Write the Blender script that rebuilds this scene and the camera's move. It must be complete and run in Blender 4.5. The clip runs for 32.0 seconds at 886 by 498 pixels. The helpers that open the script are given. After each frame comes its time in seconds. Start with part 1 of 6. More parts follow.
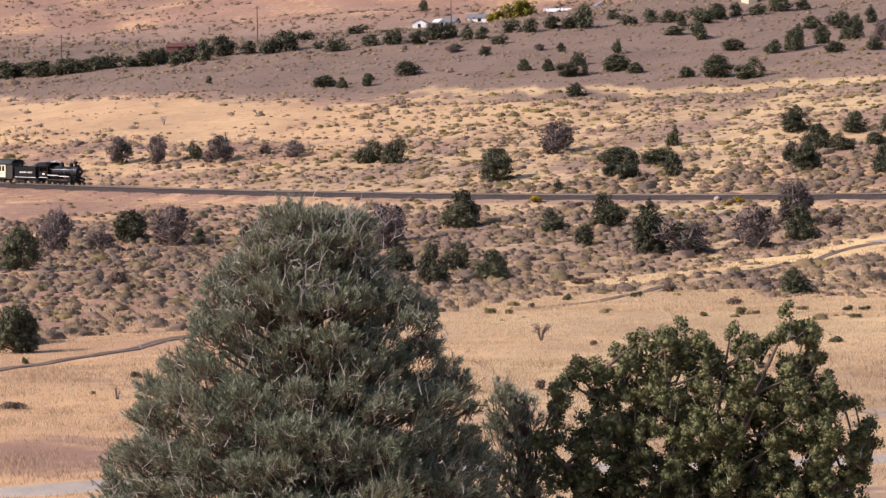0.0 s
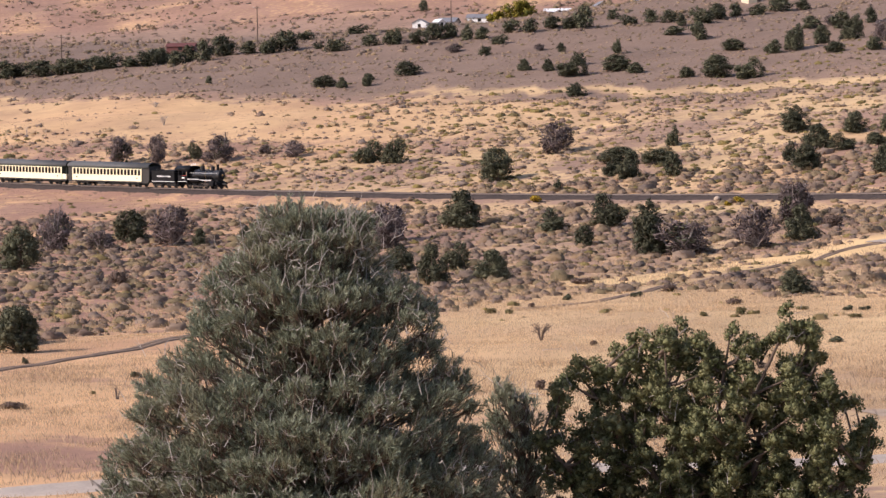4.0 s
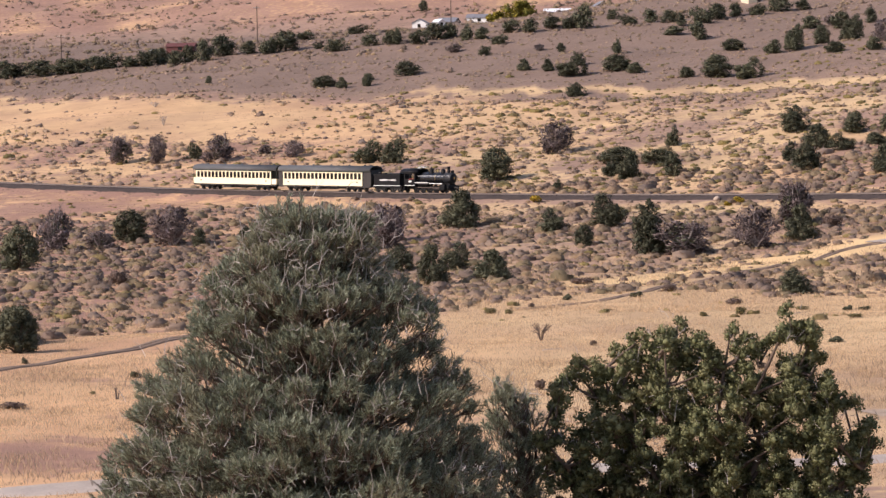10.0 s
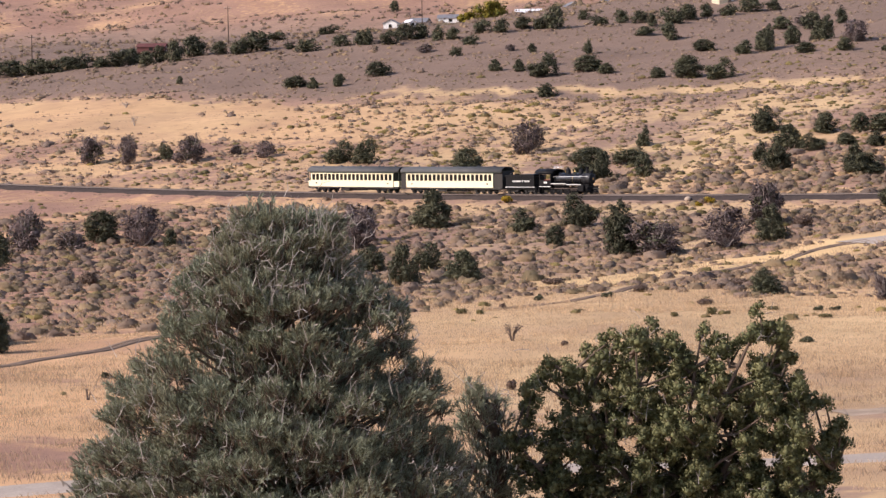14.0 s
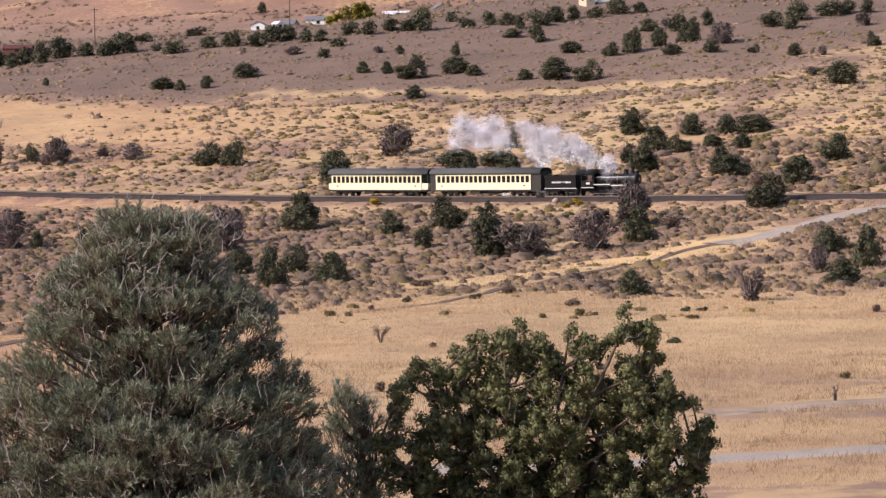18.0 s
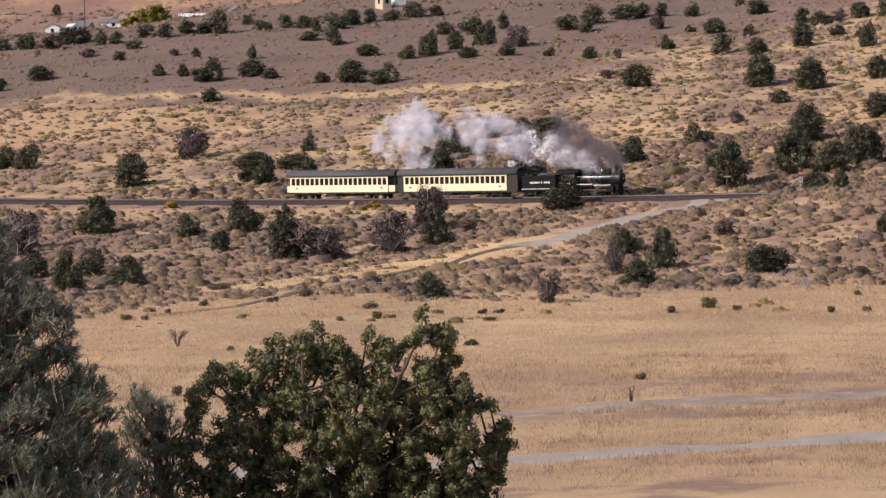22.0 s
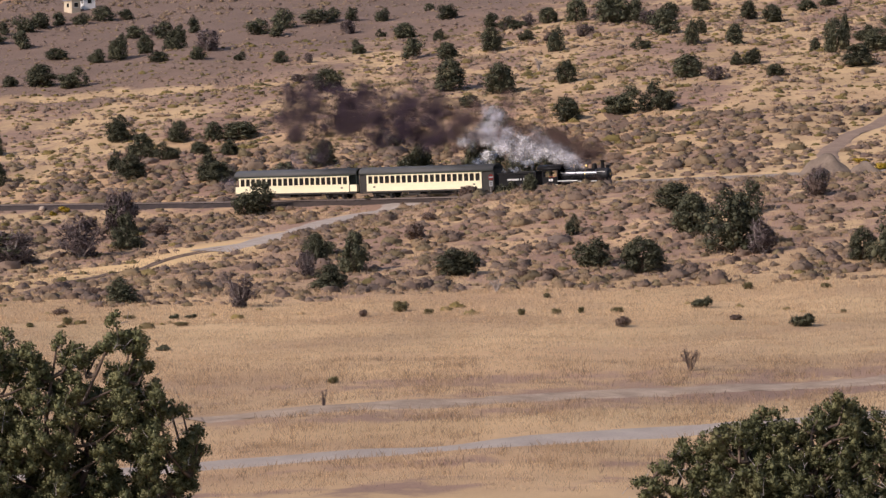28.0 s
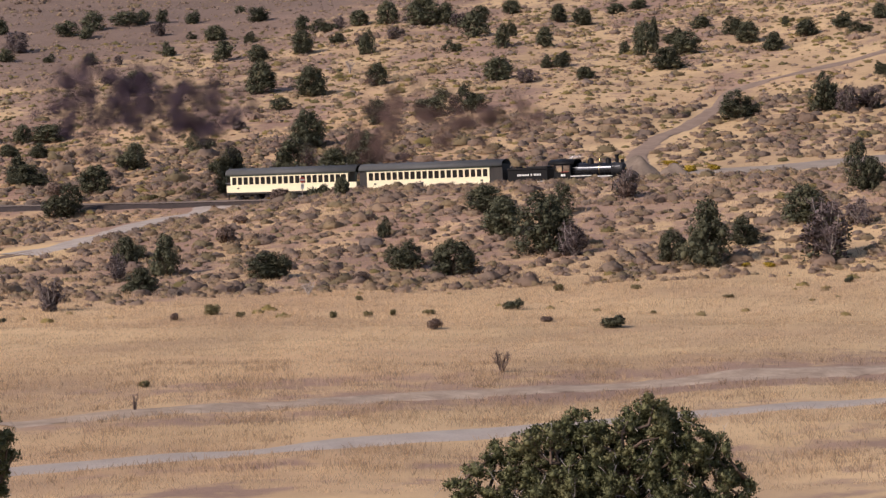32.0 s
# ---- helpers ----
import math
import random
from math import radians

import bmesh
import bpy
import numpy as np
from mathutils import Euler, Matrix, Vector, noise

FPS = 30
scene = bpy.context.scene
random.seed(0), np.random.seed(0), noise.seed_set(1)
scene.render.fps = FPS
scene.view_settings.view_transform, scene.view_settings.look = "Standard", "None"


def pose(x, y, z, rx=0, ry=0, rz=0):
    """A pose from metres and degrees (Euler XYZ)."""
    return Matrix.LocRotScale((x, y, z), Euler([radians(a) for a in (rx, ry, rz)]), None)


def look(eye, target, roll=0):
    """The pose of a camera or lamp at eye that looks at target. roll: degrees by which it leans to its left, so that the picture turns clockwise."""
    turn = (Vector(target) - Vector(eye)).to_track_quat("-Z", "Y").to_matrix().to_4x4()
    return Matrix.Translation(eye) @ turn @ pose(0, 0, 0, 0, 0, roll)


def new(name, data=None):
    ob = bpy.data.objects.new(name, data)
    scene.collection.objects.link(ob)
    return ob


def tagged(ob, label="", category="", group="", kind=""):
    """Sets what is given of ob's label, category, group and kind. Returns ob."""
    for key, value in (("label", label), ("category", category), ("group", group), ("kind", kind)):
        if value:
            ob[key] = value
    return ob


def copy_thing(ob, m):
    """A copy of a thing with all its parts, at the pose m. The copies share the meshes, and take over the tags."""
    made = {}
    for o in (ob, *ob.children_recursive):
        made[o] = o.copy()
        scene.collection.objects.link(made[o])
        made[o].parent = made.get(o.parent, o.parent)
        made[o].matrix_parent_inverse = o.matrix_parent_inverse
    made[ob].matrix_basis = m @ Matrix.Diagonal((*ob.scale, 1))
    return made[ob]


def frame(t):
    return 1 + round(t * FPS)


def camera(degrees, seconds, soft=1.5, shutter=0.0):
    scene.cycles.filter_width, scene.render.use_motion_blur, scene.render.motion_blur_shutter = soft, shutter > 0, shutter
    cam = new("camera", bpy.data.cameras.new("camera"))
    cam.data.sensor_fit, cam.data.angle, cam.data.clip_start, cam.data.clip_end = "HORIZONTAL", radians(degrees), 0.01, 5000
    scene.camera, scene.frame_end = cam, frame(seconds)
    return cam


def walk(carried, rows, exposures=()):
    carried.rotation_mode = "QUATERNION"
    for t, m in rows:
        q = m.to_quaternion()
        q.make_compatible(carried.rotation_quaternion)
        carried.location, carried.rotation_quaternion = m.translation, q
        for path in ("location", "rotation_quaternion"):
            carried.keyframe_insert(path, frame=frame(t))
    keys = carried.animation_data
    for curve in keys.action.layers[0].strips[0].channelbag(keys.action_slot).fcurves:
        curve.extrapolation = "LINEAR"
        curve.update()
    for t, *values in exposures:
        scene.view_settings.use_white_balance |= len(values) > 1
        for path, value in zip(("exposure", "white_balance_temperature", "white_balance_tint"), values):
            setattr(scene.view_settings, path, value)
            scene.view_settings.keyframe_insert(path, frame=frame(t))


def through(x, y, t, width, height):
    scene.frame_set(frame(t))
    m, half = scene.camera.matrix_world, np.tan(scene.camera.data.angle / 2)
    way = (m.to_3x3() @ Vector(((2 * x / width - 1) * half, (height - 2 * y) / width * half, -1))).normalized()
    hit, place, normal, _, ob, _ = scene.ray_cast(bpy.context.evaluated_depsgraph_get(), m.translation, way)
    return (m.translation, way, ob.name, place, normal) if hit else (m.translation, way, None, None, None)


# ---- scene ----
cam = camera(17.15, 32.0, soft=1.4)
EYE, TILT, ROLL = 13.5, -2.802, -0.822
# seconds and the pan to the right in degrees: a tripod head on a rise above the valley
PAN = [
    (0, 0), (9, 0), (10.5, 0.005), (11, 0), (11.5, 0.003),
    (12, 0.03), (12.5, 0.082), (13, 0.183), (13.5, 0.351), (14, 0.565),
    (14.5, 0.841), (16.5, 1.998), (17, 2.332), (17.5, 2.697), (18, 3.137),
    (18.5, 3.557), (19, 4.035), (19.5, 4.525), (20, 5.096), (20.5, 5.632),
    (21, 6.096), (21.5, 6.572), (22, 7.094), (22.5, 7.597), (23, 8.083),
    (23.5, 8.579), (24, 9.051), (24.5, 9.515), (25, 9.98), (25.5, 10.449),
    (27.5, 12.652), (28, 13.105), (28.5, 13.582), (29, 14.04), (29.5, 14.465),
    (30, 14.897), (30.5, 15.361), (31, 15.842), (31.5, 16.319), (32, 16.781),
]
walk(cam, [(t, pose(0, 0, EYE, 90 + TILT, 0, -pan) @ pose(0, 0, 0, 0, 0, ROLL)) for t, pan in PAN], [(0, 0.08, 6480, 20.0), (12, 0.08, 6480, 20.0), (19, -0.12, 6480, 20.0), (24, -0.38, 6480, 20.0), (32, -0.40, 6480, 20.0)])

# ---- light: a low clear autumn sun from the side, blue sky ----
SUN_ELEVATION, SUN_FROM = 34.0, Vector((-1.0, -0.42, 0.0)).normalized()
world = bpy.data.worlds.new("sky")
scene.world = world
world.use_nodes = True
sky = world.node_tree.nodes.new("ShaderNodeTexSky")
sky.sky_type, sky.sun_disc = "NISHITA", False
sky.sun_elevation = radians(SUN_ELEVATION)
sky.sun_rotation = math.atan2(SUN_FROM.x, SUN_FROM.y)
background = world.node_tree.nodes["Background"]
background.inputs["Strength"].default_value = 0.16
world.node_tree.links.new(sky.outputs[0], background.inputs["Color"])
sun = new("sun", bpy.data.lights.new("sun", "SUN"))
sun.data.energy, sun.data.angle, sun.data.color = 5.0, radians(0.53), (1.0, 0.90, 0.79)
sun.matrix_world = look((0, 0, 60), Vector((0, 0, 60)) - (SUN_FROM * math.cos(radians(SUN_ELEVATION)) + Vector((0, 0, math.sin(radians(SUN_ELEVATION))))))
scene.view_settings.exposure = 0.0

# ---- plan: the railway runs straight; s metres along it, n metres beyond it ----
TRACK_X, TRACK_Y = -15.5, 466.3
UX, UY = 0.7593, -0.6507
TURN_OF_LINE = math.degrees(math.atan2(UY, UX))


def smooth(a, b, v):
    q = np.clip((v - a) / (b - a), 0.0, 1.0)
    return q * q * (3 - 2 * q)


def along(x, y):
    return (x - TRACK_X) * UX + (y - TRACK_Y) * UY, -(x - TRACK_X) * UY + (y - TRACK_Y) * UX


def on_track(s, n=0.0):
    return TRACK_X + s * UX - n * UY, TRACK_Y + s * UY + n * UX


def rail_z(s):
    c = np.clip(s, -140.0, 235.0)
    return 1.05e-4 * (c - 18.0) ** 2


def rolls(x, y, size, seed):
    """Soft uneven ground of about that wavelength, between -1 and 1."""
    k, p = 2 * math.pi / size, seed * 1.7
    return (np.sin(k * (0.83 * x + 0.42 * y) + p) * np.sin(k * (0.71 * y - 0.31 * x) + 2.1 * p)
            + 0.6 * np.sin(k * 1.93 * (0.35 * x - 0.9 * y) + 3.3 * p) * np.sin(k * 1.71 * (0.95 * x + 0.22 * y) + 0.7 * p)) / 1.6


def terrain(x, y):
    """Height of the ground."""
    s, n = along(x, y)
    base = rail_z(s)
    # hillside beyond the line, with a bench for the houses at its western end
    west = 1 - smooth(-230.0, -90.0, s)
    far = np.maximum(n - 5.0, 0.0)
    brow = np.clip(250.0 + 0.75 * (s + 130.0), 120.0, 400.0)
    low = np.minimum(far, brow) * 0.142
    over = np.maximum(far - brow, 0.0)
    bench = np.minimum(over, 290.0) * 0.071 + np.maximum(over - 290.0, 0.0) * 0.16
    slope = np.minimum(over, 500.0) * 0.13 + np.maximum(over - 500.0, 0.0) * 0.06
    rise = low + west * np.minimum(bench, 190.0) + (1 - west) * slope
    wave = smooth(10.0, 70.0, far)
    rise = rise + wave * (1.1 * rolls(x, y, 95.0, 1) + 0.45 * rolls(x, y, 33.0, 2)) + smooth(410.0, 560.0, far) * west * (9 * rolls(x, y, 260.0, 5) + 3 * rolls(x, y, 90.0, 6))
    # bank and valley floor on the near side
    near = np.maximum(-n - 4.0, 0.0)
    drop = -1.05 * smooth(0.0, 4.5, near) * (1 - smooth(120.0, 150.0, s)) - 3.6 * smooth(2.0, 78.0, near) - base * smooth(20.0, 110.0, near)
    drop = drop + smooth(137.0, 162.0, s) * 1.9 * smooth(0.5, 5.0, near) * (1 - smooth(9.0, 60.0, near))
    drop = drop + smooth(14.0, 40.0, near) * (0.3 * rolls(x, y, 41.0, 3) + 0.14 * rolls(x, y, 15.0, 4))
    z = base - 0.75 + np.where(n > 0, rise, drop)
    # the knoll that the camera stands on
    r = np.hypot(x, y)
    knoll = 11.9 - 0.158 * r - 0.0006 * np.maximum(r - 60, 0) ** 2 + smooth(6.0, 25.0, r) * 0.25 * rolls(x, y, 12.0, 7)
    blend = 2.0
    return np.where(r < 200, np.logaddexp(z / blend, knoll / blend) * blend, z)


def ground_z(x, y):
    return float(terrain(np.float64(x), np.float64(y)))


def heath(s, n, wob):
    """Share of the low purple-brown heath on the western slope, 0 to 1."""
    return smooth(104.0, 116.0, n + 4 * wob) * (1 - smooth(-60.0, 30.0, s - 0.2 * n + 25 * wob))


def grassiness(x, y):
    """Share of dry grass against sagebrush ground, 0 to 1."""
    s, n = along(x, y)
    az, d = np.degrees(np.arctan2(x, y)), np.hypot(x, y)
    wob = rolls(x, y, 23.0, 9)
    edge = np.interp(az, [-9, -5, 0, 1.5, 3, 5, 7, 9.3, 12, 15, 19.7, 25], [232, 238, 252, 272, 284, 276, 268, 269, 275, 283, 296, 312])
    field = 1 - smooth(-5.0, 5.0, d - edge - 4 * wob)
    worn = smooth(-0.2, 0.7, rolls(0.3 * x, y, 24.0, 21)) * (1 - smooth(195.0, 222.0, d))
    field = field * (1 - 0.5 * worn)
    # bare earth beside the gravel road, in streaks along it
    q = d - np.interp(az, [-9, 8.8, 21.9, 30], [140, 147, 167.5, 190])
    streaks = rolls(0.22 * x, y, 17.0, 27) + 0.7 * rolls(0.5 * x, y, 6.0, 28)
    east, left = smooth(8.0, 15.0, az), 1 - smooth(-3.5, 1.0, az)
    bare = left * smooth(1.0, 4.0, q) * (1 - smooth(17.0, 24.0, q + 3 * wob))
    bare = np.maximum(bare, east * smooth(8.0, 16.0, q) * (1 - smooth(20.0, 58.0, q + 9 * streaks)))
    bare = np.maximum(bare, smooth(3.0, 9.0, az) * (1 - smooth(-8.0, -3.0, q)) * np.clip(0.22 + 0.7 * streaks, 0, 1))
    field = field * (1 - 0.9 * bare * np.clip(0.75 + 0.5 * streaks, 0, 1) * smooth(60.0, 115.0, y))
    lens = (1 - smooth(7.0, 17.0, np.abs(d - np.interp(az, [0, 8.6], [283, 338]) - 4 * wob))) * smooth(-0.5, 1.5, az) * (1 - smooth(8.8, 10.5, az))
    open_grass = 0.62 * smooth(2.0, 4.0, az) * (1 - smooth(9.5, 12.0, az)) * smooth(255.0, 262.0, d) * (1 - smooth(296.0, 312.0, d + 4 * wob))
    bank = (0.4 + 0.35 * smooth(-40.0, 10.0, s)) * smooth(4.0, 8.0, -n) * (1 - smooth(14.0, 30.0, -n + 5 * wob)) * (1 - smooth(110.0, 150.0, s))
    verge = 0.6 * smooth(3.0, 6.0, n) * (1 - smooth(10.0, 22.0, n + 4 * wob))
    strip = smooth(48.0, 62.0, n + 5 * wob) * (1 - smooth(96.0, 106.0, n + 3 * wob)) * (1 - smooth(-60.0, 30.0, s + 20 * wob))
    mott = 0.52 + 0.2 * smooth(100.0, 170.0, s) + 0.6 * rolls(x, y, 47.0, 11) + 0.25 * rolls(x, y, 19.0, 12)
    upper = np.clip(mott, 0.05, 0.95) * smooth(8.0, 20.0, n)
    purple = heath(s, n, wob)
    thread = (1 - smooth(2.0, 7.0, np.abs(n - 128.0 - 0.12 * s + 5 * wob))) * smooth(-130.0, -60.0, s)
    upper = upper * (1 - 0.85 * purple) + 0.8 * purple * thread
    hill = smooth(420.0, 470.0, n)
    upper = upper * (1 - hill) + np.clip(0.28 + 0.45 * rolls(x, y, 70.0, 17), 0, 1) * hill
    g = np.where(n > 3, np.maximum(np.maximum(upper, verge), strip), np.maximum(np.maximum(np.maximum(field, lens), open_grass), np.maximum(bank, (0.3 + 0.35 * rolls(x, y, 31.0, 13) + 0.25 * rolls(x, y, 13.0, 14) + 0.08 * smooth(90.0, 125.0, s)) * smooth(-5.0, 5.0, d - edge))))
    return np.clip(g, 0.0, 1.0)


def rusty(x, y):
    """Share of pinkish iron-stained soil, 0 to 1: the western side of the valley."""
    s, n = along(x, y)
    az = np.degrees(np.arctan2(x, y))
    return np.clip(np.where(n > 0, 0.6 * (1 - smooth(-60.0, 20.0, s)) * (1 - smooth(95.0, 125.0, n)) + 0.8 * smooth(420.0, 470.0, n) + 0.45 * smooth(30.0, 70.0, s) * (1 - smooth(120.0, 170.0, s)) * (1 - smooth(60.0, 120.0, n)), np.maximum(1 - smooth(-6.0, 4.0, az), 0.25 * smooth(4.0, 9.0, az) * (1 - smooth(14.0, 19.0, az)))) + 0.25 * rolls(x, y, 70.0, 31), 0, 1) * smooth(60.0, 115.0, y)


def golden(x, y):
    """Share of bright golden grass, 0 to 1: a lens of meadow below the railway bank."""
    az, d = np.degrees(np.arctan2(x, y)), np.hypot(x, y)
    band = np.abs(d - np.interp(az, [0, 8.6], [283, 338]) - 4 * rolls(x, y, 23.0, 9))
    return (1 - smooth(6.0, 16.0, band)) * smooth(0.5, 3.5, az) * (1 - smooth(8.8, 10.5, az))

# ---- materials ----
def shader(name):
    m = bpy.data.materials.new(name)
    m.use_nodes = True
    return m, m.node_tree.nodes, m.node_tree.links, m.node_tree.nodes["Principled BSDF"]


def mixed(nodes, links, a, b, factor, kind="MIX"):
    """A colour mix; a, b and factor are sockets or values."""
    node = nodes.new("ShaderNodeMix")
    node.data_type, node.blend_type = "RGBA", kind
    for slot, value in ((6, a), (7, b), (0, factor)):
        if isinstance(value, bpy.types.NodeSocket):
            links.new(value, node.inputs[slot])
        else:
            node.inputs[slot].default_value = (*value, 1) if isinstance(value, tuple) else value
    return node.outputs[2]


def noise_of(nodes, links, scale, detail=5.0, rough=0.55, stretch=None):
    co = nodes.new("ShaderNodeTexCoord").outputs["Object"]
    if stretch:
        mapping = nodes.new("ShaderNodeMapping")
        mapping.inputs["Scale"].default_value = stretch
        links.new(co, mapping.inputs["Vector"])
        co = mapping.outputs["Vector"]
    tex = nodes.new("ShaderNodeTexNoise")
    tex.inputs["Scale"].default_value, tex.inputs["Detail"].default_value, tex.inputs["Roughness"].default_value = scale, detail, rough
    links.new(co, tex.inputs["Vector"])
    return tex.outputs["Fac"]


def ranged(nodes, links, value, low, high, to_low=0.0, to_high=1.0):
    node = nodes.new("ShaderNodeMapRange")
    for slot, v in zip((1, 2, 3, 4), (low, high, to_low, to_high)):
        node.inputs[slot].default_value = v
    links.new(value, node.inputs[0])
    return node.outputs[0]


def bumped(nodes, links, bsdf, height, strength, distance):
    node = nodes.new("ShaderNodeBump")
    node.inputs["Strength"].default_value, node.inputs["Distance"].default_value = strength, distance
    links.new(height, node.inputs["Height"])
    links.new(node.outputs["Normal"], bsdf.inputs["Normal"])


def paint(name, a, b, scale=3.0, rough=0.6, metal=0.0, bump=0.15, fine=25.0, depth=0.01):
    """A plain surface with broad stains and fine grain."""
    m, nodes, links, bsdf = shader(name)
    broad = ranged(nodes, links, noise_of(nodes, links, scale), 0.3, 0.7)
    grain = noise_of(nodes, links, fine, 3.0)
    colour = mixed(nodes, links, a, b, broad)
    shade = ranged(nodes, links, grain, 0.2, 0.8, 0.85, 1.15)
    links.new(mixed(nodes, links, colour, shade, 1.0, "MULTIPLY"), bsdf.inputs["Base Color"])
    links.new(ranged(nodes, links, grain, 0.2, 0.8, rough - 0.08, rough + 0.08), bsdf.inputs["Roughness"])
    bsdf.inputs["Metallic"].default_value = metal
    if rough >= 0.9:
        bsdf.inputs["Specular IOR Level"].default_value = 0.08
    bumped(nodes, links, bsdf, grain, bump, depth)
    return m


def blended(nodes, links, a, b, share):
    node = nodes.new("ShaderNodeMixShader")
    node.inputs[0].default_value = share
    links.new(a, node.inputs[1])
    links.new(b, node.inputs[2])
    return node.outputs[0]


def foliage(name, dark, light, tip=None, rough=0.7, through_light=0.15, patch=0.6, plants=None, airy=0.0):
    """Leaves or twigs: every sprig has its own shade, and trees differ."""
    m, nodes, links, bsdf = shader(name)
    island = nodes.new("ShaderNodeNewGeometry").outputs["Random Per Island"]
    tree = nodes.new("ShaderNodeObjectInfo").outputs["Random"]
    colour = mixed(nodes, links, dark, light, island)
    if plants:
        tone = nodes.new("ShaderNodeAttribute")
        tone.attribute_name = "tone"
        ramp = nodes.new("ShaderNodeValToRGB")
        for i, c in enumerate(plants):
            stop = ramp.color_ramp.elements[i] if i < 2 else ramp.color_ramp.elements.new(1.0)
            stop.position, stop.color = i / (len(plants) - 1), (*c, 1)
        links.new(tone.outputs["Fac"], ramp.inputs[0])
        colour = mixed(nodes, links, ramp.outputs[0], ranged(nodes, links, island, 0.0, 1.0, 0.85, 1.15), 1.0, "MULTIPLY")
    if tip:
        colour = mixed(nodes, links, colour, tip, ranged(nodes, links, noise_of(nodes, links, patch, 2.0), 0.5, 0.68))
    links.new(mixed(nodes, links, colour, ranged(nodes, links, tree, 0.0, 1.0, 0.75, 1.25), 1.0, "MULTIPLY"), bsdf.inputs["Base Color"])
    bsdf.inputs["Roughness"].default_value = rough
    bsdf.inputs["Specular IOR Level"].default_value = 0.25
    out = bsdf.outputs[0]
    if through_light:
        leaf = nodes.new("ShaderNodeBsdfTranslucent")
        links.new(colour, leaf.inputs["Color"])
        out = blended(nodes, links, out, leaf.outputs[0], through_light)
    if airy:
        out = blended(nodes, links, out, nodes.new("ShaderNodeBsdfTransparent").outputs[0], airy)
    links.new(out, nodes["Material Output"].inputs["Surface"])
    return m


def earth():
    """Sandy soil, dry grass and brush litter, mixed by the share of grass."""
    m, nodes, links, bsdf = shader("earth")
    share = nodes.new("ShaderNodeAttribute")
    share.attribute_name = "grass"
    broad = noise_of(nodes, links, 0.06, 6.0, 0.6)
    mid = noise_of(nodes, links, 0.45, 6.0, 0.65)
    fine = noise_of(nodes, links, 3.2, 5.0, 0.7)
    streak = noise_of(nodes, links, 0.30, 5.0, 0.6)
    straw = mixed(nodes, links, (0.585, 0.413, 0.227), (0.48, 0.332, 0.186), ranged(nodes, links, streak, 0.3, 0.8))
    straw = mixed(nodes, links, straw, (0.235, 0.157, 0.102), ranged(nodes, links, fine, 0.5, 0.72, 0.0, 0.22))
    patch = noise_of(nodes, links, 0.06, 5.0, 0.6, (0.7, 1.0, 1.0))
    straw = mixed(nodes, links, straw, (0.33, 0.218, 0.138), ranged(nodes, links, patch, 0.44, 0.68, 0.0, 0.75))
    soil = mixed(nodes, links, (0.35, 0.231, 0.163), (0.254, 0.170, 0.129), ranged(nodes, links, mid, 0.35, 0.65))
    soil = mixed(nodes, links, soil, (0.19, 0.132, 0.10), ranged(nodes, links, fine, 0.52, 0.72, 0.0, 0.7))
    add = nodes.new("ShaderNodeMath")
    add.operation = "ADD"
    links.new(share.outputs["Fac"], add.inputs[0])
    links.new(ranged(nodes, links, mid, 0.3, 0.7, -0.32, 0.32), add.inputs[1])
    colour = mixed(nodes, links, soil, straw, ranged(nodes, links, add.outputs[0], 0.3, 0.62))
    rust = nodes.new("ShaderNodeAttribute")
    rust.attribute_name = "rust"
    colour = mixed(nodes, links, colour, mixed(nodes, links, colour, (1.03, 0.91, 0.90), 1.0, "MULTIPLY"), rust.outputs["Fac"])
    gold = nodes.new("ShaderNodeAttribute")
    gold.attribute_name = "gold"
    colour = mixed(nodes, links, colour, (0.69, 0.485, 0.235), ranged(nodes, links, gold.outputs["Fac"], 0.0, 1.0, 0.0, 0.6))
    scrub = nodes.new("ShaderNodeAttribute")
    scrub.attribute_name = "heath"
    colour = mixed(nodes, links, colour, mixed(nodes, links, (0.225, 0.161, 0.124), (0.135, 0.098, 0.079), ranged(nodes, links, fine, 0.35, 0.65)), ranged(nodes, links, scrub.outputs["Fac"], 0.0, 1.0, 0.0, 0.8))
    colour = mixed(nodes, links, colour, ranged(nodes, links, broad, 0.3, 0.7, 0.86, 1.14), 1.0, "MULTIPLY")
    links.new(colour, bsdf.inputs["Base Color"])
    bsdf.inputs["Roughness"].default_value = 0.95
    bsdf.inputs["Specular IOR Level"].default_value = 0.1
    bumped(nodes, links, bsdf, fine, 0.45, 0.08)
    return m


EARTH = earth()
GRAVEL = paint("pale_gravel", (0.45, 0.385, 0.325), (0.34, 0.285, 0.24), 0.5, 0.95, 0, 0.6, 6.0, 0.06)
DIRT = paint("packed_dirt", (0.30, 0.22, 0.165), (0.23, 0.165, 0.125), 0.5, 0.95, 0, 0.6, 5.0, 0.06)
BALLAST = paint("dark_ballast", (0.075, 0.058, 0.052), (0.05, 0.04, 0.036), 0.8, 0.95, 0, 0.8, 9.0, 0.06)
SHOULDER = paint("brown_embankment", (0.22, 0.145, 0.10), (0.15, 0.10, 0.073), 0.5, 0.95, 0, 0.7, 5.0, 0.08)
STEEL = paint("rail_steel", (0.12, 0.09, 0.075), (0.085, 0.065, 0.055), 2.0, 0.6, 0.3)
RUT = paint("rut_earth", (0.26, 0.185, 0.135), (0.18, 0.128, 0.095), 0.6, 0.95, 0, 0.6, 5.0, 0.06)
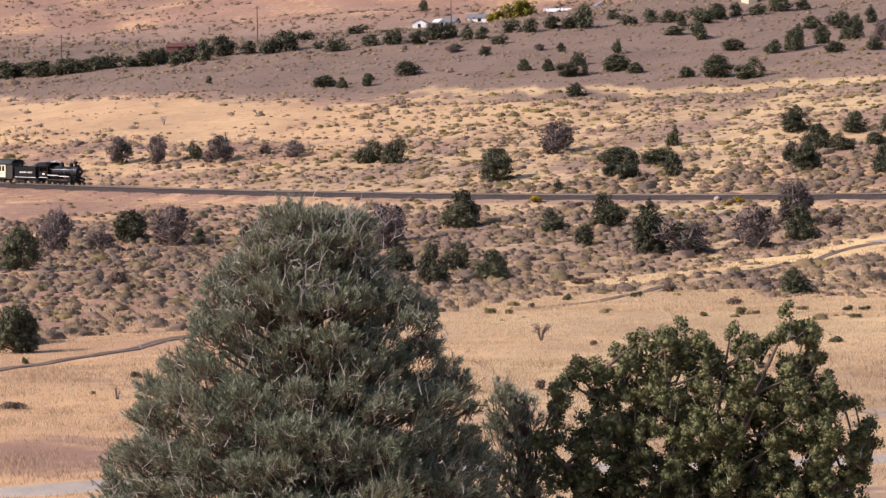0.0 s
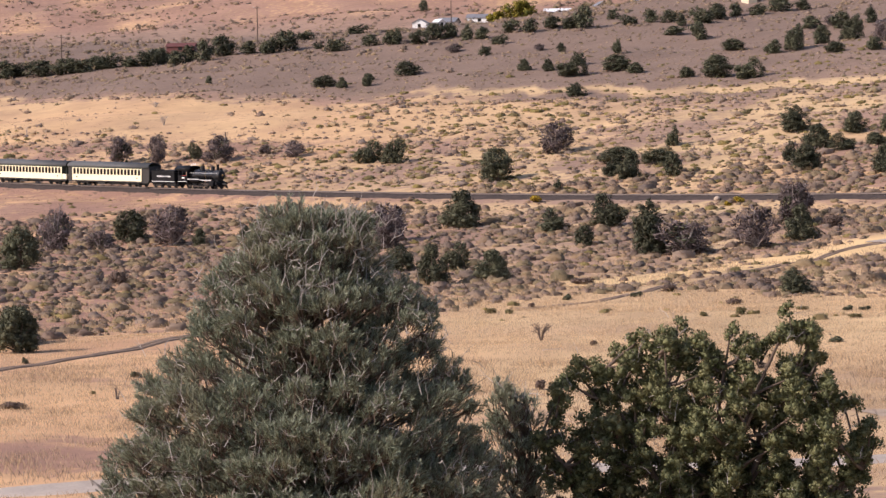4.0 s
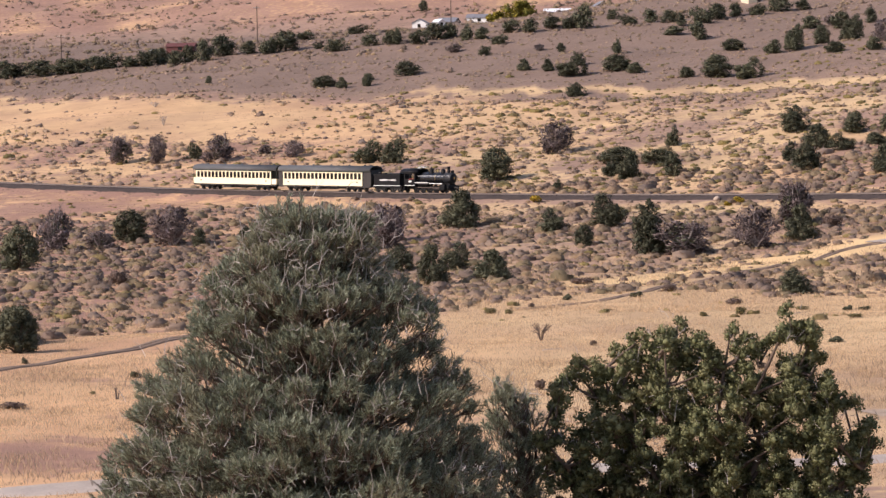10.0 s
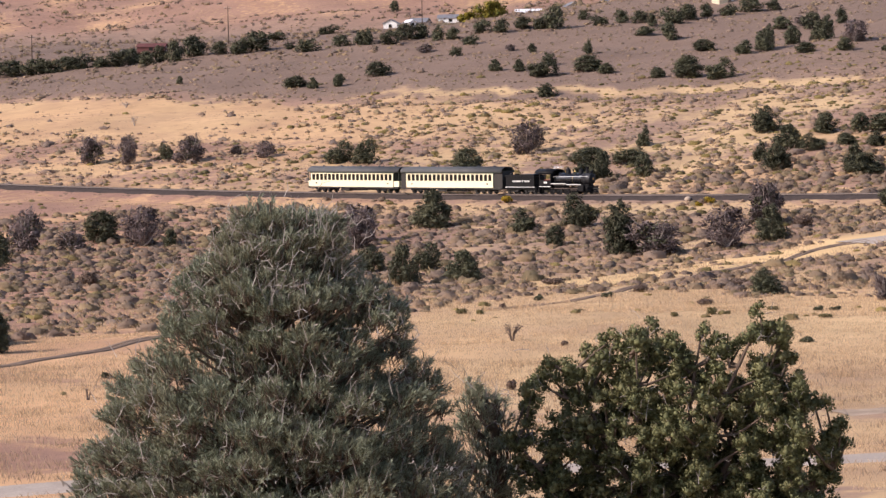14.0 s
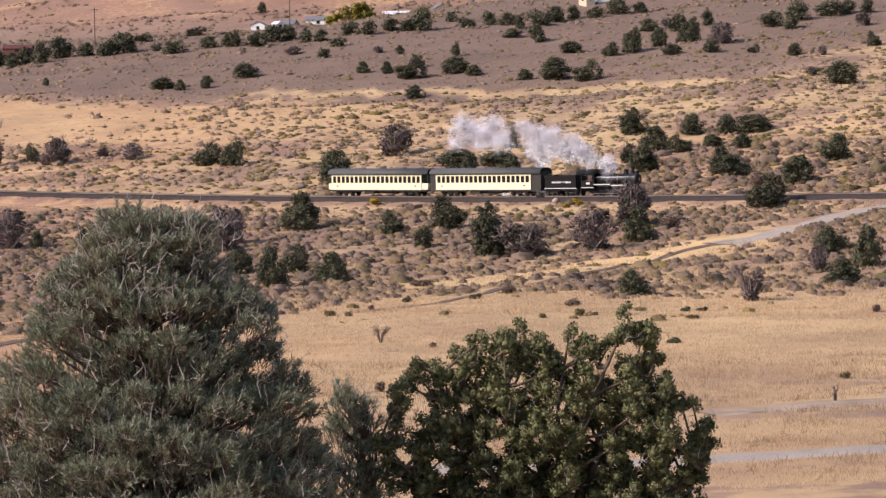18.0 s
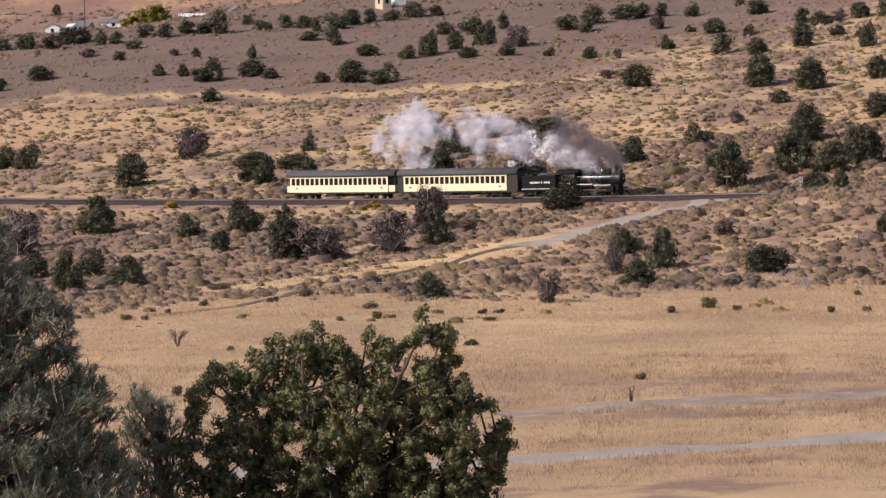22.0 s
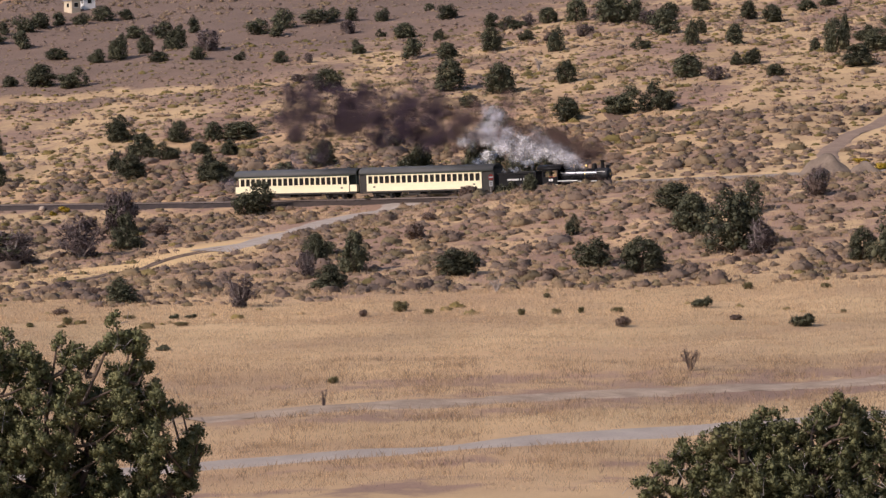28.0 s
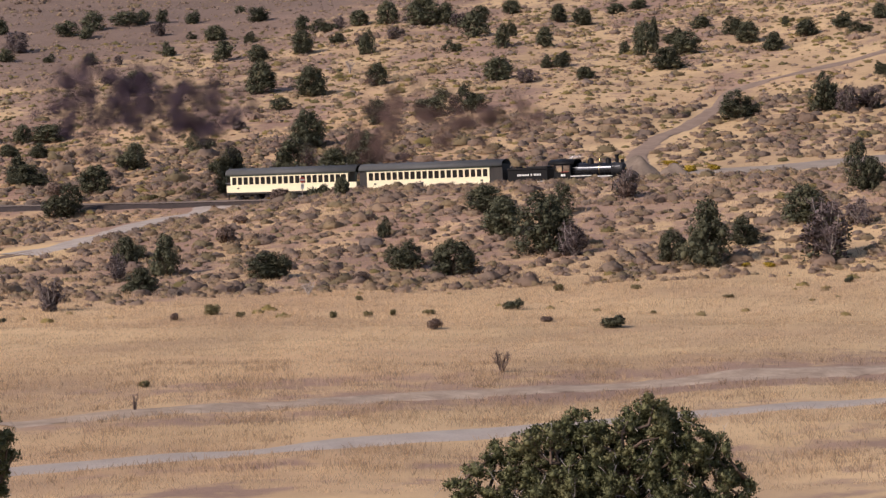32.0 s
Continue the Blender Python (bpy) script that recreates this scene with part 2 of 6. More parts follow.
SLEEPER = paint("sleeper_wood", (0.065, 0.05, 0.042), (0.042, 0.034, 0.03), 2.0, 0.9)
CREAM = paint("cream_paint", (0.88, 0.79, 0.54), (0.82, 0.72, 0.48), 0.6, 0.45, 0, 0.03)
GREEN = paint("dark_green_paint", (0.035, 0.05, 0.032), (0.027, 0.038, 0.026), 1.0, 0.5)
ROOFING = paint("grey_roof_canvas", (0.060, 0.062, 0.064), (0.085, 0.086, 0.085), 0.5, 0.7)
UNDER = paint("underframe_grime", (0.032, 0.027, 0.023), (0.022, 0.019, 0.017), 1.5, 0.75)
BLACK = paint("black_engine_paint", (0.009, 0.009, 0.010), (0.014, 0.0135, 0.014), 1.2, 0.5)
BLACK.node_tree.nodes["Principled BSDF"].inputs["Specular IOR Level"].default_value = 0.12
JACKET = paint("polished_boiler_jacket", (0.06, 0.063, 0.07), (0.04, 0.043, 0.05), 1.2, 0.24, 0.8, 0.02)
GRAPHITE = paint("graphite_smokebox", (0.03, 0.03, 0.033), (0.02, 0.02, 0.022), 1.5, 0.5, 0.3)
BRASS = paint("brass", (0.55, 0.38, 0.14), (0.45, 0.30, 0.11), 2.0, 0.3, 1.0, 0.03)
WHITE = paint("white_paint", (0.78, 0.77, 0.74), (0.70, 0.69, 0.66), 1.0, 0.5, 0, 0.03)
RED = paint("red_paint", (0.45, 0.045, 0.035), (0.36, 0.04, 0.03), 2.0, 0.5)
GLASS = paint("dark_window_glass", (0.012, 0.011, 0.011), (0.02, 0.018, 0.017), 1.0, 0.2, 0, 0.0)
GLASS.node_tree.nodes["Principled BSDF"].inputs["Specular IOR Level"].default_value = 0.2
BARK = paint("juniper_bark", (0.16, 0.115, 0.085), (0.10, 0.075, 0.06), 5.0, 0.9, 0, 0.6, 30.0, 0.02)
DEADWOOD = paint("weathered_wood", (0.42, 0.37, 0.33), (0.26, 0.225, 0.205), 4.0, 0.85, 0, 0.4, 30.0, 0.01)
POLE_WOOD = paint("pole_wood", (0.12, 0.085, 0.065), (0.085, 0.062, 0.05), 2.0, 0.9)
JUNIPER = foliage("juniper_leaf", (0.058, 0.062, 0.038), (0.105, 0.107, 0.064), (0.12, 0.114, 0.064), 0.75, 0.08)
JUNIPER_NEAR = foliage("near_juniper_leaf", (0.09, 0.096, 0.044), (0.237, 0.244, 0.112), (0.253, 0.24, 0.112), 0.65, 0.2, 1.4)
PINE = foliage("pine_needle", (0.092, 0.107, 0.067), (0.375, 0.405, 0.282), (0.285, 0.276, 0.18), 0.45, 0.14, 0.9)
SAGE = foliage("sagebrush_leaf", (0.15, 0.12, 0.1), (0.3, 0.24, 0.2), None, 0.95, 0.35, 3.5, [(0.215, 0.156, 0.128), (0.31, 0.226, 0.165), (0.235, 0.182, 0.15), (0.36, 0.258, 0.155), (0.25, 0.198, 0.115), (0.27, 0.192, 0.148), (0.40, 0.285, 0.18)], 0.08)
RABBIT = foliage("rabbitbrush_leaf", (0.15, 0.13, 0.05), (0.33, 0.27, 0.09), None, 0.9, 0.35, 0.6, [(0.20, 0.175, 0.085), (0.30, 0.245, 0.10), (0.38, 0.30, 0.11), (0.27, 0.21, 0.12)], 0.2)
YELLOW = foliage("autumn_yellow_leaf", (0.30, 0.22, 0.03), (0.55, 0.38, 0.04), None, 0.8, 0.15)
STRAW = foliage("straw_blade", (0.4, 0.26, 0.14), (0.6, 0.41, 0.23), None, 0.9, 0.15, 0.09, [(0.42, 0.28, 0.16), (0.52, 0.352, 0.2), (0.58, 0.395, 0.225), (0.47, 0.315, 0.18)], 0.5)
BROWN_GRASS = foliage("brown_grass_blade", (0.3, 0.2, 0.12), (0.5, 0.33, 0.2), None, 0.9, 0.15, 0.09, [(0.22, 0.145, 0.09), (0.32, 0.21, 0.125), (0.45, 0.30, 0.17), (0.27, 0.18, 0.11)], 0.4)
TWIGS = foliage("bare_twig", (0.095, 0.072, 0.070), (0.20, 0.155, 0.15), None, 0.9, 0.0)
COTTONWOOD = foliage("cottonwood_leaf", (0.13, 0.12, 0.02), (0.34, 0.27, 0.04), (0.10, 0.12, 0.03), 0.8, 0.15, 0.25)

# ---- mesh tools ----
def mesh_of(name, verts, faces, material=None, flat=True):
    me = bpy.data.meshes.new(name)
    verts, faces = np.asarray(verts, np.float32), np.asarray(faces, np.int32)
    k = faces.shape[1]
    me.vertices.add(len(verts))
    me.vertices.foreach_set("co", verts.ravel())
    me.loops.add(faces.size)
    me.loops.foreach_set("vertex_index", faces.ravel())
    me.polygons.add(len(faces))
    me.polygons.foreach_set("loop_start", np.arange(0, faces.size, k, dtype=np.int32))
    me.polygons.foreach_set("use_smooth", np.full(len(faces), not flat))
    me.update(calc_edges=True)
    if material:
        me.materials.append(material)
    return me


def part(name, bm, material, parent, label="", at=None, flat=True):
    """Links a bmesh or a mesh as one object under a thing or a part."""
    if isinstance(bm, bmesh.types.BMesh):
        me = bpy.data.meshes.new(name)
        bm.to_mesh(me)
        bm.free()
        if not flat:
            me.shade_smooth()
    else:
        me = bm
    if material and not me.materials:
        me.materials.append(material)
    ob = new(name, me)
    ob.parent = parent
    if at is not None:
        ob.matrix_basis = at
    return tagged(ob, label)


def thing(name, label, category, at=None, group="", kind=""):
    ob = new(name)
    ob.empty_display_size = 0.2
    if at is not None:
        ob.matrix_basis = at
    return tagged(ob, label, category, group, kind)


def box(bm, x0, x1, y0, y1, z0, z1, bevel=0.0):
    made = bmesh.ops.create_cube(bm, size=1, matrix=Matrix.LocRotScale(((x0 + x1) / 2, (y0 + y1) / 2, (z0 + z1) / 2), None, (x1 - x0, y1 - y0, z1 - z0)))
    if bevel:
        edges = {e for v in made["verts"] for e in v.link_edges}
        bmesh.ops.bevel(bm, geom=list(edges), offset=bevel, segments=2, affect="EDGES", profile=0.5)
    return bm


def boxes(*rows, bevel=0.0):
    bm = bmesh.new()
    for row in rows:
        box(bm, *row, bevel=bevel)
    return bm


def ring_frame(half, z0, z1, rim, depth):
    """A window frame: one connected ring round an opening in the xz plane."""
    bm = bmesh.new()
    loops = []
    for y in (-depth, depth):
        for grow in (rim, 0.0):
            loops.append([bm.verts.new((sx * (half + grow), y, z)) for sx, z in ((-1, z0 - grow), (1, z0 - grow), (1, z1 + grow), (-1, z1 + grow))])
    fo, fi, bo, bi = loops
    for i in range(4):
        j = (i + 1) % 4
        bm.faces.new((fo[i], fo[j], fi[j], fi[i]))
        bm.faces.new((bo[j], bo[i], bi[i], bi[j]))
        bm.faces.new((fo[j], fo[i], bo[i], bo[j]))
        bm.faces.new((fi[i], fi[j], bi[j], bi[i]))
    return bm


def rod(bm, a, b, r0, r1=None, sides=8):
    """A tapered round bar from a to b."""
    a, b = Vector(a), Vector(b)
    turn = (b - a).to_track_quat("Z", "Y").to_matrix().to_4x4()
    bmesh.ops.create_cone(bm, cap_ends=True, segments=sides, radius1=r0, radius2=r0 if r1 is None else r1, depth=(b - a).length,
                          matrix=Matrix.Translation((a + b) / 2) @ turn)
    return bm


def rods(*rows, sides=8):
    bm = bmesh.new()
    for row in rows:
        rod(bm, *row, sides=sides)
    return bm


def lathe(profile, sides=20, axis="X"):
    """A turned body: rows of distance along the axis and radius."""
    bm = bmesh.new()
    rings = []
    for d, r in profile:
        ring = []
        for i in range(sides):
            a = 2 * math.pi * i / sides
            c, e = r * math.cos(a), r * math.sin(a)
            ring.append(bm.verts.new((d, c, e) if axis == "X" else (c, e, d) if axis == "Z" else (c, d, e)))
        rings.append(ring)
    for p, q in zip(rings, rings[1:]):
        for i in range(sides):
            bm.faces.new((p[i], p[(i + 1) % sides], q[(i + 1) % sides], q[i]))
    bm.faces.new(rings[0][::-1])
    bm.faces.new(rings[-1])
    bmesh.ops.recalc_face_normals(bm, faces=bm.faces)
    return bm


def arch(x0, x1, half, z0, rise, thick=0.06, steps=14, power=1.0):
    """A curved roof shell along x."""
    bm = bmesh.new()
    rows = []
    for x in (x0, x1):
        top, low = [], []
        for i in range(steps + 1):
            a = math.pi * i / steps
            y, z = -half * math.cos(a), z0 + rise * math.sin(a) ** power
            top.append(bm.verts.new((x, y, z)))
            low.append(bm.verts.new((x, y * 0.97, z - thick)))
        rows.append((top, low))
    (t0, l0), (t1, l1) = rows
    for i in range(steps):
        bm.faces.new((t0[i], t0[i + 1], t1[i + 1], t1[i]))
        bm.faces.new((l0[i], l1[i], l1[i + 1], l0[i + 1]))
        bm.faces.new((t0[i], l0[i], l0[i + 1], t0[i + 1]))
        bm.faces.new((t1[i], t1[i + 1], l1[i + 1], l1[i]))
    for i in (0, steps):
        bm.faces.new((t0[i], t1[i], l1[i], l0[i]))
    bmesh.ops.recalc_face_normals(bm, faces=bm.faces)
    return bm


def units(rng, count):
    v = rng.normal(size=(count, 3))
    return v / np.linalg.norm(v, axis=1, keepdims=True)


def sprigs(base, way, length, width, rng):
    """Leaf sprigs: slim kites that grow from base along way. Returns vertices and faces."""
    count = len(base)
    way = way / np.linalg.norm(way, axis=1, keepdims=True)
    side = np.cross(way, units(rng, count))
    side /= np.linalg.norm(side, axis=1, keepdims=True) + 1e-9
    length, width = np.broadcast_to(length, count)[:, None], np.broadcast_to(width, count)[:, None]
    mid = base + way * length * 0.55
    verts = np.stack([base, mid + side * width, base + way * length, mid - side * width], 1).reshape(-1, 3)
    return verts, np.arange(4 * count).reshape(-1, 4)


def outward(verts, faces, normals):
    """Turns each kite so that it faces the way its plant's surface does."""
    a, b, c = verts[faces[:, 0]], verts[faces[:, 1]], verts[faces[:, 2]]
    back = (np.cross(b - a, c - a) * normals[faces[:, 0]]).sum(1) < 0
    faces = faces.copy()
    faces[back] = faces[back][:, ::-1]
    return faces


def soften(me, normals):
    """Leaf masses shade like the rounded mass that they form."""
    me.polygons.foreach_set("use_smooth", np.ones(len(me.polygons), bool))
    normals = normals / (np.linalg.norm(normals, axis=1, keepdims=True) + 1e-9)
    me.normals_split_custom_set_from_vertices(normals.astype(np.float32))
    return me


def limbs(rows, sides=4):
    """Tapered limbs, rows of start, end, start radius and end radius, in one go."""
    a, b = np.array([r[0] for r in rows], float), np.array([r[1] for r in rows], float)
    r0, r1 = np.array([r[2] for r in rows])[:, None], np.array([r[3] for r in rows])[:, None]
    way = b - a
    way /= np.linalg.norm(way, axis=1, keepdims=True) + 1e-9
    ref = np.where(np.abs(way[:, 2:]) < 0.9, [[0.0, 0, 1]], [[1.0, 0, 0]])
    u = np.cross(way, ref)
    u /= np.linalg.norm(u, axis=1, keepdims=True)
    v = np.cross(way, u)
    verts = []
    for c, r in ((a, r0), (b, r1)):
        for i in range(sides):
            t = 2 * math.pi * i / sides
            verts.append(c + r * (u * math.cos(t) + v * math.sin(t)))
    verts = np.stack(verts, 1).reshape(-1, 3)
    one = np.array([(i, (i + 1) % sides, sides + (i + 1) % sides, sides + i) for i in range(sides)])
    faces = (np.arange(len(rows))[:, None, None] * 2 * sides + one[None]).reshape(-1, 4)
    return verts, faces


def stamped(name, templates, places, scales, turns, material, rng):
    """Many plants in one mesh: each place takes one of the templates (vertices, faces, normals), scaled and turned."""
    pick = rng.integers(0, len(templates), len(places))
    all_v, all_f, all_n, tones, start = [], [], [], [], 0
    for i, (v, f, n) in enumerate(templates):
        m = pick == i
        if not m.any():
            continue
        c, s = np.cos(turns[m])[:, None], np.sin(turns[m])[:, None]
        w, h = scales[m, 0][:, None], scales[m, 1][:, None]
        x = (v[None, :, 0] * c - v[None, :, 1] * s) * w + places[m, 0][:, None]
        y = (v[None, :, 0] * s + v[None, :, 1] * c) * w + places[m, 1][:, None]
        z = v[None, :, 2] * h + places[m, 2][:, None]
        all_v.append(np.stack([x, y, z], 2).reshape(-1, 3))
        all_n.append(np.stack([n[None, :, 0] * c - n[None, :, 1] * s, n[None, :, 0] * s + n[None, :, 1] * c, n[None, :, 2] + 0 * c], 2).reshape(-1, 3))
        all_f.append((np.arange(m.sum())[:, None, None] * len(v) + f[None] + start).reshape(-1, f.shape[1]))
        start += m.sum() * len(v)
        tones.append(np.repeat(rng.uniform(size=m.sum()), len(v)))
    me = mesh_of(name, np.concatenate(all_v), np.concatenate(all_f), material)
    layer = me.attributes.new("tone", "FLOAT", "POINT")
    layer.data.foreach_set("value", np.concatenate(tones).astype(np.float32))
    soften(me, np.concatenate(all_n))
    return new(name, me)

# ---- ground: one sheet out to the horizon ----
def build_ground():
    az = np.concatenate([np.arange(-180, -14, 4.0), np.arange(-14, 31, 0.11), np.arange(31, 180, 4.0)])
    reach = [0.8]
    while reach[-1] < 4600:
        d = reach[-1]
        reach.append(d * (1.06 if d < 100 else 1.011 if d < 800 else 1.03))
    reach = np.array(reach)
    a, d = np.meshgrid(np.radians(az), reach)
    x, y = (d * np.sin(a)).ravel(), (d * np.cos(a)).ravel()
    verts = np.stack([x, y, terrain(x, y)], 1)
    cols, rows = len(az), len(reach)
    i = np.arange(rows - 1)[:, None] * cols
    j, k = np.arange(cols)[None, :], (np.arange(cols)[None, :] + 1) % cols
    faces = np.stack([i + j, i + cols + j, i + cols + k, i + k], 2).reshape(-1, 4)[:, ::-1]
    me = mesh_of("ground", verts, faces, EARTH, flat=False)
    layer = me.attributes.new("grass", "FLOAT", "POINT")
    layer.data.foreach_set("value", grassiness(x, y).astype(np.float32))
    s, n = along(x, y)
    layer = me.attributes.new("heath", "FLOAT", "POINT")
    layer.data.foreach_set("value", (heath(s, n, rolls(x, y, 23.0, 9)) * (1 - smooth(0.25, 0.6, grassiness(x, y))) * (1 - smooth(380.0, 430.0, n))).astype(np.float32))
    layer = me.attributes.new("gold", "FLOAT", "POINT")
    layer.data.foreach_set("value", golden(x, y).astype(np.float32))
    layer = me.attributes.new("rust", "FLOAT", "POINT")
    layer.data.foreach_set("value", rusty(x, y).astype(np.float32))
    centre = [(0.0, 0.0, ground_z(0, 0))] + [tuple(v) for v in verts[:cols]]
    cap = mesh_of("cap", centre, [(0, 1 + (c + 1) % cols, 1 + c) for c in range(cols)])
    bm = bmesh.new()
    bm.from_mesh(me)
    bm.from_mesh(cap)
    bm.to_mesh(me)
    bm.free()
    return tagged(new("ground", me), "rolling dry valley floor and hillside of sandy soil and straw-coloured grass", "ground", kind="structure")


build_ground()


def strip(name, label, category, route, width, material, lift=0.05, step=2.0, crown=0.0, ragged=0.15, seed=0):
    """A road laid on the ground along a route of plan points."""
    pts = np.array(route, float)
    leg = np.hypot(*np.diff(pts, axis=0).T)
    dist = np.concatenate([[0], np.cumsum(leg)])
    t = np.arange(0, dist[-1] + step, step)
    x, y = np.interp(t, dist, pts[:, 0]), np.interp(t, dist, pts[:, 1])
    soft = max(3, int(8 / step)) | 1
    pad = soft // 2
    x, y = (np.convolve(np.pad(q, pad, mode="reflect", reflect_type="odd"), np.ones(soft) / soft, "valid") for q in (x, y))
    tx, ty = np.gradient(x), np.gradient(y)
    size = np.hypot(tx, ty)
    nx, ny = -ty / size, tx / size
    across = np.linspace(-0.5, 0.5, 9)
    rng = np.random.default_rng(seed)
    verts = []
    for q in across:
        edge = 1 + (np.abs(q) > 0.4) * ragged * rng.normal(size=len(x))
        px, py = x + nx * q * width * edge, y + ny * q * width * edge
        verts.append(np.stack([px, py, terrain(px, py) + lift * (1 - (2 * abs(q)) ** 6 * 2.2) + crown * (0.25 - q * q)], 1))
    verts = np.stack(verts, 1).reshape(-1, 3)
    rows, cols = len(x), len(across)
    i, j = np.meshgrid(np.arange(rows - 1), np.arange(cols - 1), indexing="ij")
    first = (i * cols + j).ravel()
    faces = np.stack([first, first + cols, first + cols + 1, first + 1], 1)
    return tagged(new(name, mesh_of(name, verts, faces, material, flat=False)), label, category, kind="structure")


strip("gravel_road", "pale grey gravel road across the dry grass field", "road",
      [(-160, 110), (-90, 124), (-19.6, 139), (22.4, 145.2), (39.3, 149.9), (62.4, 155.4), (74.8, 158.2), (110, 167), (190, 190)], 3.5, GRAVEL, 0.10, 1.5, 0.15, 0.03)
strip("bare_strip", "bare crusted pale earth strip beside the gravel road", "dirt strip",
      [(24, 167), (34.1, 169.2), (52.9, 173.8), (65, 175.2), (84, 176), (120, 183), (170, 197)], 5.5, paint("crusted_earth", (0.47, 0.365, 0.27), (0.27, 0.198, 0.145), 0.5, 0.95, 0, 0.8, 1.6, 0.12), 0.05, 1.0, 0, 0.22, 1)
strip("dirt_road", "packed dirt road climbing to the level crossing", "road",
      [on_track(131, 4), on_track(133, -3), on_track(135, -18), (62, 346), (56.8, 338), (50, 334)], 7.5, GRAVEL, 0.08, 1.5, 0.1, 0.2, 2)
for shift in (-0.8, 0.8):
    strip("wheel_rut", "worn wheel rut of a two-track path through dry grass", "track",
          [(52, 335.5 + shift), (45.6, 331.5 + shift), (30.1, 303.7 + shift), (14.4, 266.6 + shift), (6, 258 + shift)], 0.7, RUT, 0.11, 1.5, 0, 0.25, 3)
    strip("wheel_rut", "worn wheel rut of a two-track path through dry grass", "track",
          [(-46, 176 + shift), (-30.7, 202.1 + shift), (-19.9, 225.6 + shift), (-10, 240 + shift)], 0.7, RUT, 0.11, 1.5, 0, 0.25, 4)
strip("far_road", "pale dirt road along the railway beyond the crossing", "road",
      [on_track(133, 4), on_track(140, 12), on_track(160, 15), on_track(180, 16), on_track(190, 17.5), on_track(202, 18.5), on_track(210, 22.5), on_track(260, 34)], 8.0, paint("grey_road_earth", (0.33, 0.275, 0.225), (0.25, 0.205, 0.165), 0.5, 0.95, 0, 0.6, 5.0, 0.06), 0.08, 1.5, 0, 0.2, 5)
strip("hill_road", "dirt track climbing the brush-covered hillside", "road",
      [on_track(184, 18), (139.0, 370.4), (143.6, 381.8), (151.1, 392.7), (158.9, 400.6), (167.5, 412.8), (179.0, 434.9), (202.7, 446.4), (250, 466)], 3.6, DIRT, 0.08, 1.5, 0, 0.25, 6)
strip("hill_road", "faint dirt track up the hillside between junipers", "road",
      [on_track(131, 16), on_track(132, 40), on_track(134, 66), on_track(120, 90)], 3.5, SHOULDER, 0.08, 1.5, 0, 0.3, 7)


# ---- railway ----
def build_railway():
    line = thing("railway", "single-track railway on a dark ballast bed", "railway", kind="structure")
    s = np.arange(-260, 300, 2.0)

    def bed(name, profile, material, seed):
        rng = np.random.default_rng(seed)
        verts = []
        for n, dz in profile:
            wob = rng.normal(size=len(s)) * 0.12 * (abs(n) > 2)
            x, y = on_track(s, n + wob)
            verts.append(np.stack([x, y, rail_z(s) + dz + rng.normal(size=len(s)) * 0.015], 1))
        verts = np.stack(verts, 1).reshape(-1, 3)
        c = len(profile)
        i, j = np.meshgrid(np.arange(len(s) - 1), np.arange(c - 1), indexing="ij")
        k = (i * c + j).ravel()
        part(name, mesh_of(name, verts, np.stack([k, k + 1, k + c + 1, k + c], 1)[:, ::-1], material, flat=False), None, line)

    bed("embankment", [(-8.0, -2.0), (-6.4, -1.45), (-4.6, -1.0), (-3.0, -0.85), (3.0, -0.6), (4.2, -0.66), (6.0, -0.75)], SHOULDER, 1)
    bed("ballast", [(-3.7, -0.98), (-2.9, -0.60), (-2.0, -0.27), (-1.3, -0.22), (1.3, -0.22), (2.2, -0.30), (3.2, -0.66)], BALLAST, 2)
    for n in (-0.7175, 0.7175):
        bed("rail", [(n - 0.07, -0.17), (n - 0.035, -0.13), (n - 0.036, 0.0), (n + 0.036, 0.0), (n + 0.035, -0.13), (n + 0.07, -0.17)], STEEL, 3)
    return line


railway = build_railway()


def build_sleepers():
    me = bpy.data.meshes.new("sleeper")
    bm = boxes((-0.11, 0.11, -1.28, 1.28, -0.30, -0.165))
    bm.to_mesh(me)
    bm.free()
    me.materials.append(SLEEPER)
    turn = math.degrees(math.atan2(UY, UX))
    for i in range(290):
        s = -75 + 0.95 * i
        x, y = on_track(s)
        part("sleeper", me, None, railway, at=pose(x, y, float(rail_z(s)), 0, 0, turn + random.uniform(-1, 1)))

# ---- train: x forward, z up from the rail head ----
def wheelset(parent, x, radius, z=None, gauge=0.76, name="wheelset", spokes=0):
    """Two wheels on an axle; turns about its own y axis."""
    bm = bmesh.new()
    for side in (-1, 1):
        ring = lathe([(side * (gauge - 0.09), radius * 1.04), (side * (gauge - 0.05), radius * 1.04), (side * (gauge - 0.045), radius), (side * (gauge + 0.06), radius),
                      (side * (gauge + 0.06), radius * 0.84), (side * (gauge + 0.02), radius * 0.82), (side * (gauge + 0.02), radius * 0.3), (side * (gauge + 0.09), radius * 0.26)], 20, "Y")
        me = bpy.data.meshes.new("w")
        ring.to_mesh(me)
        ring.free()
        bm.from_mesh(me)
        bpy.data.meshes.remove(me)
        for i in range(spokes):
            a = 2 * math.pi * i / spokes
            rod(bm, (0, side * (gauge + 0.03), 0), (0.83 * radius * math.cos(a), side * (gauge + 0.03), 0.83 * radius * math.sin(a)), 0.05, 0.035, 5)
        box(bm, -0.1, 0.1, side * (gauge + 0.04) - 0.04, side * (gauge + 0.04) + 0.04, -radius * 0.75, -radius * 0.35)
    rod(bm, (0, -gauge, 0), (0, gauge, 0), 0.07, 0.07, 8)
    return part(name, bm, UNDER if not spokes else BLACK, parent, at=pose(x, 0, radius if z is None else z))


WHEELS = []


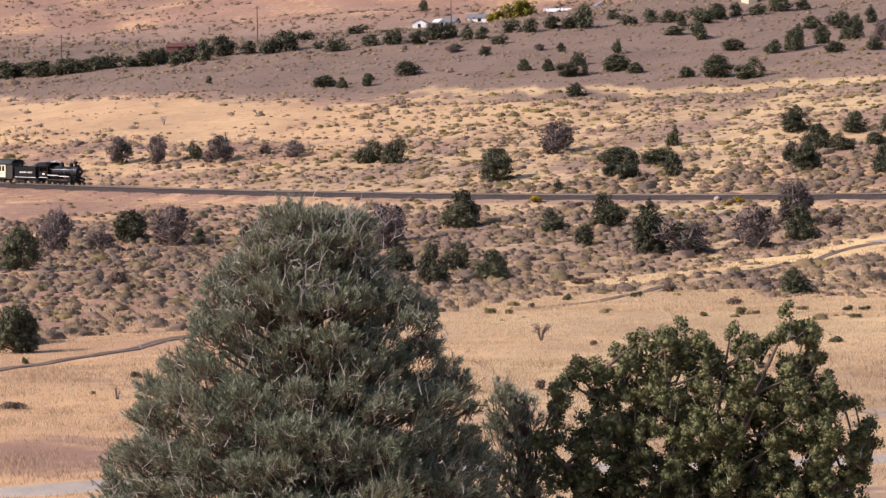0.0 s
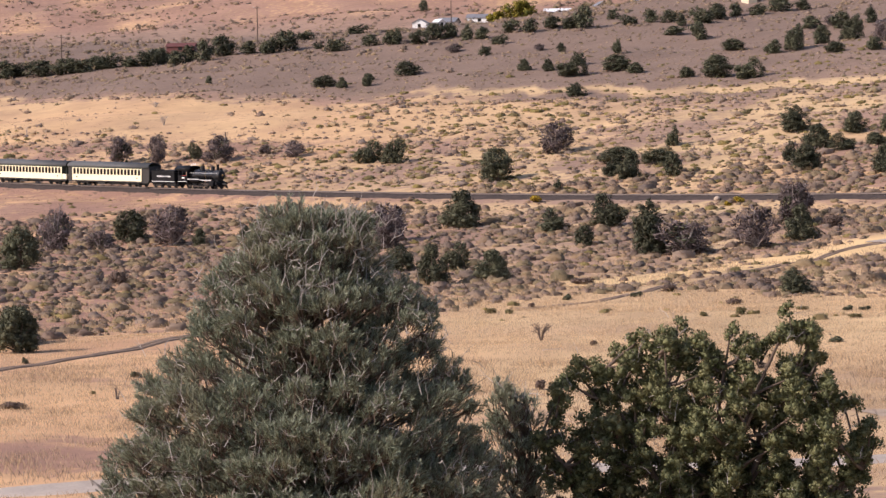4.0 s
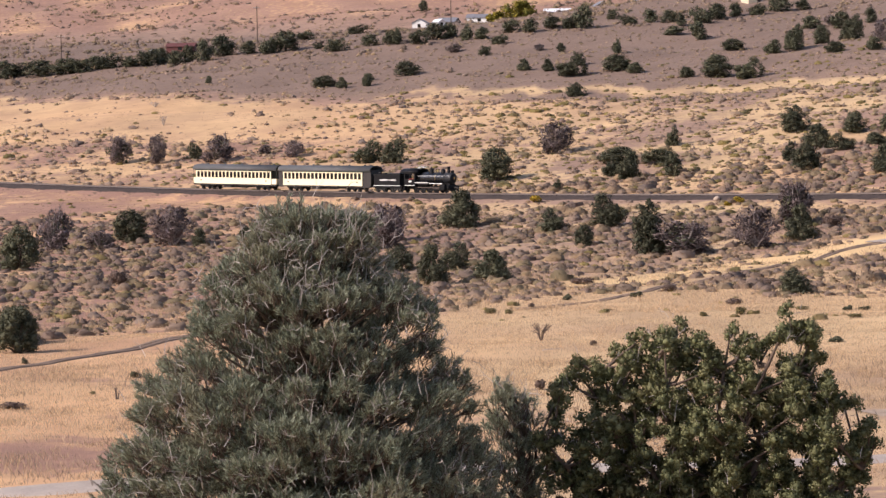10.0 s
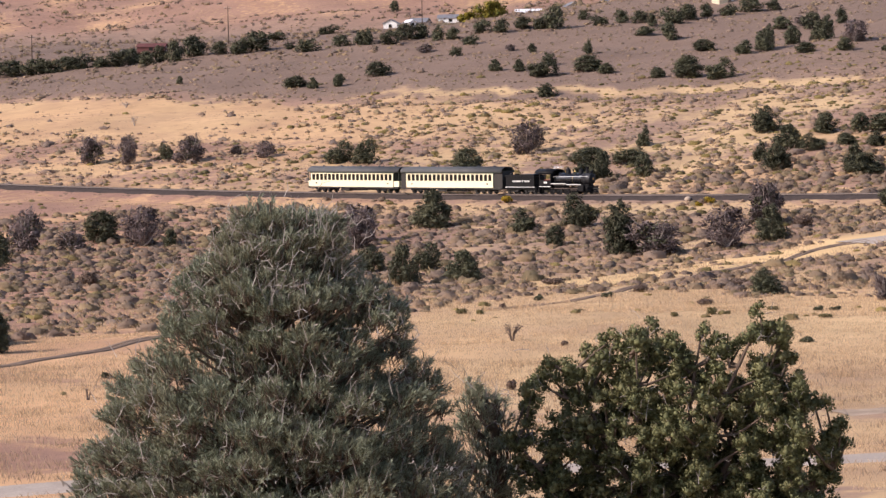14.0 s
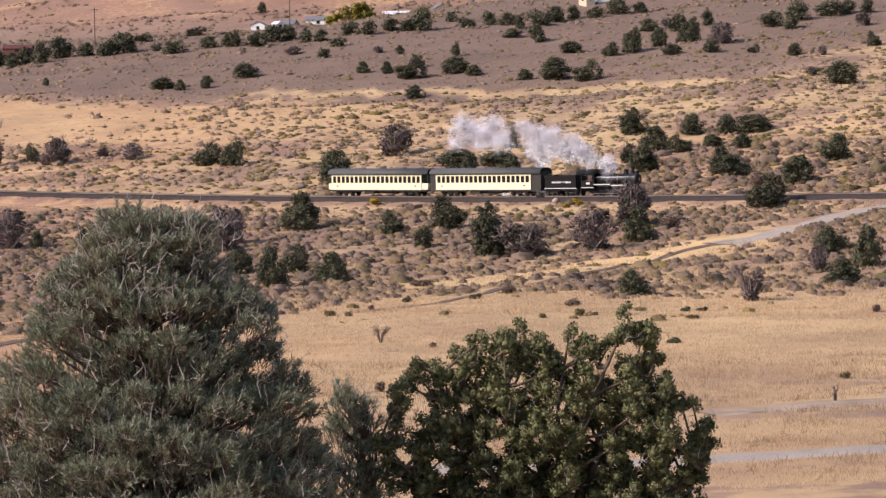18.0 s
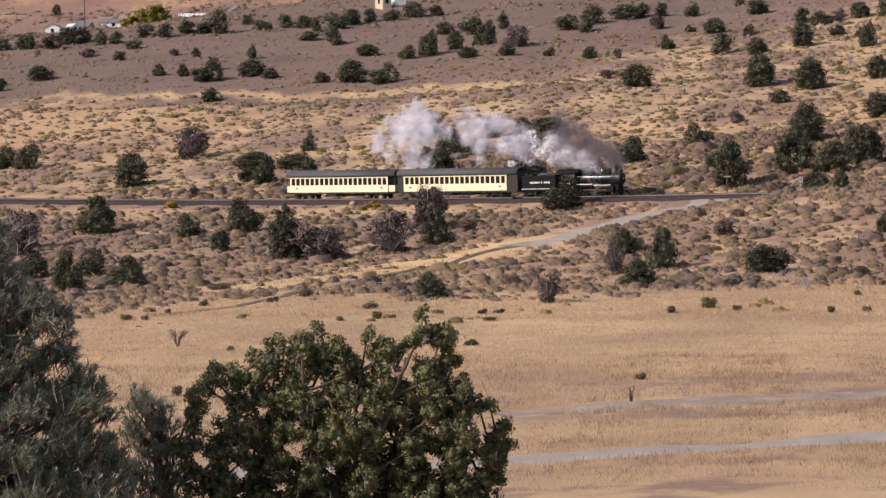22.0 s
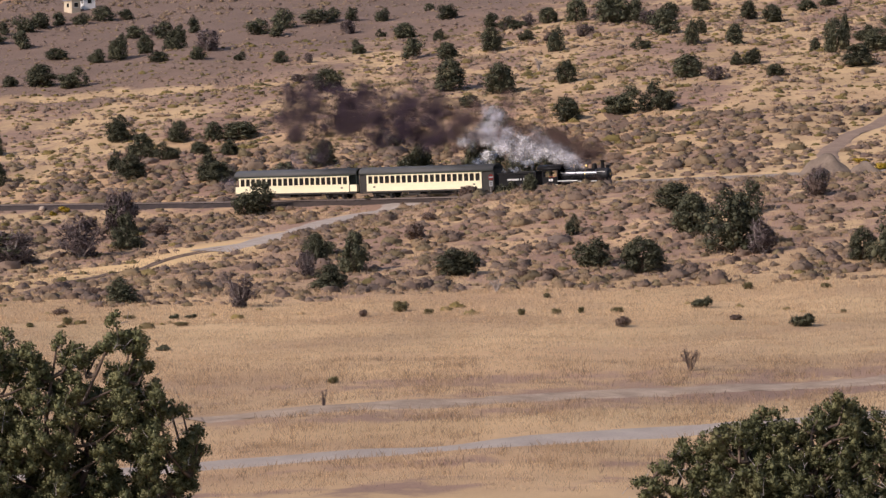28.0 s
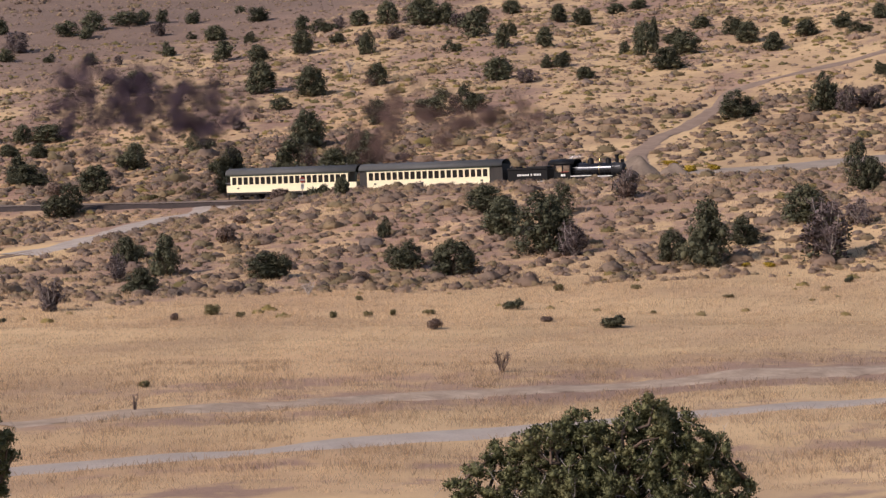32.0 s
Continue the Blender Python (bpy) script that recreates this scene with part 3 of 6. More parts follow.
def bogie(parent, x, base=2.4, radius=0.44):
    frame_mesh = boxes((-base / 2 - 0.45, base / 2 + 0.45, 0.93, 1.07, 0.52, 0.74), (-base / 2 - 0.45, base / 2 + 0.45, -1.07, -0.93, 0.52, 0.74),
                       (-0.3, 0.3, -1.05, 1.05, 0.45, 0.85), (-0.45, 0.45, 0.9, 1.1, 0.34, 0.5), (-0.45, 0.45, -1.1, -0.9, 0.34, 0.5), bevel=0.02)
    for sx in (-base / 2, base / 2):
        for sy in (-1, 1):
            box(frame_mesh, sx - 0.16, sx + 0.16, sy * 1.02 - 0.14, sy * 1.02 + 0.14, 0.32, 0.62, 0.03)
    truck = part("bogie", frame_mesh, UNDER, parent, at=pose(x, 0, 0))
    for sx in (-base / 2, base / 2):
        WHEELS.append((wheelset(truck, sx, radius), radius))
    return truck


def coach(label, open_ends, over):
    """A clerestory-less wooden coach: cream sides, green ends, arched grey roof."""
    body = thing("passenger_coach", label, "train coach", group="coaches of the train")
    half, length, low, high = 1.42, 17.15, 0.96, 3.08
    pitch, first, count, win, w0, w1 = 0.842, -8.0, 20, 0.325, 1.98, 2.97
    pane = bpy.data.meshes.new("window_pane")
    bm = boxes((-win, win, -0.012, 0.012, w0, w1))
    bm.to_mesh(pane)
    bm.free()
    pane.materials.append(GLASS)
    sash = bpy.data.meshes.new("window_frame")
    bm = ring_frame(win - 0.008, w0 + 0.008, w1 - 0.008, 0.03, 0.03)
    bm.to_mesh(sash)
    bm.free()
    sash.materials.append(CREAM)
    for side in (-1, 1):
        y0, y1 = sorted((side * half, side * (half - 0.07)))
        bm = boxes((-length / 2, length / 2, y0, y1, low, w0), (-length / 2, length / 2, y0, y1, w1, high))
        edges = [-length / 2] + [first + pitch * i + e * win for i in range(count) for e in (-1, 1)] + [length / 2]
        for a, b in zip(edges[::2], edges[1::2]):
            box(bm, a, b, y0, y1, w0, w1)
        box(bm, -length / 2, length / 2, *sorted((side * half, side * (half + 0.025))), w0 - 0.13, w0 - 0.07)
        box(bm, -length / 2, length / 2, *sorted((side * half, side * (half + 0.02))), low, low + 0.07)
        panel = part("side_panel", bm, CREAM, body, "cream painted side panelling")
        for i in range(count):
            part("window", pane, None, panel, at=pose(first + pitch * i, side * (half - 0.045), 0))
            part("window_frame", sash, None, panel, at=pose(first + pitch * i, side * (half - 0.01), 0))
        part("letter_board", boxes((-length / 2 - 0.2, length / 2 + 0.2, *sorted((side * (half - 0.06), side * (half + 0.02))), high, high + 0.26)), GREEN, body, "dark green letter board")
        part("sill_beam", boxes((-length / 2 - over[0] + 0.1, length / 2 + over[1] - 0.1, *sorted((side * (half - 0.2), side * (half + 0.01))), low - 0.22, low - 0.004)), UNDER, body, "dark sill beam")
        for bx in (-7.6, 7.3):
            part("number_mark", boxes((bx, bx + 0.34, *sorted((side * (half + 0.002), side * (half + 0.008))), 1.42, 1.62)), GREEN, body, "small dark plain number mark")
    part("floor", boxes((-length / 2 - over[0], length / 2 + over[1], -half + 0.1, half - 0.1, low - 0.2, low)), UNDER, body)
    tagged(part("seating", boxes(*[(x, x + 0.12, sy * 0.2 if sy > 0 else -1.2, 1.2 if sy > 0 else -0.2, low + 0.45, low + 1.05) for x in np.arange(-7.6, 8.0, 1.684) for sy in (-1, 1)]), UNDER, body, "dark seat backs"), kind="stuff")
    part("ceiling_lining", boxes((-length / 2, length / 2, -half + 0.1, half - 0.1, high + 0.1, high + 0.14)), GREEN, body)
    roof = part("roof", arch(-length / 2 - over[0], length / 2 + over[1], half + 0.13, high + 0.22, 0.82, 0.07, 16, 0.8), ROOFING, body, "sooty dark grey arched canvas roof", flat=False)
    part("eave", boxes(*[(-length / 2 - over[0], length / 2 + over[1], *sorted((sy * (half + 0.02), sy * (half + 0.12))), high + 0.17, high + 0.27) for sy in (-1, 1)]), GREEN, body)
    for i, x in enumerate((-7.4, -3.5, 0.4, 4.3, 7.6)):
        part("roof_vent", lathe([(3.85, 0.12), (4.16, 0.12), (4.17, 0.2), (4.24, 0.2), (4.28, 0.06)], 10, "Z"), ROOFING, roof, at=pose(x, 0.35, 0))
    for end in (-1, 1):
        wall_x = end * length / 2
        part("end_wall", boxes((*sorted((wall_x, wall_x - end * 0.07)), -half + 0.07, half - 0.07, low, high + 0.7)), GREEN, body, "dark green end wall")
        reach = over[end > 0]
        x0, x1 = sorted((wall_x + end * 0.02, wall_x + end * reach))
        if (end < 0 and open_ends[0]) or (end > 0 and open_ends[1]):
            gate = boxes((x1 - 0.06 if end > 0 else x0, x1 if end > 0 else x0 + 0.06, -half + 0.05, half - 0.05, low, low + 0.95), bevel=0.0)
            part("platform_gate", gate, CREAM, body, "cream platform end panel")
            for sy in (-1, 1):
                part("platform_side_panel", boxes((x0 + 0.12, x1, *sorted((sy * (half - 0.06), sy * half)), low + 0.05, low + 0.95)), CREAM, body, "cream platform side panel")
                part("roof_post", rods(((end * (length / 2 + reach - 0.06), sy * (half - 0.08), low), (end * (length / 2 + reach - 0.06), sy * (half - 0.08), high + 0.3), 0.045)), GREEN, body)
        else:
            part("vestibule", boxes((x0, x1, -half + 0.12, half - 0.12, low - 0.1, high + 0.4), bevel=0.03), UNDER, body, "dark closed vestibule")
            part("step", boxes(*[(x0 + 0.1, x1 - 0.1, *sorted((sy * (half - 0.35), sy * (half + 0.05))), z, z + 0.05) for sy in (-1, 1) for z in (0.38, 0.66)]), UNDER, body)
        part("coupler", boxes((*sorted((end * (length / 2 + reach - 0.4), end * (length / 2 + reach + 0.3))), -0.14, 0.14, 0.72, 0.98), bevel=0.03), UNDER, body)
    for x in (-6.3, 6.3):
        bogie(body, x)
    part("battery_box", boxes((-2.4, -0.6, -1.25, -0.55, 0.35, 0.82), (-2.4, -0.6, 0.55, 1.25, 0.35, 0.82), bevel=0.03), UNDER, body)
    part("air_tank", rods(((0.8, -0.9, 0.6), (2.9, -0.9, 0.6), 0.2), ((0.8, 0.9, 0.6), (2.9, 0.9, 0.6), 0.2), sides=12), UNDER, body)
    part("truss_rod", rods(*[q for sy in (-1.05, 1.05) for q in (((-4.7, sy, 0.85), (-2.8, sy, 0.42), 0.025), ((-2.8, sy, 0.42), (2.9, sy, 0.42), 0.025), ((2.9, sy, 0.42), (4.7, sy, 0.85), 0.025))], sides=6), UNDER, body)
    return body


rear_coach = coach("cream and dark green passenger coach with open end platforms", (True, True), (0.65, 1.2))
front_coach = coach("cream and dark green passenger coach with closed vestibules behind the tender", (False, False), (1.1, 1.75))


def build_tender():
    t = thing("tender", "black steam locomotive tender with pale lettering bars and white sill stripe", "tender")
    part("frame", boxes((-2.95, 2.95, -1.35, 1.35, 0.75, 1.02), bevel=0.02), BLACK, t)
    tank = boxes((-2.75, 2.65, -1.42, 1.42, 1.02, 2.62), bevel=0.06)
    part("tank", tank, BLACK, t, "black riveted water tank")
    for sy in (-1, 1):
        part("sill_stripe", boxes((-2.8, 2.72, *sorted((sy * 1.425, sy * 1.44)), 1.05, 1.13)), WHITE, t, "white sill stripe")
        for i in range(16):
            if i in (8, 10):
                continue
            x = -1.45 + i * 0.205
            part("lettering_bar", boxes((x, x + 0.14, *sorted((sy * 1.423, sy * 1.432)), 1.83, 2.07)), WHITE, t)
    part("flare", boxes((-2.8, 2.7, -1.52, -1.36, 2.62, 2.86), (-2.8, 2.7, 1.36, 1.52, 2.62, 2.86), (-2.8, -2.7, -1.4, 1.4, 2.62, 2.86), bevel=0.02), BLACK, t)
    part("oil_bunker", boxes((-0.3, 2.4, -1.05, 1.05, 2.62, 3.0), bevel=0.08), BLACK, t)
    part("water_hatch", lathe([(2.6, 0.4), (2.95, 0.4), (2.98, 0.44), (3.02, 0.44), (3.05, 0.1)], 14, "Z"), BLACK, t, at=pose(-1.7, 0, 0))
    part("ladder", rods(((-2.93, -0.9, 0.7), (-2.93, -0.9, 2.8), 0.03), ((-2.93, -0.5, 0.7), (-2.93, -0.5, 2.8), 0.03), *[((-2.93, -0.9, z), (-2.93, -0.5, z), 0.02) for z in (1.0, 1.4, 1.8, 2.2, 2.6)], sides=6), BLACK, t)
    part("rear_lamp", lathe([(-0.15, 0.13), (0.12, 0.14), (0.15, 0.1)], 10, "X"), GRAPHITE, t, at=pose(-2.8, 0, 3.0))
    for x in (-1.65, 1.6):
        bogie(t, x, 1.6, 0.42)
    return t


def build_engine():
    e = thing("steam_locomotive", "black eight-coupled steam locomotive with polished boiler jacket and arched cab roof", "locomotive")
    z = 2.28
    part("boiler", lathe([(-2.4, 0.93), (-1.2, 0.93), (-0.3, 0.84), (3.0, 0.80), (3.02, 0.80)], 28), JACKET, e, "polished dark grey boiler jacket", at=pose(0, 0, z), flat=False)
    part("boiler_band", lathe([(-0.02, 0.0), (-0.02, 0.835), (0.03, 0.835), (0.03, 0.0)], 28), BRASS, e, at=pose(1.4, 0, z))
    part("boiler_band", lathe([(-0.02, 0.0), (-0.02, 0.86), (0.03, 0.86), (0.03, 0.0)], 28), BLACK, e, at=pose(0.1, 0, z))
    part("smokebox", lathe([(3.02, 0.83), (4.45, 0.83), (4.5, 0.80), (4.52, 0.74), (4.56, 0.6), (4.64, 0.3), (4.66, 0.05)], 28), GRAPHITE, e, "graphite grey smokebox", at=pose(0, 0, z), flat=False)
    part("smokebox_door_ring", lathe([(4.5, 0.62), (4.58, 0.62), (4.58, 0.56), (4.62, 0.5)], 24), BLACK, e, at=pose(0, 0, z))
    part("number_disc", lathe([(4.64, 0.16), (4.69, 0.16), (4.7, 0.02)], 16), BRASS, e, at=pose(0, 0, z))
    part("smokestack", lathe([(2.9, 0.30), (3.1, 0.24), (3.75, 0.225), (3.95, 0.25), (4.02, 0.31), (4.06, 0.31), (4.06, 0.2), (3.6, 0.18)], 20, "Z"), BLACK, e, "black straight smokestack", at=pose(3.6, 0, 0), flat=False)
    part("sand_dome", lathe([(2.95, 0.45), (3.1, 0.36), (3.5, 0.34), (3.62, 0.3), (3.7, 0.16), (3.74, 0.04)], 18, "Z"), BLACK, e, at=pose(2.45, 0, 0), flat=False)
    part("steam_dome", lathe([(2.95, 0.5), (3.12, 0.40), (3.55, 0.38), (3.68, 0.32), (3.76, 0.17), (3.8, 0.04)], 18, "Z"), BLACK, e, at=pose(0.1, 0, 0), flat=False)
    part("safety_valve", rods(((0.1, 0, 3.75), (0.1, 0, 4.05), 0.05), ((-0.15, 0.15, 3.6), (-0.15, 0.15, 3.95), 0.04)), BLACK, e)
    part("whistle", rods(((-0.5, 0.1, 3.1), (-0.5, 0.1, 3.72), 0.045)), BRASS, e)
    part("bell", lathe([(3.28, 0.22), (3.34, 0.19), (3.5, 0.13), (3.6, 0.1), (3.63, 0.02)], 14, "Z"), BRASS, e, at=pose(1.35, 0, 0))
    part("bell_frame", rods(((1.35, -0.28, 3.0), (1.35, -0.28, 3.68), 0.03), ((1.35, 0.28, 3.0), (1.35, 0.28, 3.68), 0.03), ((1.35, -0.28, 3.66), (1.35, 0.28, 3.66), 0.03)), BLACK, e)
    part("headlight", lathe([(4.1, 0.16), (4.42, 0.22), (4.46, 0.24), (4.5, 0.2)], 16), BLACK, e, "black headlight", at=pose(0, 0, 3.28))
    part("headlight_bracket", boxes((4.05, 4.45, -0.2, 0.2, 2.98, 3.08)), BLACK, e)
    part("dynamo", rods(((-1.1, 0.35, 3.2), (-0.75, 0.35, 3.2), 0.14), sides=10), BLACK, e)
    cab = part("cab", boxes((-4.35, -2.15, 1.32, 1.40, 1.15, 2.15), (-4.35, -2.15, -1.40, -1.32, 1.15, 2.15), (-4.35, -2.15, 1.32, 1.40, 2.95, 3.15), (-4.35, -2.15, -1.40, -1.32, 2.95, 3.15),
                            *[(x, x + 0.14, *sorted((sy * 1.32, sy * 1.40)), 2.15, 2.95) for x in (-4.35, -3.32, -2.29) for sy in (-1, 1)],
                            (-2.23, -2.15, -1.32, 1.32, 1.15, 3.2)), BLACK, e, "black cab with open side windows")
    part("cab_roof", arch(-5.1, -1.65, 1.52, 3.13, 0.62, 0.06, 14, 0.9), BLACK, cab, "arched black cab roof", flat=False)
    part("roof_hatch", boxes((-3.9, -3.1, -0.4, 0.4, 3.66, 3.80), bevel=0.03), BLACK, cab)
    part("cab_floor", boxes((-4.5, -2.1, -1.38, 1.38, 1.05, 1.15)), BLACK, e)
    for sy in (-1, 1):
        part("number_panel", boxes((-3.45, -3.2, *sorted((sy * 1.402, sy * 1.41)), 1.62, 1.9), (-3.12, -2.87, *sorted((sy * 1.402, sy * 1.41)), 1.62, 1.9)), WHITE, cab, "white plain number bars")
        part("cab_stripe", boxes((-4.3, -2.2, *sorted((sy * 1.402, sy * 1.415)), 1.12, 1.19)), WHITE, cab)
        part("arm_rest", boxes((-3.36, -2.35, *sorted((sy * 1.36, sy * 1.44)), 2.13, 2.18)), RED, cab)
        part("running_board", boxes((-2.15, 3.4, *sorted((sy * 0.85, sy * 1.42)), 1.56, 1.62)), BLACK, e)
        part("running_board_edge", boxes((-2.15, 0.6, *sorted((sy * 1.42, sy * 1.445)), 1.535, 1.645), (0.8, 3.4, *sorted((sy * 1.42, sy * 1.445)), 1.41, 1.51)), WHITE, e, "white running board edge")
        part("handrail", rods(((-2.0, sy * 0.98, 2.62), (4.3, sy * 0.92, 2.62), 0.022), sides=6), WHITE, e)
        part("air_reservoir", rods(((-1.6, sy * 1.18, 1.35), (0.5, sy * 1.18, 1.35), 0.19), sides=12), BLACK, e)
        part("cylinder", boxes((2.75, 3.85, *sorted((sy * 0.75, sy * 1.42)), 0.42, 1.32), bevel=0.12), BLACK, e, "black cylinder and valve chest")
        part("piston_rod", rods(((1.2, sy * 1.1, 0.66), (2.8, sy * 1.1, 0.66), 0.05), ((0.6, sy * 1.12, 0.93), (2.75, sy * 1.12, 0.86), 0.03), sides=6), STEEL, e)
        part("crosshead_guide", boxes((1.3, 2.75, *sorted((sy * 1.02, sy * 1.16)), 0.80, 0.86)), STEEL, e)
    part("air_pump", lathe([(1.6, 0.18), (2.0, 0.2), (2.05, 0.12), (2.15, 0.12), (2.2, 0.2), (2.62, 0.2)], 12, "Z"), BLACK, e, at=pose(1.7, 1.0, 0))
    part("firebox", boxes((-2.3, -0.3, -0.75, 0.75, 0.95, 2.0), bevel=0.05), BLACK, e)
    part("frame", boxes((-4.4, 4.3, -0.62, -0.5, 0.55, 1.05), (-4.4, 4.3, 0.5, 0.62, 0.55, 1.05), (4.2, 4.45, -1.3, 1.3, 0.75, 1.15), (2.6, 4.2, -0.6, 0.6, 0.8, 1.5)), BLACK, e)
    pilot = bmesh.new()
    for i in range(13):
        y = -1.2 + 0.2 * i
        rod(pilot, (4.45, y, 0.85), (5.75 - 0.6 * abs(y), y * 0.72, 0.12), 0.04, 0.035, 5)
    box(pilot, 4.4, 4.55, -1.3, 1.3, 0.78, 1.12)
    part("pilot", pilot, BLACK, e, "black slatted pilot")
    part("coupler", boxes((4.5, 5.6, -0.12, 0.12, 0.72, 0.95), bevel=0.03), UNDER, e)
    for sy in (-1, 1):
        part("cab_step", boxes((-4.55, -4.35, *sorted((sy * 1.0, sy * 1.35)), 0.35, 1.05)), BLACK, e)
    for i, x in enumerate((-2.35, -1.0, 0.35, 1.7)):
        WHEELS.append((wheelset(e, x, 0.58, None, 0.76, "driving_wheels", 12), 0.58))
    WHEELS.append((wheelset(e, 3.75, 0.38, None, 0.76, "pilot_wheels"), 0.38))
    RODS.extend(part("side_rod", boxes((-2.5, 1.85, *sorted((sy * 0.93, sy * 0.99)), -0.06, 0.06), bevel=0.015), STEEL, e, "bare steel side rod") for sy in (-1, 1))
    return e


RODS = []
tender = build_tender()
engine = build_engine()

# ---- trees ----
def crown(rng, clumps, count, size, up=0.35, hollow=0.72, slim=0.3, rough=0.3, heart=0.42, tall=1.0):
    """Leaf sprigs over lobes, rows of centre and radius, round a dark heart each: vertices, triangles, normals."""
    c, r = np.array([q[0] for q in clumps]), np.array([q[1] for q in clumps])
    pick = rng.choice(len(r), count, p=r ** 2 / (r ** 2).sum())
    way = units(rng, count)
    base = c[pick] + way * np.array([1, 1, tall]) * (r[pick] * rng.uniform(hollow, 1.0, count) ** 0.8)[:, None]
    grow = way + 0.55 * units(rng, count) + np.array([0, 0, up])
    length = size * rng.uniform(0.6, 1.4, count)
    v, f = sprigs(base, grow, length, length * slim, rng)
    n = np.repeat(way + rough * units(rng, count), 4, 0)
    f = outward(v, f, n)
    if not heart:
        return v, f, n
    ball = bmesh.new()
    bmesh.ops.create_icosphere(ball, subdivisions=1, radius=1)
    bv, bf = np.array([q.co[:] for q in ball.verts]), np.array([[w.index for w in q.verts] for q in ball.faces])
    ball.free()
    hv = (c[:, None] + bv[None] * heart * r[:, None, None] * (1 + 0.15 * rng.normal(size=(len(c), len(bv), 1)))).reshape(-1, 3)
    hf = (np.arange(len(c))[:, None, None] * len(bv) + bf[None] + len(v)).reshape(-1, 3)
    return np.concatenate([v, hv]), np.concatenate([f[:, [0, 1, 2]], f[:, [0, 2, 3]], hf]), np.concatenate([n, np.tile(bv, (len(c), 1))])


def leaf_mesh(name, made, material):
    v, f, n = made
    return soften(mesh_of(name, v, f, material), n)


def lobes(rng, height, width, count, waist=0.40, low=0.06, fat=0.165):
    """Lobes that fill an egg-shaped crown."""
    made = []
    for i in range(count):
        f = (i + rng.uniform(0.1, 0.9)) / count
        z = height * (low + (0.88 - low) * f)
        q = (z / height - waist) / (1.0 - waist if z / height > waist else waist + 0.25)
        reach = width / 2 * max(0.12, 1 - q ** 1.6 if q > 0 else math.sqrt(1 - q * q))
        a, d = rng.uniform(0, 2 * math.pi), reach * math.sqrt(rng.uniform(0.05, 0.70))
        made.append((np.array([d * math.cos(a), d * math.sin(a), z]), max(fat * width * rng.uniform(0.7, 1.25) * (0.4 + 0.6 * reach / (width / 2)), 0.12)))
    return made


def juniper_kind(seed, height=4.0, width=3.7, count=8200, size=0.15, waist=0.36, heads=1, lump=36, fat=0.165):
    """A juniper of the valley; heads is the number of domes that its crown is made of."""
    rng = np.random.default_rng(seed)
    tree = thing("juniper", "dark green juniper tree on dry ground", "tree", group="junipers of the valley")
    masses = []
    for k in range(heads):
        a = 6.28 * k / heads + rng.uniform(0, 1.5)
        off = width * (0.0 if heads == 1 else 0.17) * rng.uniform(0.8, 1.2)
        tall = height * (1.0 if k == 0 else rng.uniform(0.6, 0.92))
        wide = width * (1.0 if heads == 1 else 0.78)
        masses += [(c + np.array([off * math.cos(a), off * math.sin(a), 0]), r) for c, r in lobes(rng, tall, wide, lump // heads + 6 * (heads > 1), waist + 0.1 * rng.uniform(-1, 1), 0.05, fat)]
    trunk = []
    for c, r in masses[2::12]:
        foot = np.array([rng.normal() * 0.08, rng.normal() * 0.08, -0.3])
        knee = np.array([c[0] * 0.35, c[1] * 0.35, c[2] * 0.45])
        trunk += [(foot, knee, 0.13, 0.09), (knee, c, 0.09, 0.03)]
    v, f = limbs(trunk, 5)
    tagged(part("trunk", mesh_of("trunk", v, f, BARK, flat=False), None, tree), kind="stuff")
    v, f, n = crown(rng, masses, count, size, 0.35, 0.45, 0.32, 0.30, 0.5, 1.3)
    part("crown", soften(mesh_of("crown", v, f, JUNIPER), n), None, tree)
    return tree


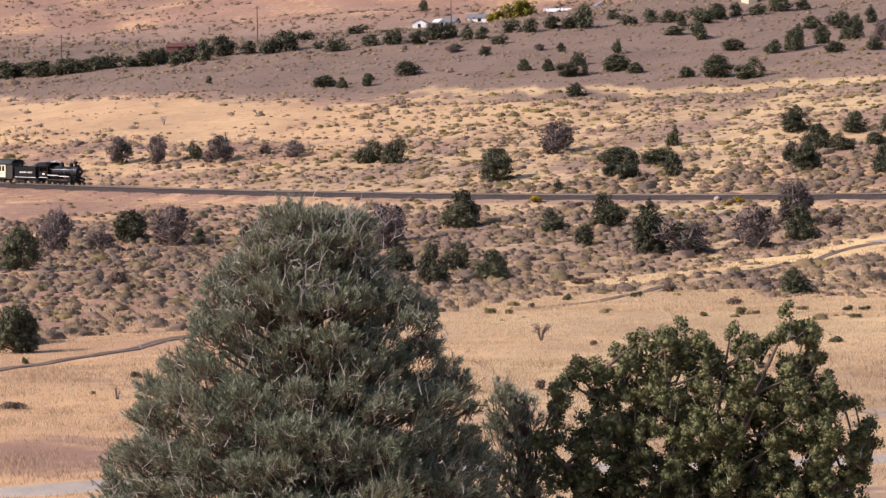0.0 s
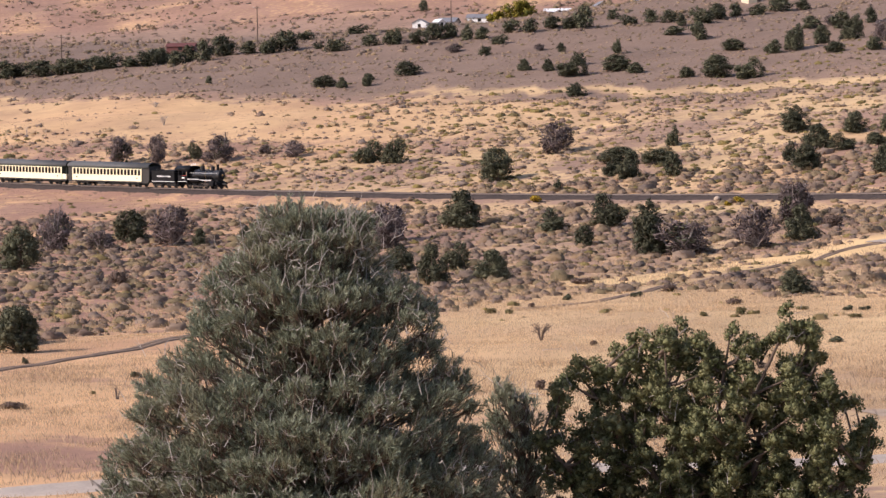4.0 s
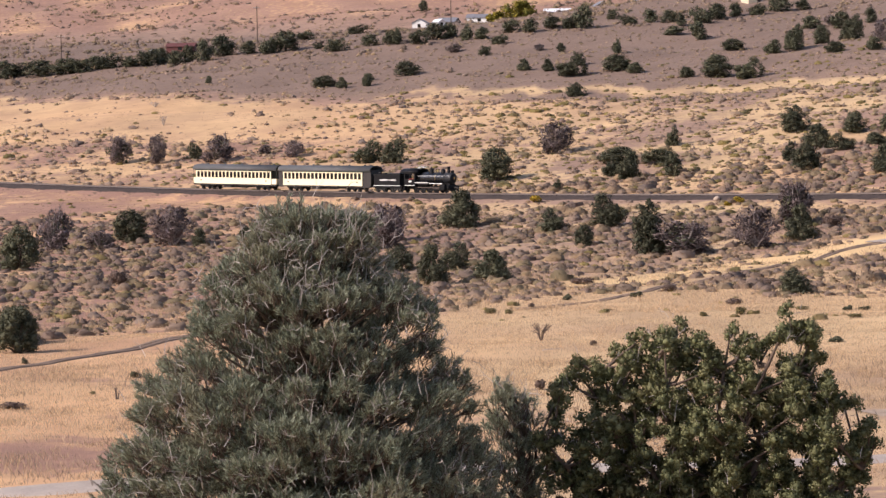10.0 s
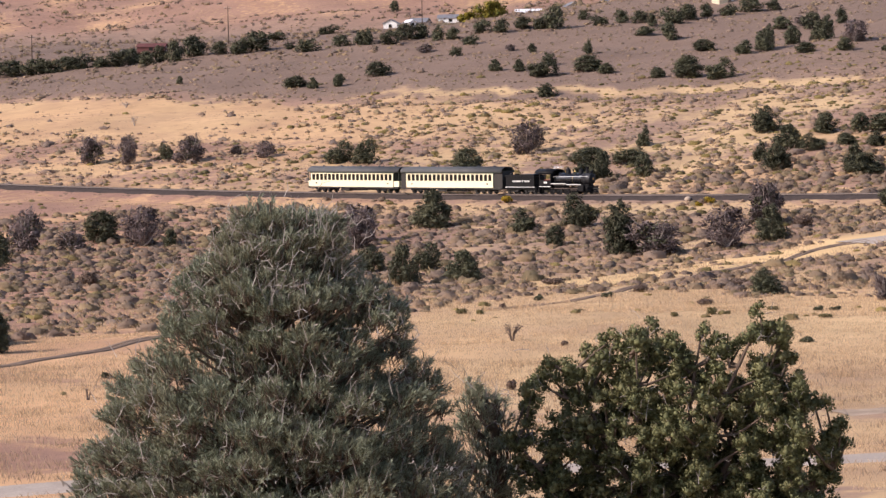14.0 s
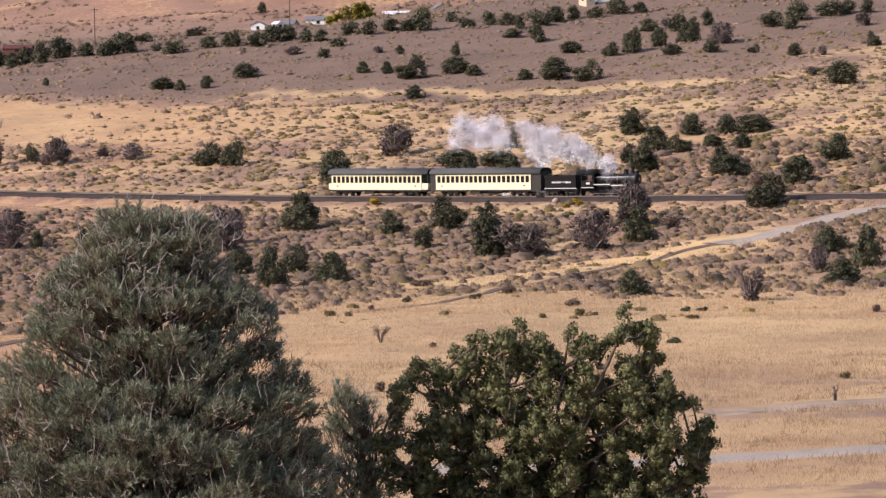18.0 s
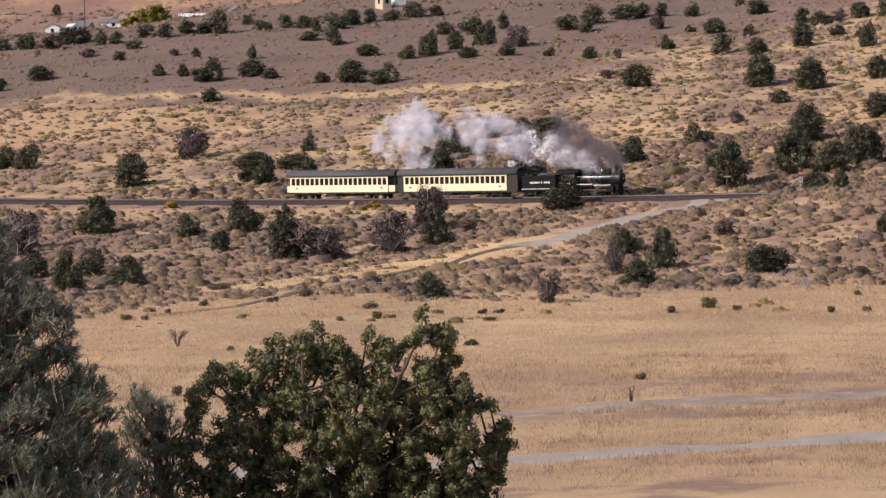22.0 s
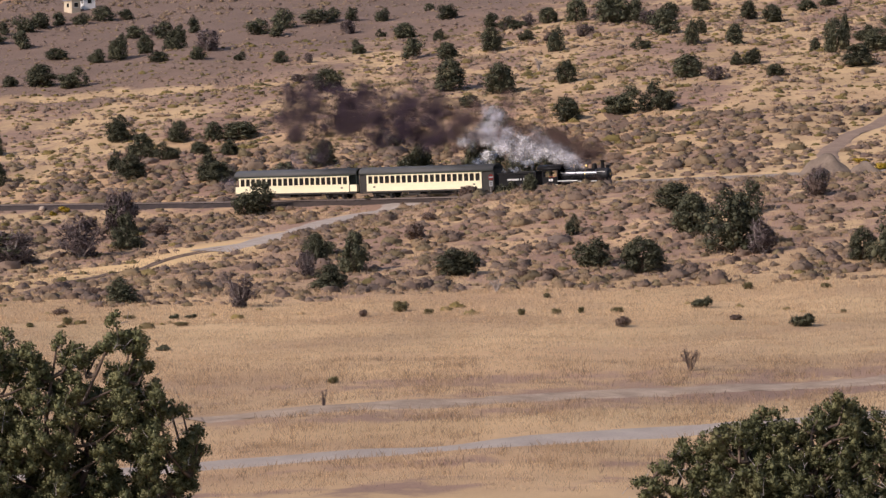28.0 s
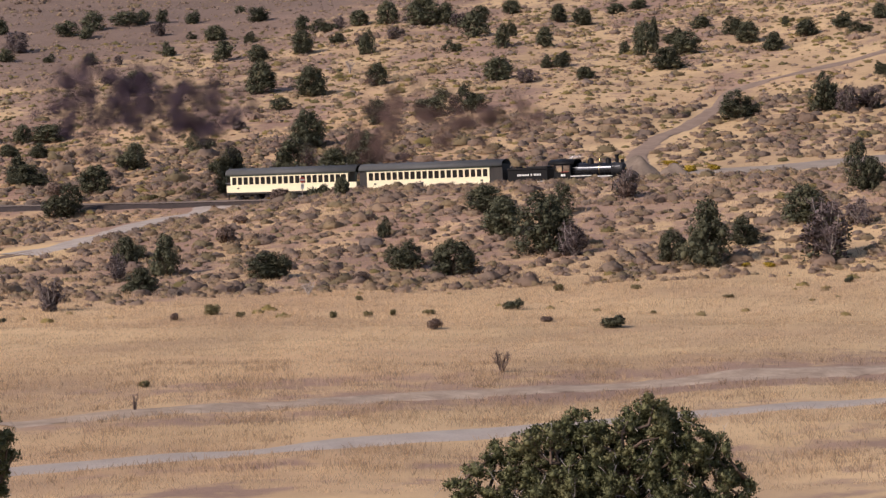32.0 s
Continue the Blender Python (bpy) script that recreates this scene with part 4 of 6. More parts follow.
def twig_tree(seed, height=4.0, width=3.6, leafy=0):
    """A bare or half-dead tree: a haze of fine grey twigs on crooked limbs."""
    rng = np.random.default_rng(seed)
    tree = thing("bare_tree", "grey leafless tree of fine weathered twigs", "tree", group="bare trees of the valley")
    rows, tips = [], []
    for i in range(20):
        a, f = rng.uniform(0, 2 * math.pi), rng.uniform(0.2, 1.0)
        out = width / 2 * rng.uniform(0.5, 0.95) * math.sqrt(max(0.1, 1 - (f - 0.45) ** 2 / 0.42))
        foot = np.array([rng.normal() * 0.1, rng.normal() * 0.1, -0.2 if i < 5 else height * 0.2 * rng.uniform()])
        end = np.array([out * math.cos(a), out * math.sin(a), height * f])
        knee = foot * 0.45 + end * 0.5 + rng.normal(size=3) * 0.18
        rows += [(foot, knee, 0.065, 0.038), (knee, end, 0.038, 0.014)]
        tips += [(foot, knee, 8), (knee, end, 18)]
    wood = limbs(rows, 5)
    fine = []
    for a, b, n in tips:
        for k in range(n):
            p = a + (b - a) * rng.uniform(0.2, 1.0)
            q = p + units(rng, 1)[0] * width * 0.14 * rng.uniform(0.5, 1.3) + np.array([0, 0, 0.12])
            fine.append((p, q, 0.016, 0.008))
            for m in range(3):
                u = p + (q - p) * rng.uniform(0.2, 1.0)
                fine.append((u, u + units(rng, 1)[0] * width * 0.07 * rng.uniform(0.5, 1.4) + np.array([0, 0, 0.05]), 0.011, 0.006))
    part("trunk", mesh_of("trunk", *wood, DEADWOOD, flat=False), None, tree)
    tagged(part("twig_haze", mesh_of("twig_haze", *limbs(fine, 3), TWIGS), None, tree), kind="stuff")
    haze = crown(rng, lobes(rng, height * 0.95, width * 0.92, 14), 2600, 0.2, 0.4, 0.3, heart=0)
    tagged(part("dry_sprays", leaf_mesh("dry_sprays", haze, TWIGS), None, tree), kind="stuff")
    if leafy:
        part("crown", leaf_mesh("crown", crown(rng, lobes(rng, height * 0.9, width * 0.8, 9), leafy, 0.22), JUNIPER), None, tree, "sparse dark foliage")
    return tree


KINDS = [juniper_kind(s, 4.0, 3.7, 10500, 0.12, w, k, m, g) for s, w, k, m, g in ((11, 0.36, 1, 84, 0.12), (12, 0.45, 2, 90, 0.12), (13, 0.42, 1, 90, 0.13), (14, 0.36, 2, 84, 0.12), (15, 0.48, 1, 90, 0.12), (16, 0.22, 1, 76, 0.12), (17, 0.40, 1, 96, 0.12), (18, 0.34, 3, 96, 0.12))]
SMALL = [juniper_kind(s, 4.0, 3.7, 2600, 0.22, w, k) for s, w, k in ((61, 0.42, 1), (62, 0.36, 2), (63, 0.45, 1), (64, 0.42, 3), (65, 0.4, 1))]
BARE = [twig_tree(s, 4.0, 3.6, leafy) for s, leafy in ((21, 0), (22, 300), (23, 0), (24, 500))]


def plant(kinds, rows, label, scale_of=(4.0, 3.7)):
    for i, (x, y, h, w) in enumerate(rows):
        kind = kinds[random.randrange(len(kinds))]
        m = pose(x, y, ground_z(x, y) - 0.05, 0, 0, random.uniform(0, 360)) @ Matrix.Diagonal((1.08 * w / scale_of[1], 1.08 * w / scale_of[1], 1.06 * h / scale_of[0], 1))
        tree = copy_thing(kind, m)
        size = "large" if h > 4.8 else "small" if h < 2.2 else "mid-sized"
        tagged(tree, size + " " + label)


JUNIPERS_BANK_A = [
    (97.4, 300.3, 4.4, 4.7), (100.5, 315.9, 3.0, 4.9), (96.8, 284.3, 6.7, 6.1), (104.8, 269.7, 3.2, 2.9),
    (106.5, 264.7, 6.5, 5.2), (114.0, 274.1, 3.1, 3.7), (124.1, 281.6, 4.0, 5.0), (82.5, 284.8, 3.1, 4.3),
    (84.6, 277.4, 3.6, 4.6), (67.7, 285.3, 2.7, 4.4), (86.6, 309.8, 2.5, 1.4), (59.7, 296.8, 4.4, 3.4),
    (60.0, 317.2, 2.8, 3.4), (54.1, 281.3, 2.6, 3.9), (64.9, 387.6, 4.8, 5.7), (82.6, 291.6, 1.9, 2.0),
    (-50.5, 349.6, 5.3, 4.8), (-43.1, 405.3, 4.7, 5.3), (-32.9, 396.7, 2.6, 2.1), (-5.0, 333.4, 2.9, 3.7),
]
JUNIPERS_BANK_B = [
    (-1.2, 309.4, 4.5, 3.6), (2.5, 399.9, 5.2, 6.1), (14.0, 382.1, 3.3, 4.3), (22.0, 384.8, 4.6, 5.2),
    (17.4, 361.2, 2.6, 2.6), (24.4, 346.9, 6.7, 5.4), (42.7, 350.3, 4.4, 3.9), (32.3, 270.0, 2.5, 3.7),
    (-31.7, 218.0, 3.6, 3.3), (5.2, 314.6, 3.3, 4.2), (1.6, 331.2, 3.4, 3.3), (-33.0, 225.9, 3.1, 3.7),
    (58.5, 311.4, 3.3, 2.4), (135.8, 291.6, 5.6, 4.0), (105.0, 304.9, 4.0, 3.8), (93.6, 353.7, 2.1, 1.8),
    (98.0, 383.2, 2.3, 3.8),
]
JUNIPERS_LINE_A = [
    (-27.0, 404.9, 1.7, 2.5), (73.3, 413.4, 4.0, 5.0), (109.8, 401.1, 5.6, 5.2), (104.1, 396.4, 4.5, 5.1),
    (99.3, 399.7, 6.3, 5.9), (92.2, 413.3, 4.1, 4.5), (110.0, 409.0, 4.6, 2.4), (176.9, 393.4, 5.9, 4.7),
    (66.1, 428.7, 3.3, 6.6), (166.6, 399.3, 4.2, 6.6), (65.2, 432.5, 4.3, 3.8), (82.9, 433.4, 4.2, 5.1),
    (55.0, 445.0, 3.8, 4.7), (94.7, 442.2, 3.6, 4.2), (108.2, 428.5, 6.0, 5.5), (34.8, 470.1, 2.5, 6.5),
    (35.8, 454.0, 3.5, 3.0), (29.4, 455.5, 4.9, 4.2), (53.7, 455.6, 3.3, 2.3), (71.6, 455.4, 2.6, 4.0),
]
JUNIPERS_LINE_B = [
    (63.0, 460.1, 2.9, 3.9), (59.7, 467.1, 4.0, 5.3), (26.5, 462.2, 3.2, 3.4), (68.8, 463.3, 1.8, 2.7),
    (68.4, 465.4, 2.0, 2.7), (201.9, 427.1, 2.2, 2.7), (125.2, 450.2, 4.0, 4.9), (8.7, 471.3, 5.5, 5.8),
    (135.2, 452.0, 4.5, 6.4), (140.3, 450.1, 5.0, 5.7), (77.4, 480.2, 2.8, 7.4), (68.1, 484.2, 3.5, 3.9),
    (58.9, 490.7, 4.5, 5.5), (39.3, 496.2, 3.4, 2.9), (167.1, 469.6, 2.2, 3.6), (183.1, 472.6, 3.9, 6.2),
    (-8.1, 506.3, 4.6, 4.5), (156.7, 485.7, 4.1, 5.6), (-12.4, 509.8, 4.2, 5.0), (126.3, 497.4, 5.5, 5.7),
    (137.8, 495.1, 4.1, 3.9), (204.7, 476.5, 3.2, 4.5),
]
JUNIPERS_LINE_C = [
    (168.0, 491.4, 2.4, 2.6), (170.4, 490.6, 2.9, 4.0),
]
JUNIPERS_SLOPE_A = [
    (119.9, 508.5, 5.8, 5.7), (193.6, 490.0, 4.1, 6.0), (224.4, 482.7, 2.4, 4.0), (188.7, 498.3, 6.2, 4.7),
    (102.2, 530.1, 4.2, 6.2), (-45.2, 538.4, 3.3, 2.9), (220.4, 497.3, 3.2, 4.6), (188.5, 508.0, 2.7, 2.1),
    (210.7, 502.2, 4.1, 4.9), (227.0, 497.4, 3.1, 4.2), (199.6, 512.1, 3.2, 4.2), (237.6, 503.0, 3.0, 3.2),
    (212.6, 513.5, 3.8, 4.5), (223.1, 513.8, 2.0, 1.5), (180.6, 529.6, 4.1, 3.5), (173.2, 533.1, 5.0, 2.8),
    (164.1, 536.4, 2.5, 3.6), (212.0, 528.9, 2.4, 4.2), (152.0, 553.4, 5.0, 3.4), (132.5, 563.9, 3.5, 4.6),
    (180.6, 550.1, 3.3, 2.2), (26.7, 583.1, 2.9, 4.6),
]
JUNIPERS_SLOPE_B = [
    (142.0, 565.5, 4.9, 4.7), (61.1, 583.7, 4.3, 5.7), (102.8, 582.8, 2.5, 3.0), (55.6, 590.7, 4.6, 6.3),
    (49.7, 594.7, 2.2, 3.5), (152.7, 577.1, 2.2, 3.9), (200.1, 563.7, 3.7, 4.6), (119.4, 588.1, 3.2, 3.6),
    (96.8, 596.4, 2.1, 2.4), (196.9, 568.4, 3.9, 3.7), (88.8, 601.5, 2.7, 3.4), (81.4, 606.7, 2.2, 4.6),
    (40.4, 609.8, 2.4, 3.4), (138.9, 597.7, 2.6, 2.4), (27.2, 614.5, 4.2, 6.1), (36.7, 616.3, 3.4, 6.1),
    (180.9, 594.9, 5.0, 5.2), (176.4, 596.8, 6.4, 7.8), (188.0, 593.8, 3.8, 4.3), (70.1, 623.0, 3.2, 4.6),
    (22.8, 623.8, 2.7, 2.8), (216.0, 587.0, 2.4, 4.8),
]
JUNIPERS_SLOPE_C = [
    (75.4, 624.5, 5.8, 4.9), (221.7, 588.5, 2.4, 4.8), (17.8, 627.3, 2.6, 3.1), (135.8, 616.0, 3.3, 5.2),
    (171.1, 606.5, 5.3, 4.8), (62.9, 631.5, 2.4, 5.2), (-21.2, 631.7, 2.4, 2.7), (159.0, 612.7, 3.2, 5.8),
    (197.4, 601.3, 3.2, 4.4), (-15.8, 633.0, 2.8, 2.2), (166.2, 611.7, 3.5, 5.0), (82.2, 633.6, 4.1, 3.9),
    (89.1, 635.1, 5.7, 5.9), (-25.0, 636.2, 2.7, 5.6), (132.6, 625.6, 1.8, 2.4), (-15.3, 640.0, 1.5, 2.0),
]
JUNIPERS_HIGH_A = [
    (180.8, 615.8, 3.0, 3.7), (76.2, 644.4, 2.8, 3.0), (112.3, 639.9, 3.0, 3.7), (-7.6, 644.8, 3.2, 5.7),
    (39.1, 645.1, 3.3, 2.7), (108.6, 644.9, 3.7, 5.8), (150.5, 639.8, 3.4, 5.3), (-51.6, 655.6, 1.8, 1.5),
    (115.6, 650.7, 4.4, 5.1), (90.1, 659.8, 3.8, 4.8), (96.8, 662.4, 3.6, 3.8), (124.2, 655.8, 3.2, 7.2),
    (83.8, 665.6, 2.8, 5.1), (139.4, 654.3, 3.2, 3.9), (27.4, 666.6, 2.1, 2.1), (132.6, 656.9, 3.4, 3.3),
    (128.6, 658.7, 3.3, 3.3), (58.6, 669.0, 4.3, 4.3), (10.4, 670.3, 2.4, 3.3), (54.2, 678.8, 2.2, 5.2),
    (152.7, 666.2, 1.8, 2.6), (14.0, 689.3, 2.4, 3.9),
]
JUNIPERS_HIGH_B = [
    (56.7, 693.0, 3.2, 2.9), (61.8, 697.7, 4.0, 5.4), (54.7, 701.8, 3.0, 4.0), (21.9, 705.7, 3.5, 4.6),
    (34.7, 705.7, 5.7, 4.9), (44.9, 705.7, 2.7, 4.3), (50.3, 705.8, 3.4, 4.6), (66.6, 705.8, 3.8, 5.4),
    (10.4, 707.6, 3.0, 4.9), (32.1, 707.7, 3.5, 4.6), (76.3, 707.8, 3.0, 4.6), (-5.3, 709.6, 3.5, 4.6),
    (6.3, 709.6, 4.1, 3.5), (27.4, 709.7, 3.0, 6.0), (71.1, 709.8, 3.3, 4.1), (17.3, 711.7, 3.5, 4.6),
    (82.2, 711.9, 3.5, 5.5), (87.7, 711.9, 2.7, 4.1), (-25.2, 713.5, 3.4, 5.5), (-12.2, 715.6, 3.6, 3.3),
    (-10.1, 715.6, 4.1, 4.1), (-17.1, 717.6, 2.8, 4.1),
]
JUNIPERS_HIGH_C = [
    (-1.2, 717.6, 4.1, 5.5), (2.3, 719.7, 3.6, 5.0), (-58.0, 721.4, 5.3, 4.2), (-29.9, 721.5, 1.9, 2.5),
    (42.5, 721.9, 2.8, 2.8), (-41.5, 723.5, 4.1, 5.4), (-38.1, 725.6, 4.9, 7.0), (-65.5, 727.4, 3.6, 4.2),
    (-47.1, 727.5, 3.3, 4.7), (-62.2, 729.4, 4.2, 4.2), (-54.2, 729.5, 5.3, 6.3), (-90.0, 733.3, 3.7, 6.3),
    (-93.8, 735.3, 4.0, 6.8), (-82.5, 735.4, 4.0, 6.4), (-78.2, 735.4, 2.8, 5.6), (-73.0, 735.4, 4.2, 6.4),
    (-100.7, 739.3, 4.0, 7.8), (-86.5, 739.4, 3.1, 5.7), (-70.4, 739.4, 3.7, 5.7), (-109.5, 741.3, 4.3, 7.1),
    (-105.7, 741.3, 3.6, 4.0), (-34.4, 751.7, 2.3, 5.2),
]
JUNIPERS_FAR = [
    (-21.0, 761.8, 2.6, 5.0), (-5.7, 1068.9, 4.1, 3.3),
]
BARE_TREES_A = [
    (98.2, 280.1, 3.5, 3.3), (116.9, 259.4, 5.9, 5.8), (54.0, 293.3, 3.0, 2.1), (-51.6, 392.2, 5.9, 5.3),
    (-45.5, 389.9, 3.0, 4.2), (-36.8, 399.9, 5.8, 6.0), (-7.1, 374.2, 5.4, 5.8), (28.2, 344.4, 4.0, 7.3),
    (36.7, 344.4, 5.3, 5.7), (44.0, 367.0, 5.6, 4.8), (42.1, 261.7, 2.8, 3.0), (126.7, 273.6, 2.9, 3.4),
    (115.1, 309.8, 3.3, 3.3), (45.8, 380.0, 4.5, 4.5), (-7.0, 385.3, 5.5, 5.5), (178.9, 389.9, 4.1, 3.4),
    (182.8, 390.6, 3.0, 4.9), (106.5, 468.3, 2.2, 2.8), (19.6, 500.4, 5.8, 6.7), (158.6, 475.8, 2.7, 3.7),
    (-26.4, 528.2, 3.2, 3.9), (-40.3, 532.4, 5.1, 5.5), (-32.1, 535.2, 1.9, 3.1),
]
BARE_TREES_B = [
    (-52.0, 537.2, 5.6, 3.7), (-59.6, 542.2, 5.2, 5.4), (100.2, 550.4, 1.9, 2.6), (107.6, 578.2, 2.2, 2.0),
    (154.3, 565.6, 2.2, 3.4), (162.7, 570.4, 2.7, 4.1), (179.3, 579.9, 3.0, 4.7), (93.1, 615.4, 4.9, 6.0),
    (162.4, 613.6, 2.9, 3.2), (127.2, 635.4, 3.3, 3.7), (88.5, 666.9, 2.6, 3.3), (22.8, 675.9, 1.8, 2.6),
    (3.4, 688.7, 2.2, 4.2),
]
JUNIPERS_RIDGE_A = [
    (29.5, 629.3, 3.0, 3.0), (127.6, 571.6, 4.2, 4.5), (118.1, 485.6, 2.1, 3.8), (156.0, 619.9, 3.3, 4.3),
    (174.6, 555.5, 5.0, 5.6),
]
JUNIPERS_LINE_D = [
    (92.3, 348.8, 2.2, 2.1), (88.9, 394.2, 6.8, 4.7), (73.3, 479.4, 3.5, 3.4), (28.9, 476.0, 2.8, 7.0),
]
SPIRES = [
    (193.1, 504.8, 6.8, 2.1),
]

BANKS = (JUNIPERS_BANK_A, JUNIPERS_BANK_B)
for grove in BANKS:
    plant(KINDS, grove, "dark green juniper among sagebrush below the railway")
for grove in (JUNIPERS_LINE_A, JUNIPERS_LINE_B, JUNIPERS_LINE_C, JUNIPERS_LINE_D):
    plant(KINDS, grove, "dark green juniper beside the railway")
for grove in (JUNIPERS_SLOPE_A, JUNIPERS_SLOPE_B, JUNIPERS_SLOPE_C):
    plant(KINDS, grove, "dark green juniper on the dry hillside")
for grove in (JUNIPERS_HIGH_A, JUNIPERS_HIGH_B, JUNIPERS_HIGH_C, JUNIPERS_FAR, JUNIPERS_RIDGE_A):
    plant(SMALL, grove, "dark juniper high on the brush-covered slope")
plant(KINDS, SPIRES, "slender dark green juniper on the slope")
for grove in (BARE_TREES_A, BARE_TREES_B):
    plant(BARE, grove, "grey leafless tree among sagebrush", (4.0, 3.6))
for pattern in KINDS + SMALL + BARE:
    for o in (*pattern.children_recursive, pattern):
        bpy.data.objects.remove(o)


# ---- foreground trees on the knoll ----
def place_at(az, d):
    return d * math.sin(radians(az)), d * math.cos(radians(az))


def packed(rng, inside, low, high, gap, tries=9000):
    """Random places in a box, kept where inside() holds and no other place is nearer than gap."""
    kept = np.zeros((0, 3))
    for p in rng.uniform(low, high, (tries, 3)):
        if inside(*p) and (not len(kept) or ((kept - p) ** 2).sum(1).min() > gap * gap):
            kept = np.vstack([kept, p])
    return kept


def rooted(rng, goals, thick, lean=0.4):
    """Limbs that rise from one root to each goal, bent at a knee."""
    rows = []
    for c in goals:
        foot = np.array([0.10 * rng.normal(), 0.10 * rng.normal(), -0.25])
        knee = np.array([c[0] * lean, c[1] * lean, c[2] * 0.55]) + rng.normal(size=3) * 0.07
        bend = knee * 0.45 + c * 0.55 + rng.normal(size=3) * 0.06
        rows += [(foot, knee, thick, thick * 0.62), (knee, bend, thick * 0.62, thick * 0.4), (bend, c, thick * 0.4, thick * 0.16)]
    return rows


def crooked(rng, starts, length, thick):
    """Bare twigs: two crooked joints and a side shoot each."""
    rows = []
    for p in starts:
        way = 0.8 * units(rng, 1)[0] + np.array([0, -0.1, 0.4])
        q = p + way * length * rng.uniform(0.3, 0.6)
        way = 0.8 * way + 0.5 * units(rng, 1)[0]
        e = q + way * length * rng.uniform(0.3, 0.7)
        rows += [(p, q, thick, thick * 0.7), (q, e, thick * 0.7, thick * 0.3), (q, q + (way + units(rng, 1)[0]) * length * 0.35, thick * 0.5, thick * 0.25)]
    return rows


def pinyon(x, y, heights, west, east, seed, label="", gap=0.50, shoots=58, depth=0.85, bare=0.30):
    """A pinyon pine: boughs of needle shoots that fill a crown whose reach to either side is given at rising heights."""
    rng = np.random.default_rng(seed)
    foot = ground_z(x, y)
    tree = thing("pinyon_pine", label or "grey-green pinyon pine with dense needle brushes and bare grey twigs", "tree", pose(x, y, foot))
    rise = np.array(heights) - foot

    def sides(h):
        return np.interp(h, rise, west), np.interp(h, rise, east)

    def inside(px, py, h):
        a, b = sides(h)
        mid, half = (a + b) / 2, max((b - a) / 2 - 0.16, 0.05)
        return ((px - mid) / half) ** 2 + (py / (half * depth)) ** 2 < 1.0

    lobe = packed(rng, inside, (min(west), -3.0, 0.9), (max(east), 3.0, rise[-1] - 0.12), gap, 14000)
    rim = []
    for h in np.arange(1.2, rise[-1], gap * 0.62):
        a, b = sides(h)
        rim += [(a + 0.17, rng.normal() * 0.25, h), (b - 0.17, rng.normal() * 0.25, h)]
    peak = packed(rng, inside, (min(west), -1.2, rise[-1] - 1.5), (max(east), 1.2, rise[-1] - 0.15), gap * 0.62, 5000)
    lobe = np.vstack([lobe, peak, rim])
    girth = gap * rng.uniform(0.52, 0.88, len(lobe))
    girth[-len(rim):] *= 0.62
    girth[-len(rim) - len(peak):-len(rim)] *= 0.7
    girth = np.minimum(girth, 0.9 * np.maximum(rise[-1] - lobe[:, 2], 0.16))
    count = shoots * (girth / (0.8 * gap)) ** 2
    pick = rng.choice(len(lobe), int(count.sum()), p=count / count.sum())
    way = units(rng, len(pick))
    way[:, 2] = np.where(way[:, 2] < -0.35, -way[:, 2], way[:, 2])
    tip = lobe[pick] + way * np.array([1.1, 1.1, 0.85]) * (girth[pick] * rng.uniform(0.55, 1.05, len(pick)))[:, None]
    a, b = sides(lobe[pick][:, 2])
    away = lobe[pick] - np.stack([(a + b) / 2, 0 * a, lobe[pick][:, 2] - 0.4], 1)
    away /= np.linalg.norm(away, axis=1, keepdims=True) + 0.3
    grow = 0.55 * way + 0.55 * away + np.array([0, 0, 0.6]) + 0.45 * units(rng, len(pick))
    grow /= np.linalg.norm(grow, axis=1, keepdims=True)
    needles = 26
    t = rng.uniform(0.0, 1.0, (len(pick), needles))
    base = (tip[:, None] - grow[:, None] * (0.15 * t)[..., None]).reshape(-1, 3)
    out = np.repeat(grow, needles, 0) + 0.72 * units(rng, len(base))
    v, f = sprigs(base, out, rng.uniform(0.075, 0.125, len(base)), 0.0058, rng)
    stem = np.stack([tip - grow * 0.26, tip], 1)
    wood = [(np.array([0.1 * math.sin(5 * q), 0.1 * math.cos(4 * q), rise[-1] * q - 0.3 * (q == 0)]), np.array([0.1 * math.sin(5 * q + 0.5), 0.1 * math.cos(4 * q + 0.4), rise[-1] * (q + 0.1)]), 0.19 * (1.02 - q), 0.19 * (0.92 - q)) for q in np.arange(0, 0.9, 0.1)]
    for c in lobe:
        a, b = sides(c[2])
        p = np.array([0.0, 0.0, max(c[2] - 0.25 - 0.35 * math.hypot(c[0], c[1]), 0.4)])
        knee = p * 0.5 + c * 0.5 + np.array([0, 0, -0.07]) + 0.06 * rng.normal(size=3)
        wood += [(p, knee, 0.036, 0.026), (knee, c, 0.026, 0.012)]
    grey = crooked(rng, tip[rng.uniform(size=len(tip)) < bare * 0.16] - np.array([0, 0.05, 0.05]), 0.26, 0.0066)
    hollow = lobe[(lobe[:, 1] < 0.2) & (np.abs(np.sin(2.3 * lobe[:, 0] + 1.9 * lobe[:, 2])) > 0.72)]
    grey += crooked(rng, np.repeat(hollow, int(36 * bare), 0) + rng.normal(size=(len(hollow) * int(36 * bare), 3)) * 0.2 + np.array([0, -0.2, 0]), 0.32, 0.0066)
    part("trunk", mesh_of("trunk", *limbs(wood, 6), BARK, flat=False), None, tree, "grey-brown trunk and limbs")
    tagged(part("twig_spray", mesh_of("twig_spray", *limbs([(q[0], q[1], 0.008, 0.004) for q in stem], 3), BARK), None, tree, "thin brown twigs"), kind="stuff")
    tagged(part("dead_wood", mesh_of("dead_wood", *limbs(grey, 3), DEADWOOD), None, tree, "bleached dead twigs"), kind="stuff")
